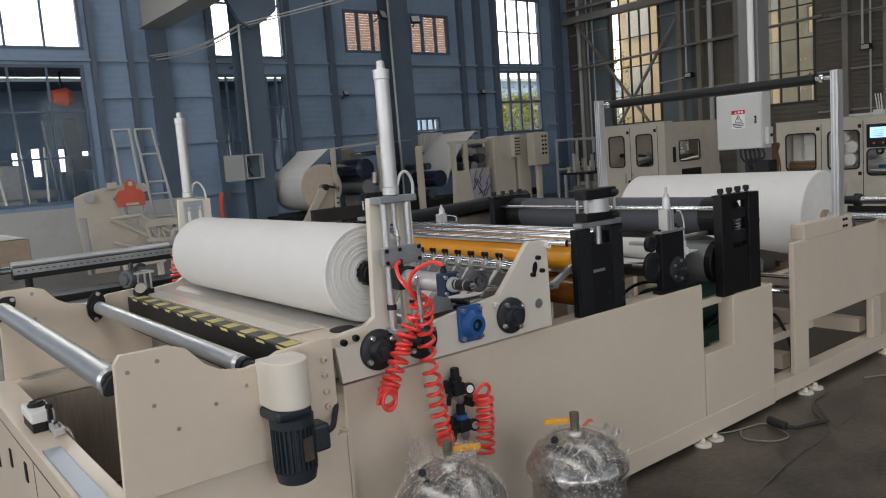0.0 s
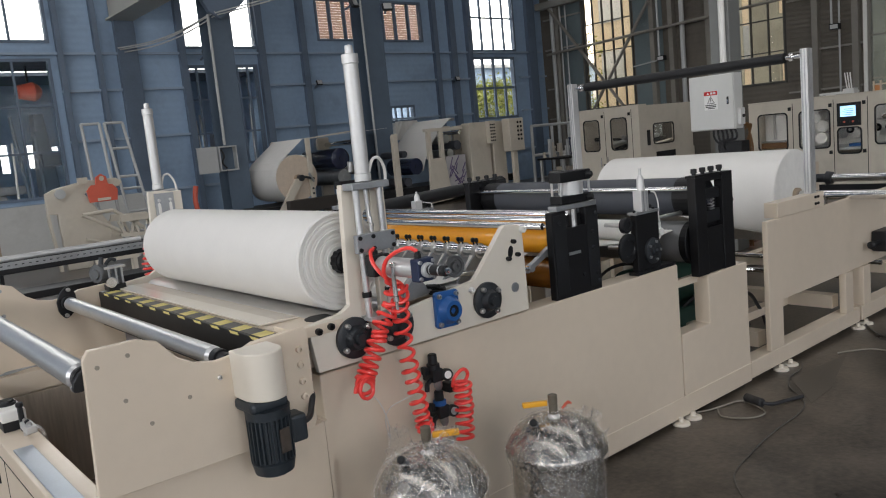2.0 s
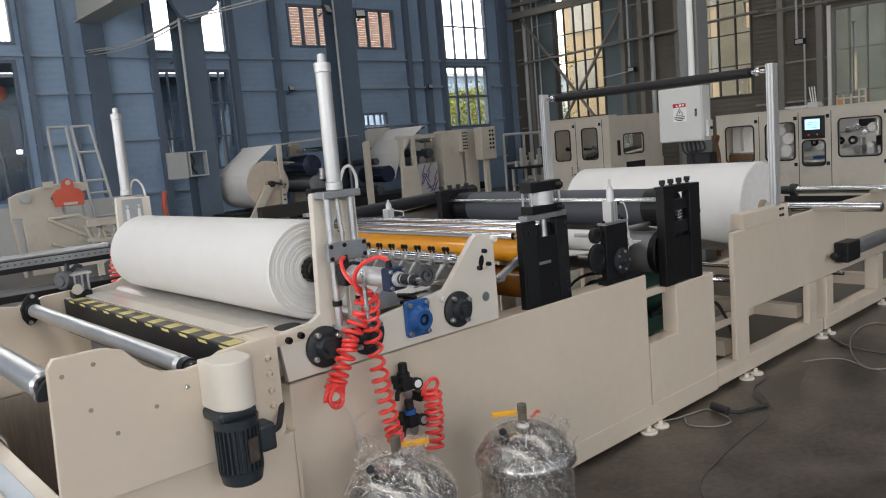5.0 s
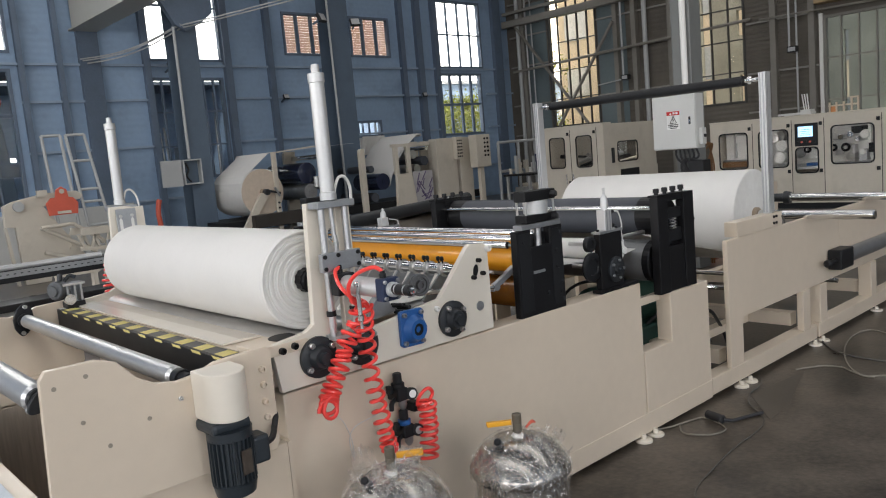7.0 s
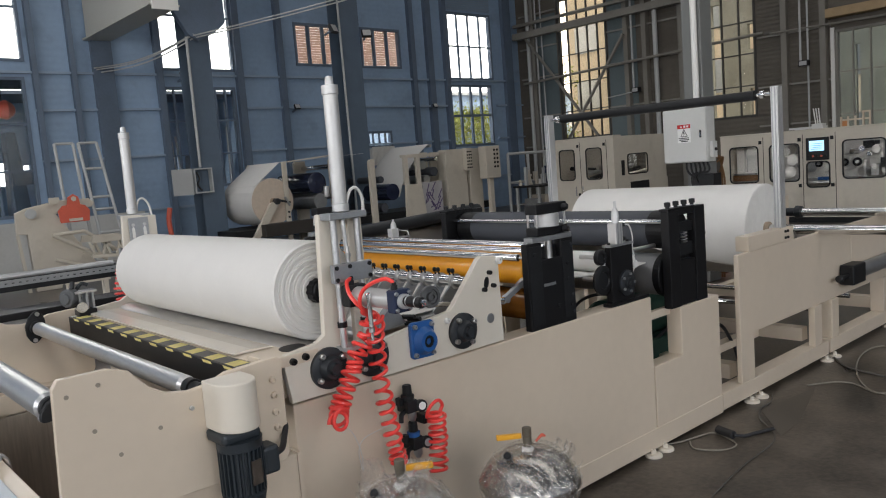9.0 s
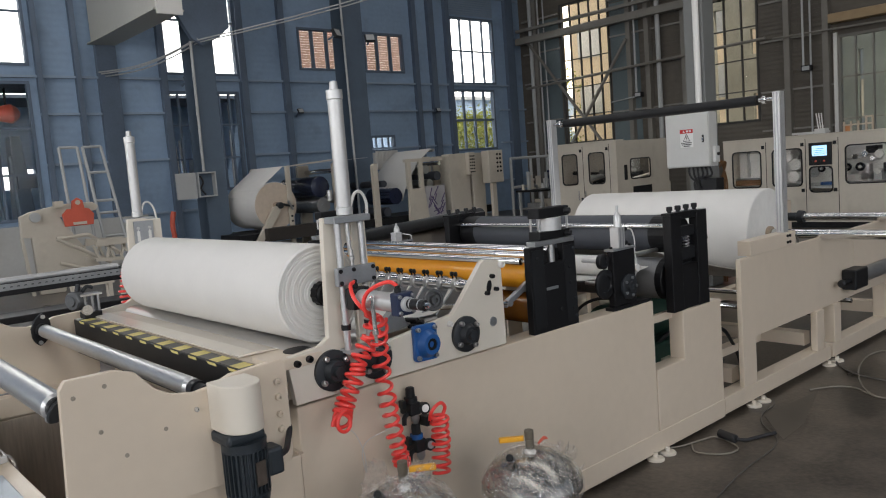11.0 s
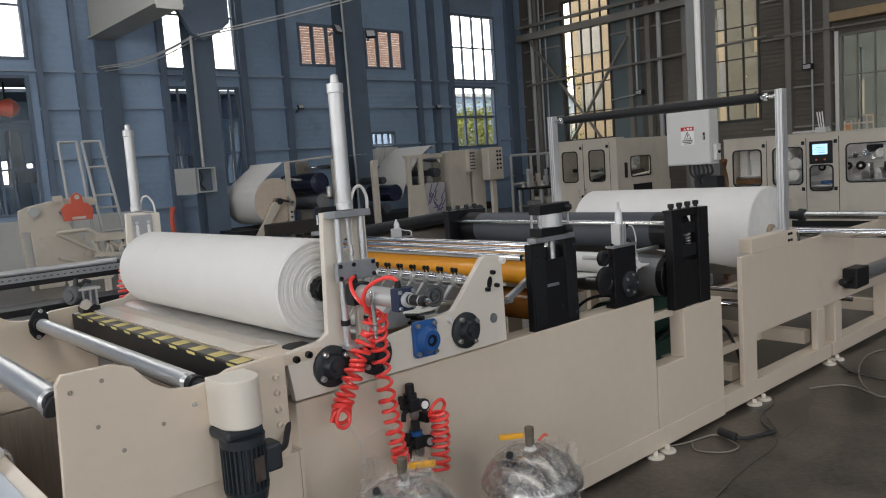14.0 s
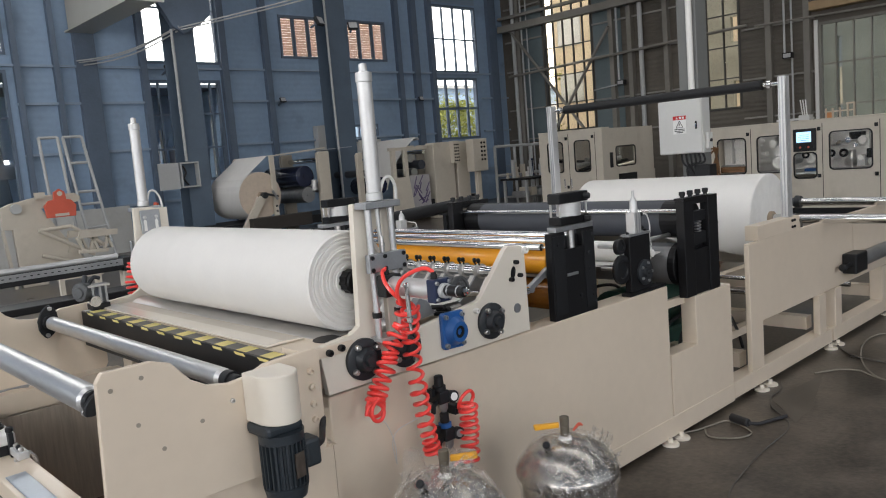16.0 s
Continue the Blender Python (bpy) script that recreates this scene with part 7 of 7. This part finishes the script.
part("tube", rod(B(), (0.2, 3.66, 1.105), (3.6, 4.94, 1.105), 0.072, 24, 0.006), IRON, lt, smooth=True)
for tx, ty in ((0.7, 3.848), (3.1, 4.752)):
    part("trestle_top", box(B(), tx - 0.08, tx + 0.08, ty - 0.25, ty + 0.25, 0.98, 1.035), BLACKPAINT, lt)
    for dy in (-0.2, 0.2):
        part("trestle_leg", box(B(), tx - 0.03, tx + 0.03, ty + dy - 0.03, ty + dy + 0.03, 0, 0.98), BLACKPAINT, lt)
cb = thing("cardboard_box", "open brown cardboard box with white film on it", "box", (-1.45, 11.5, 0))
for tx0 in (-2.3, -1.32):
    part("table_leg", box(B(), tx0, tx0 + 0.05, 11.3, 11.7, 0, 0.5), BLACKPAINT, cb)
part("pallet", box(B(), -2.4, -1.2, 11.2, 11.8, 0.5, 0.56), CARD, cb)
part("carton", box(B(), -2.2, -1.24, 11.3, 11.7, 0.56, 0.90), CARD, cb, bevel=0.01)
part("film", slab(B(), [(-2.2, 0.905), (-2.1, 0.99), (-1.8, 0.96), (-1.6, 1.0), (-1.4, 0.95), (-1.25, 0.905)], "y", 11.28, 11.72), WHITE, cb, "crumpled white film", bevel=0.02)
solo("low_wall", box(B(), -6, 3.8, 17.2, 17.34, 0, 1.15), PLASTER, "pale plastered dwarf wall under the windows", "wall", kind="structure")
hg = thing("red_chain_hoist", "haze-paled red chain hoist hanging behind the window bars", "hoist", (0.9, 19.5, 3.5))
part("body", lathe(B(), (1.1, 19.5, 3.95), (1.7, 19.5, 3.95), [(0, 0.08), (0.05, 0.17), (0.4, 0.25), (0.55, 0.15), (0.6, 0.06)], 16), REDPAINT, hg, smooth=True)
part("chain", rod(B(), (1.4, 19.5, 4.1), (1.4, 19.5, 4.6), 0.03, 6), BLACKPAINT, hg)

# ---- bracing, pipes and blinds on the walls ----
for a, b in (((18.3, 16.95, 6.2), (18.3, 13.8, 2.3)), ((18.3, 12.6, 5.5), (18.3, 15.05, 2.3))):
    part("brace", rod(B(), a, b, 0.055, 8), FRAMEGREY, wall_e)
part("crane_tie", rod(B(), (18.2, 16.95, 4.42), (18.2, 7.9, 4.7), 0.045, 8), FRAMEGREY, wall_e)
for y, r in ((16.75, 0.07), (16.35, 0.03), (16.1, 0.025), (11.44, 0.075), (6.72, 0.025)):
    part("pipe", rod(B(), (18.35, y, 0), (18.35, y, H), r, 10), GREYPAINT, wall_e, smooth=True)
for y, z in ((12.18, 3.64), (6.80, 3.70)):
    lamp_box = part("lamp_box", box(B(), 18.2, 18.36, y - 0.13, y + 0.13, z - 0.08, z + 0.08), BLACKPAINT, wall_e, "black wall lamp housing", bevel=0.01)
    part("lamp_glass", box(B(), 18.193, 18.199, y - 0.10, y + 0.10, z - 0.055, z + 0.055), GREYPAINT, lamp_box)
    part("conduit", rod(B(), (18.3, y + 0.1, z), (18.3, y + 0.1, H), 0.03, 8), GREYPAINT, wall_e)
part("conduit", rod(B(), (18.33, 12.28, 3.60), (18.33, 13.3, 3.52), 0.022, 8), GREYPAINT, wall_e)
part("crane_beam", box(B(), 18.1, 18.4, 6.5, 17.3, 6.05, 6.28), FRAMEGREY, wall_e)
part("crane_rail", box(B(), 18.15, 18.3, 6.5, 17.3, 6.5, 6.6), FRAMEGREY, wall_e)
for y0, y1 in ((6.45, 8.2),):
    for k in range(40):
        z = 2.3 + k * 0.12
        part("wall_rib", box(B(), X1 - 0.03, X1 - 0.004, y0, y1, z, z + 0.06), WALLSHEET_E, wall_e)
for x0, x1 in ((8.88, 10.38), (11.29, 12.84)):
    bl = thing("window_blind", "orange-brown slatted blind behind the window bars", "blind", ((x0 + x1) / 2, Y1 + 0.15, 4.97), "window blinds")
    for k in range(16):
        z = 4.99 + k * 0.075
        part("slat", slab(B(), [(Y1 + 0.14, z), (Y1 + 0.165, z + 0.074), (Y1 + 0.169, z + 0.072), (Y1 + 0.144, z - 0.002)], "x", x0, x1), BLIND, bl)

for y0, y1, wm in ((10.06, 11.78, WALLSHEET_E), (12.68, 13.38, TEAL)):
    for k in range(30):
        z = 4.8 + k * 0.07
        part("wall_rib", box(B(), X1 - 0.035, X1 - 0.021, y0, y1, z, z + 0.035), wm, wall_e)
sh = thing("roller_shutter", "tan roller shutter box above the gate", "shutter", (X1 - 0.2, 4.4, 4.9))
part("housing", box(B(), X1 - 0.4, X1 - 0.02, 2.4, 6.2, 4.78, 5.02), mat("tan_shutter_paint", (0.34, 0.24, 0.13), 0.55, vary=0.15, scale=2.0, grime=0.3), sh, bevel=0.02)
part("lintel_tube", rod(B(), (X1 - 0.25, 2.4, 4.58), (X1 - 0.25, 7.75, 4.66), 0.03, 8), FRAMEGREY, wall_e)

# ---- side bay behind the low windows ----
solo("annex_wall", wall_cells(B(), "y", 24.0, 0.2, -9.0, 9.0, 0, 4.6, [(-3.2, -2.6, 1.6, 2.6), (-0.4, 0.0, 1.7, 2.5), (0.80, 1.06, 2.05, 2.75), (1.34, 1.58, 2.0, 2.85), (2.05, 2.36, 2.1, 2.8), (2.8, 3.0, 2.2, 2.7), (7.02, 7.08, 2.5, 2.9), (7.7, 7.78, 2.2, 3.0)]), WALLSHEET, "haze-tinted wall of the side bay", "wall", kind="structure")
# unseen roof; its gap is added to let sun onto the stored machines
solo("annex_ceiling", box(box(B(), -9.0, 9.0, 17.7, 20.6, 4.6, 4.7), -9.0, 9.0, 21.6, 24.2, 4.6, 4.7), ROOF, "unseen sheet roof of the side bay, slotted to admit sun", "ceiling", kind="structure")
solo("annex_wall_west", box(B(), -9.2, -9.0, 17.7, 24.2, 0, 4.6), WALLSHEET, "haze-tinted wall of the side bay", "wall", kind="structure")
solo("annex_wall_east", box(B(), 9.0, 9.2, 17.7, 24.2, 0, 4.6), WALLSHEET, "haze-tinted wall of the side bay", "wall", kind="structure")
for x, y, w, h, m in ((-1.2, 21.5, 0.5, 3.2, COLSTEEL), (1.6, 19.6, 0.3, 3.4, COLSTEEL), (0.2, 20.5, 0.9, 2.3, GREYSTEEL), (5.4, 19.2, 0.3, 3.0, GREYPAINT), (6.5, 19.6, 0.35, 2.6, GREYPAINT)):
    rackm = thing("stored_machine", "dusty machine part standing in the side bay", "machine", (x, y, 0), "stored machines")
    part("body", slab(B(), [(x - w, 0), (x - w * 0.6, h), (x + w * 0.2, h), (x + w, 0)], "y", y, y + 0.5), m, rackm, bevel=0.02)
    part("arm", box(B(), x - w * 0.5, x + w * 1.2, y - 0.1, y, h * 0.6, h * 0.7), m, rackm, bevel=0.02)

rnd = random.Random(21)
for k in range(16):
    x = 5.0 + 0.17 * k
    solo("stored_pipe", rod(B(), (x, 18.6 + 0.25 * rnd.random(), 0.0), (x + rnd.uniform(-0.12, 0.12), 18.95, rnd.uniform(2.6, 4.1)), rnd.uniform(0.02, 0.05), 8), rnd.choice((GREYPAINT, GREYSTEEL, COLSTEEL, WHITE)), "dusty steel pipe leaning in the side bay", "pipe", "stored pipes", smooth=True)
for k in range(9):
    x = -1.6 + 0.36 * k
    solo("stored_pipe", rod(B(), (x, 18.5 + 0.3 * rnd.random(), 0.0), (x + rnd.uniform(-0.3, 0.3), 19.0, rnd.uniform(1.8, 3.6)), rnd.uniform(0.02, 0.05), 8), rnd.choice((GREYPAINT, GREYSTEEL, COLSTEEL, WHITE)), "dusty steel pipe leaning in the side bay", "pipe", "stored pipes", smooth=True)

# ---- outside ----
HAZE = glow("bright_hazy_sky", (1.0, 0.98, 0.95), 2.2)
solo("sky_backdrop", box(B(), -30, 90, 70, 70.5, -0.06, 60), HAZE, "bright overcast sky", "sky", kind="structure")
solo("sky_backdrop_east", box(B(), 80, 80.5, -40, 69, -0.06, 60), HAZE, "bright overcast sky", "sky", kind="structure")


def building(x0, x1, y0, y1, h, side, cols, rows, face=FACADE):
    b = thing("outside_building", "pale rendered building across the yard", "building", ((x0 + x1) / 2, (y0 + y1) / 2, 0))
    part("wall", box(B(), x0, x1, y0, y1, -0.06, h), face, b)
    part("roof", box(B(), x0 - 0.3, x1 + 0.3, y0 - 0.3, y1 + 0.3, h, h + 0.25), GREYPAINT, b)
    for i in range(cols):
        for j in range(rows):
            z = 1.0 + j * 3.2
            if side == "y":
                u = x0 + (x1 - x0) * (i + 0.5) / cols
                w = part("window", box(B(), u - 0.8, u + 0.8, y0 - 0.05, y0 - 0.001, z, z + 1.6), GREYSTEEL, b)
            else:
                u = y0 + (y1 - y0) * (i + 0.5) / cols
                w = part("window", box(B(), x0 - 0.05, x0 - 0.001, u - 0.8, u + 0.8, z, z + 1.6), GREYSTEEL, b)


solo("yard_wall", wall_cells(B(), "x", 24.0, 0.2, 1.0, 13.2, 0, 7.6, [(5.0, 5.25, 2.3, 4.0), (5.4, 5.65, 2.3, 4.0), (7.4, 7.55, 1.2, 4.6), (10.9, 11.2, 5.0, 5.9), (10.9, 11.15, 2.6, 3.6), (12.25, 12.6, 2.2, 6.8)]), mat("teal_yard_sheet", (0.30, 0.31, 0.28), 0.6, vary=0.3, scale=0.8, grime=0.3), "teal grey sheet wall beyond the gate", "wall", kind="structure")
building(38, 60, 44, 54, 7.2, "y", 7, 2, WALLSHEET)
building(33, 46, -6, 26.4, 13.0, "x", 13, 4)
def foliage(x0, x1, y0, y1, h, clumps, leaves, seed):
    rnd = random.Random(seed)
    bm = B()
    for _ in range(clumps):
        c = Vector((rnd.uniform(x0, x1), rnd.uniform(y0, y1), rnd.uniform(0.0, 1.0) ** 0.7 * h))
        size = rnd.uniform(0.5, 1.1)
        for _ in range(leaves):
            p = c + Vector((rnd.gauss(0, size * 0.45), rnd.gauss(0, size * 0.45), rnd.gauss(0, size * 0.4)))
            if p.z < 0:
                continue
            s1 = rnd.uniform(0.06, 0.13)
            bm.faces.new([bm.verts.new(p + Vector((rnd.uniform(-s1, s1), rnd.uniform(-s1, s1), rnd.uniform(-s1, s1)))) for _ in range(3)])
    return bm


solo("hedge", foliage(24, 36, 29, 32, 4.6, 330, 110, 3), HEDGE, "yellow-green hedge outside the windows", "hedge", kind="stuff")
solo("trees", foliage(28, 31, 23.6, 27, 7.0, 20, 110, 4), HEDGE, "yellow-green trees outside the windows", "trees", kind="stuff")


def motions():
    """Nothing in the hall moves by itself; only the camera is carried."""
    return None


motions()
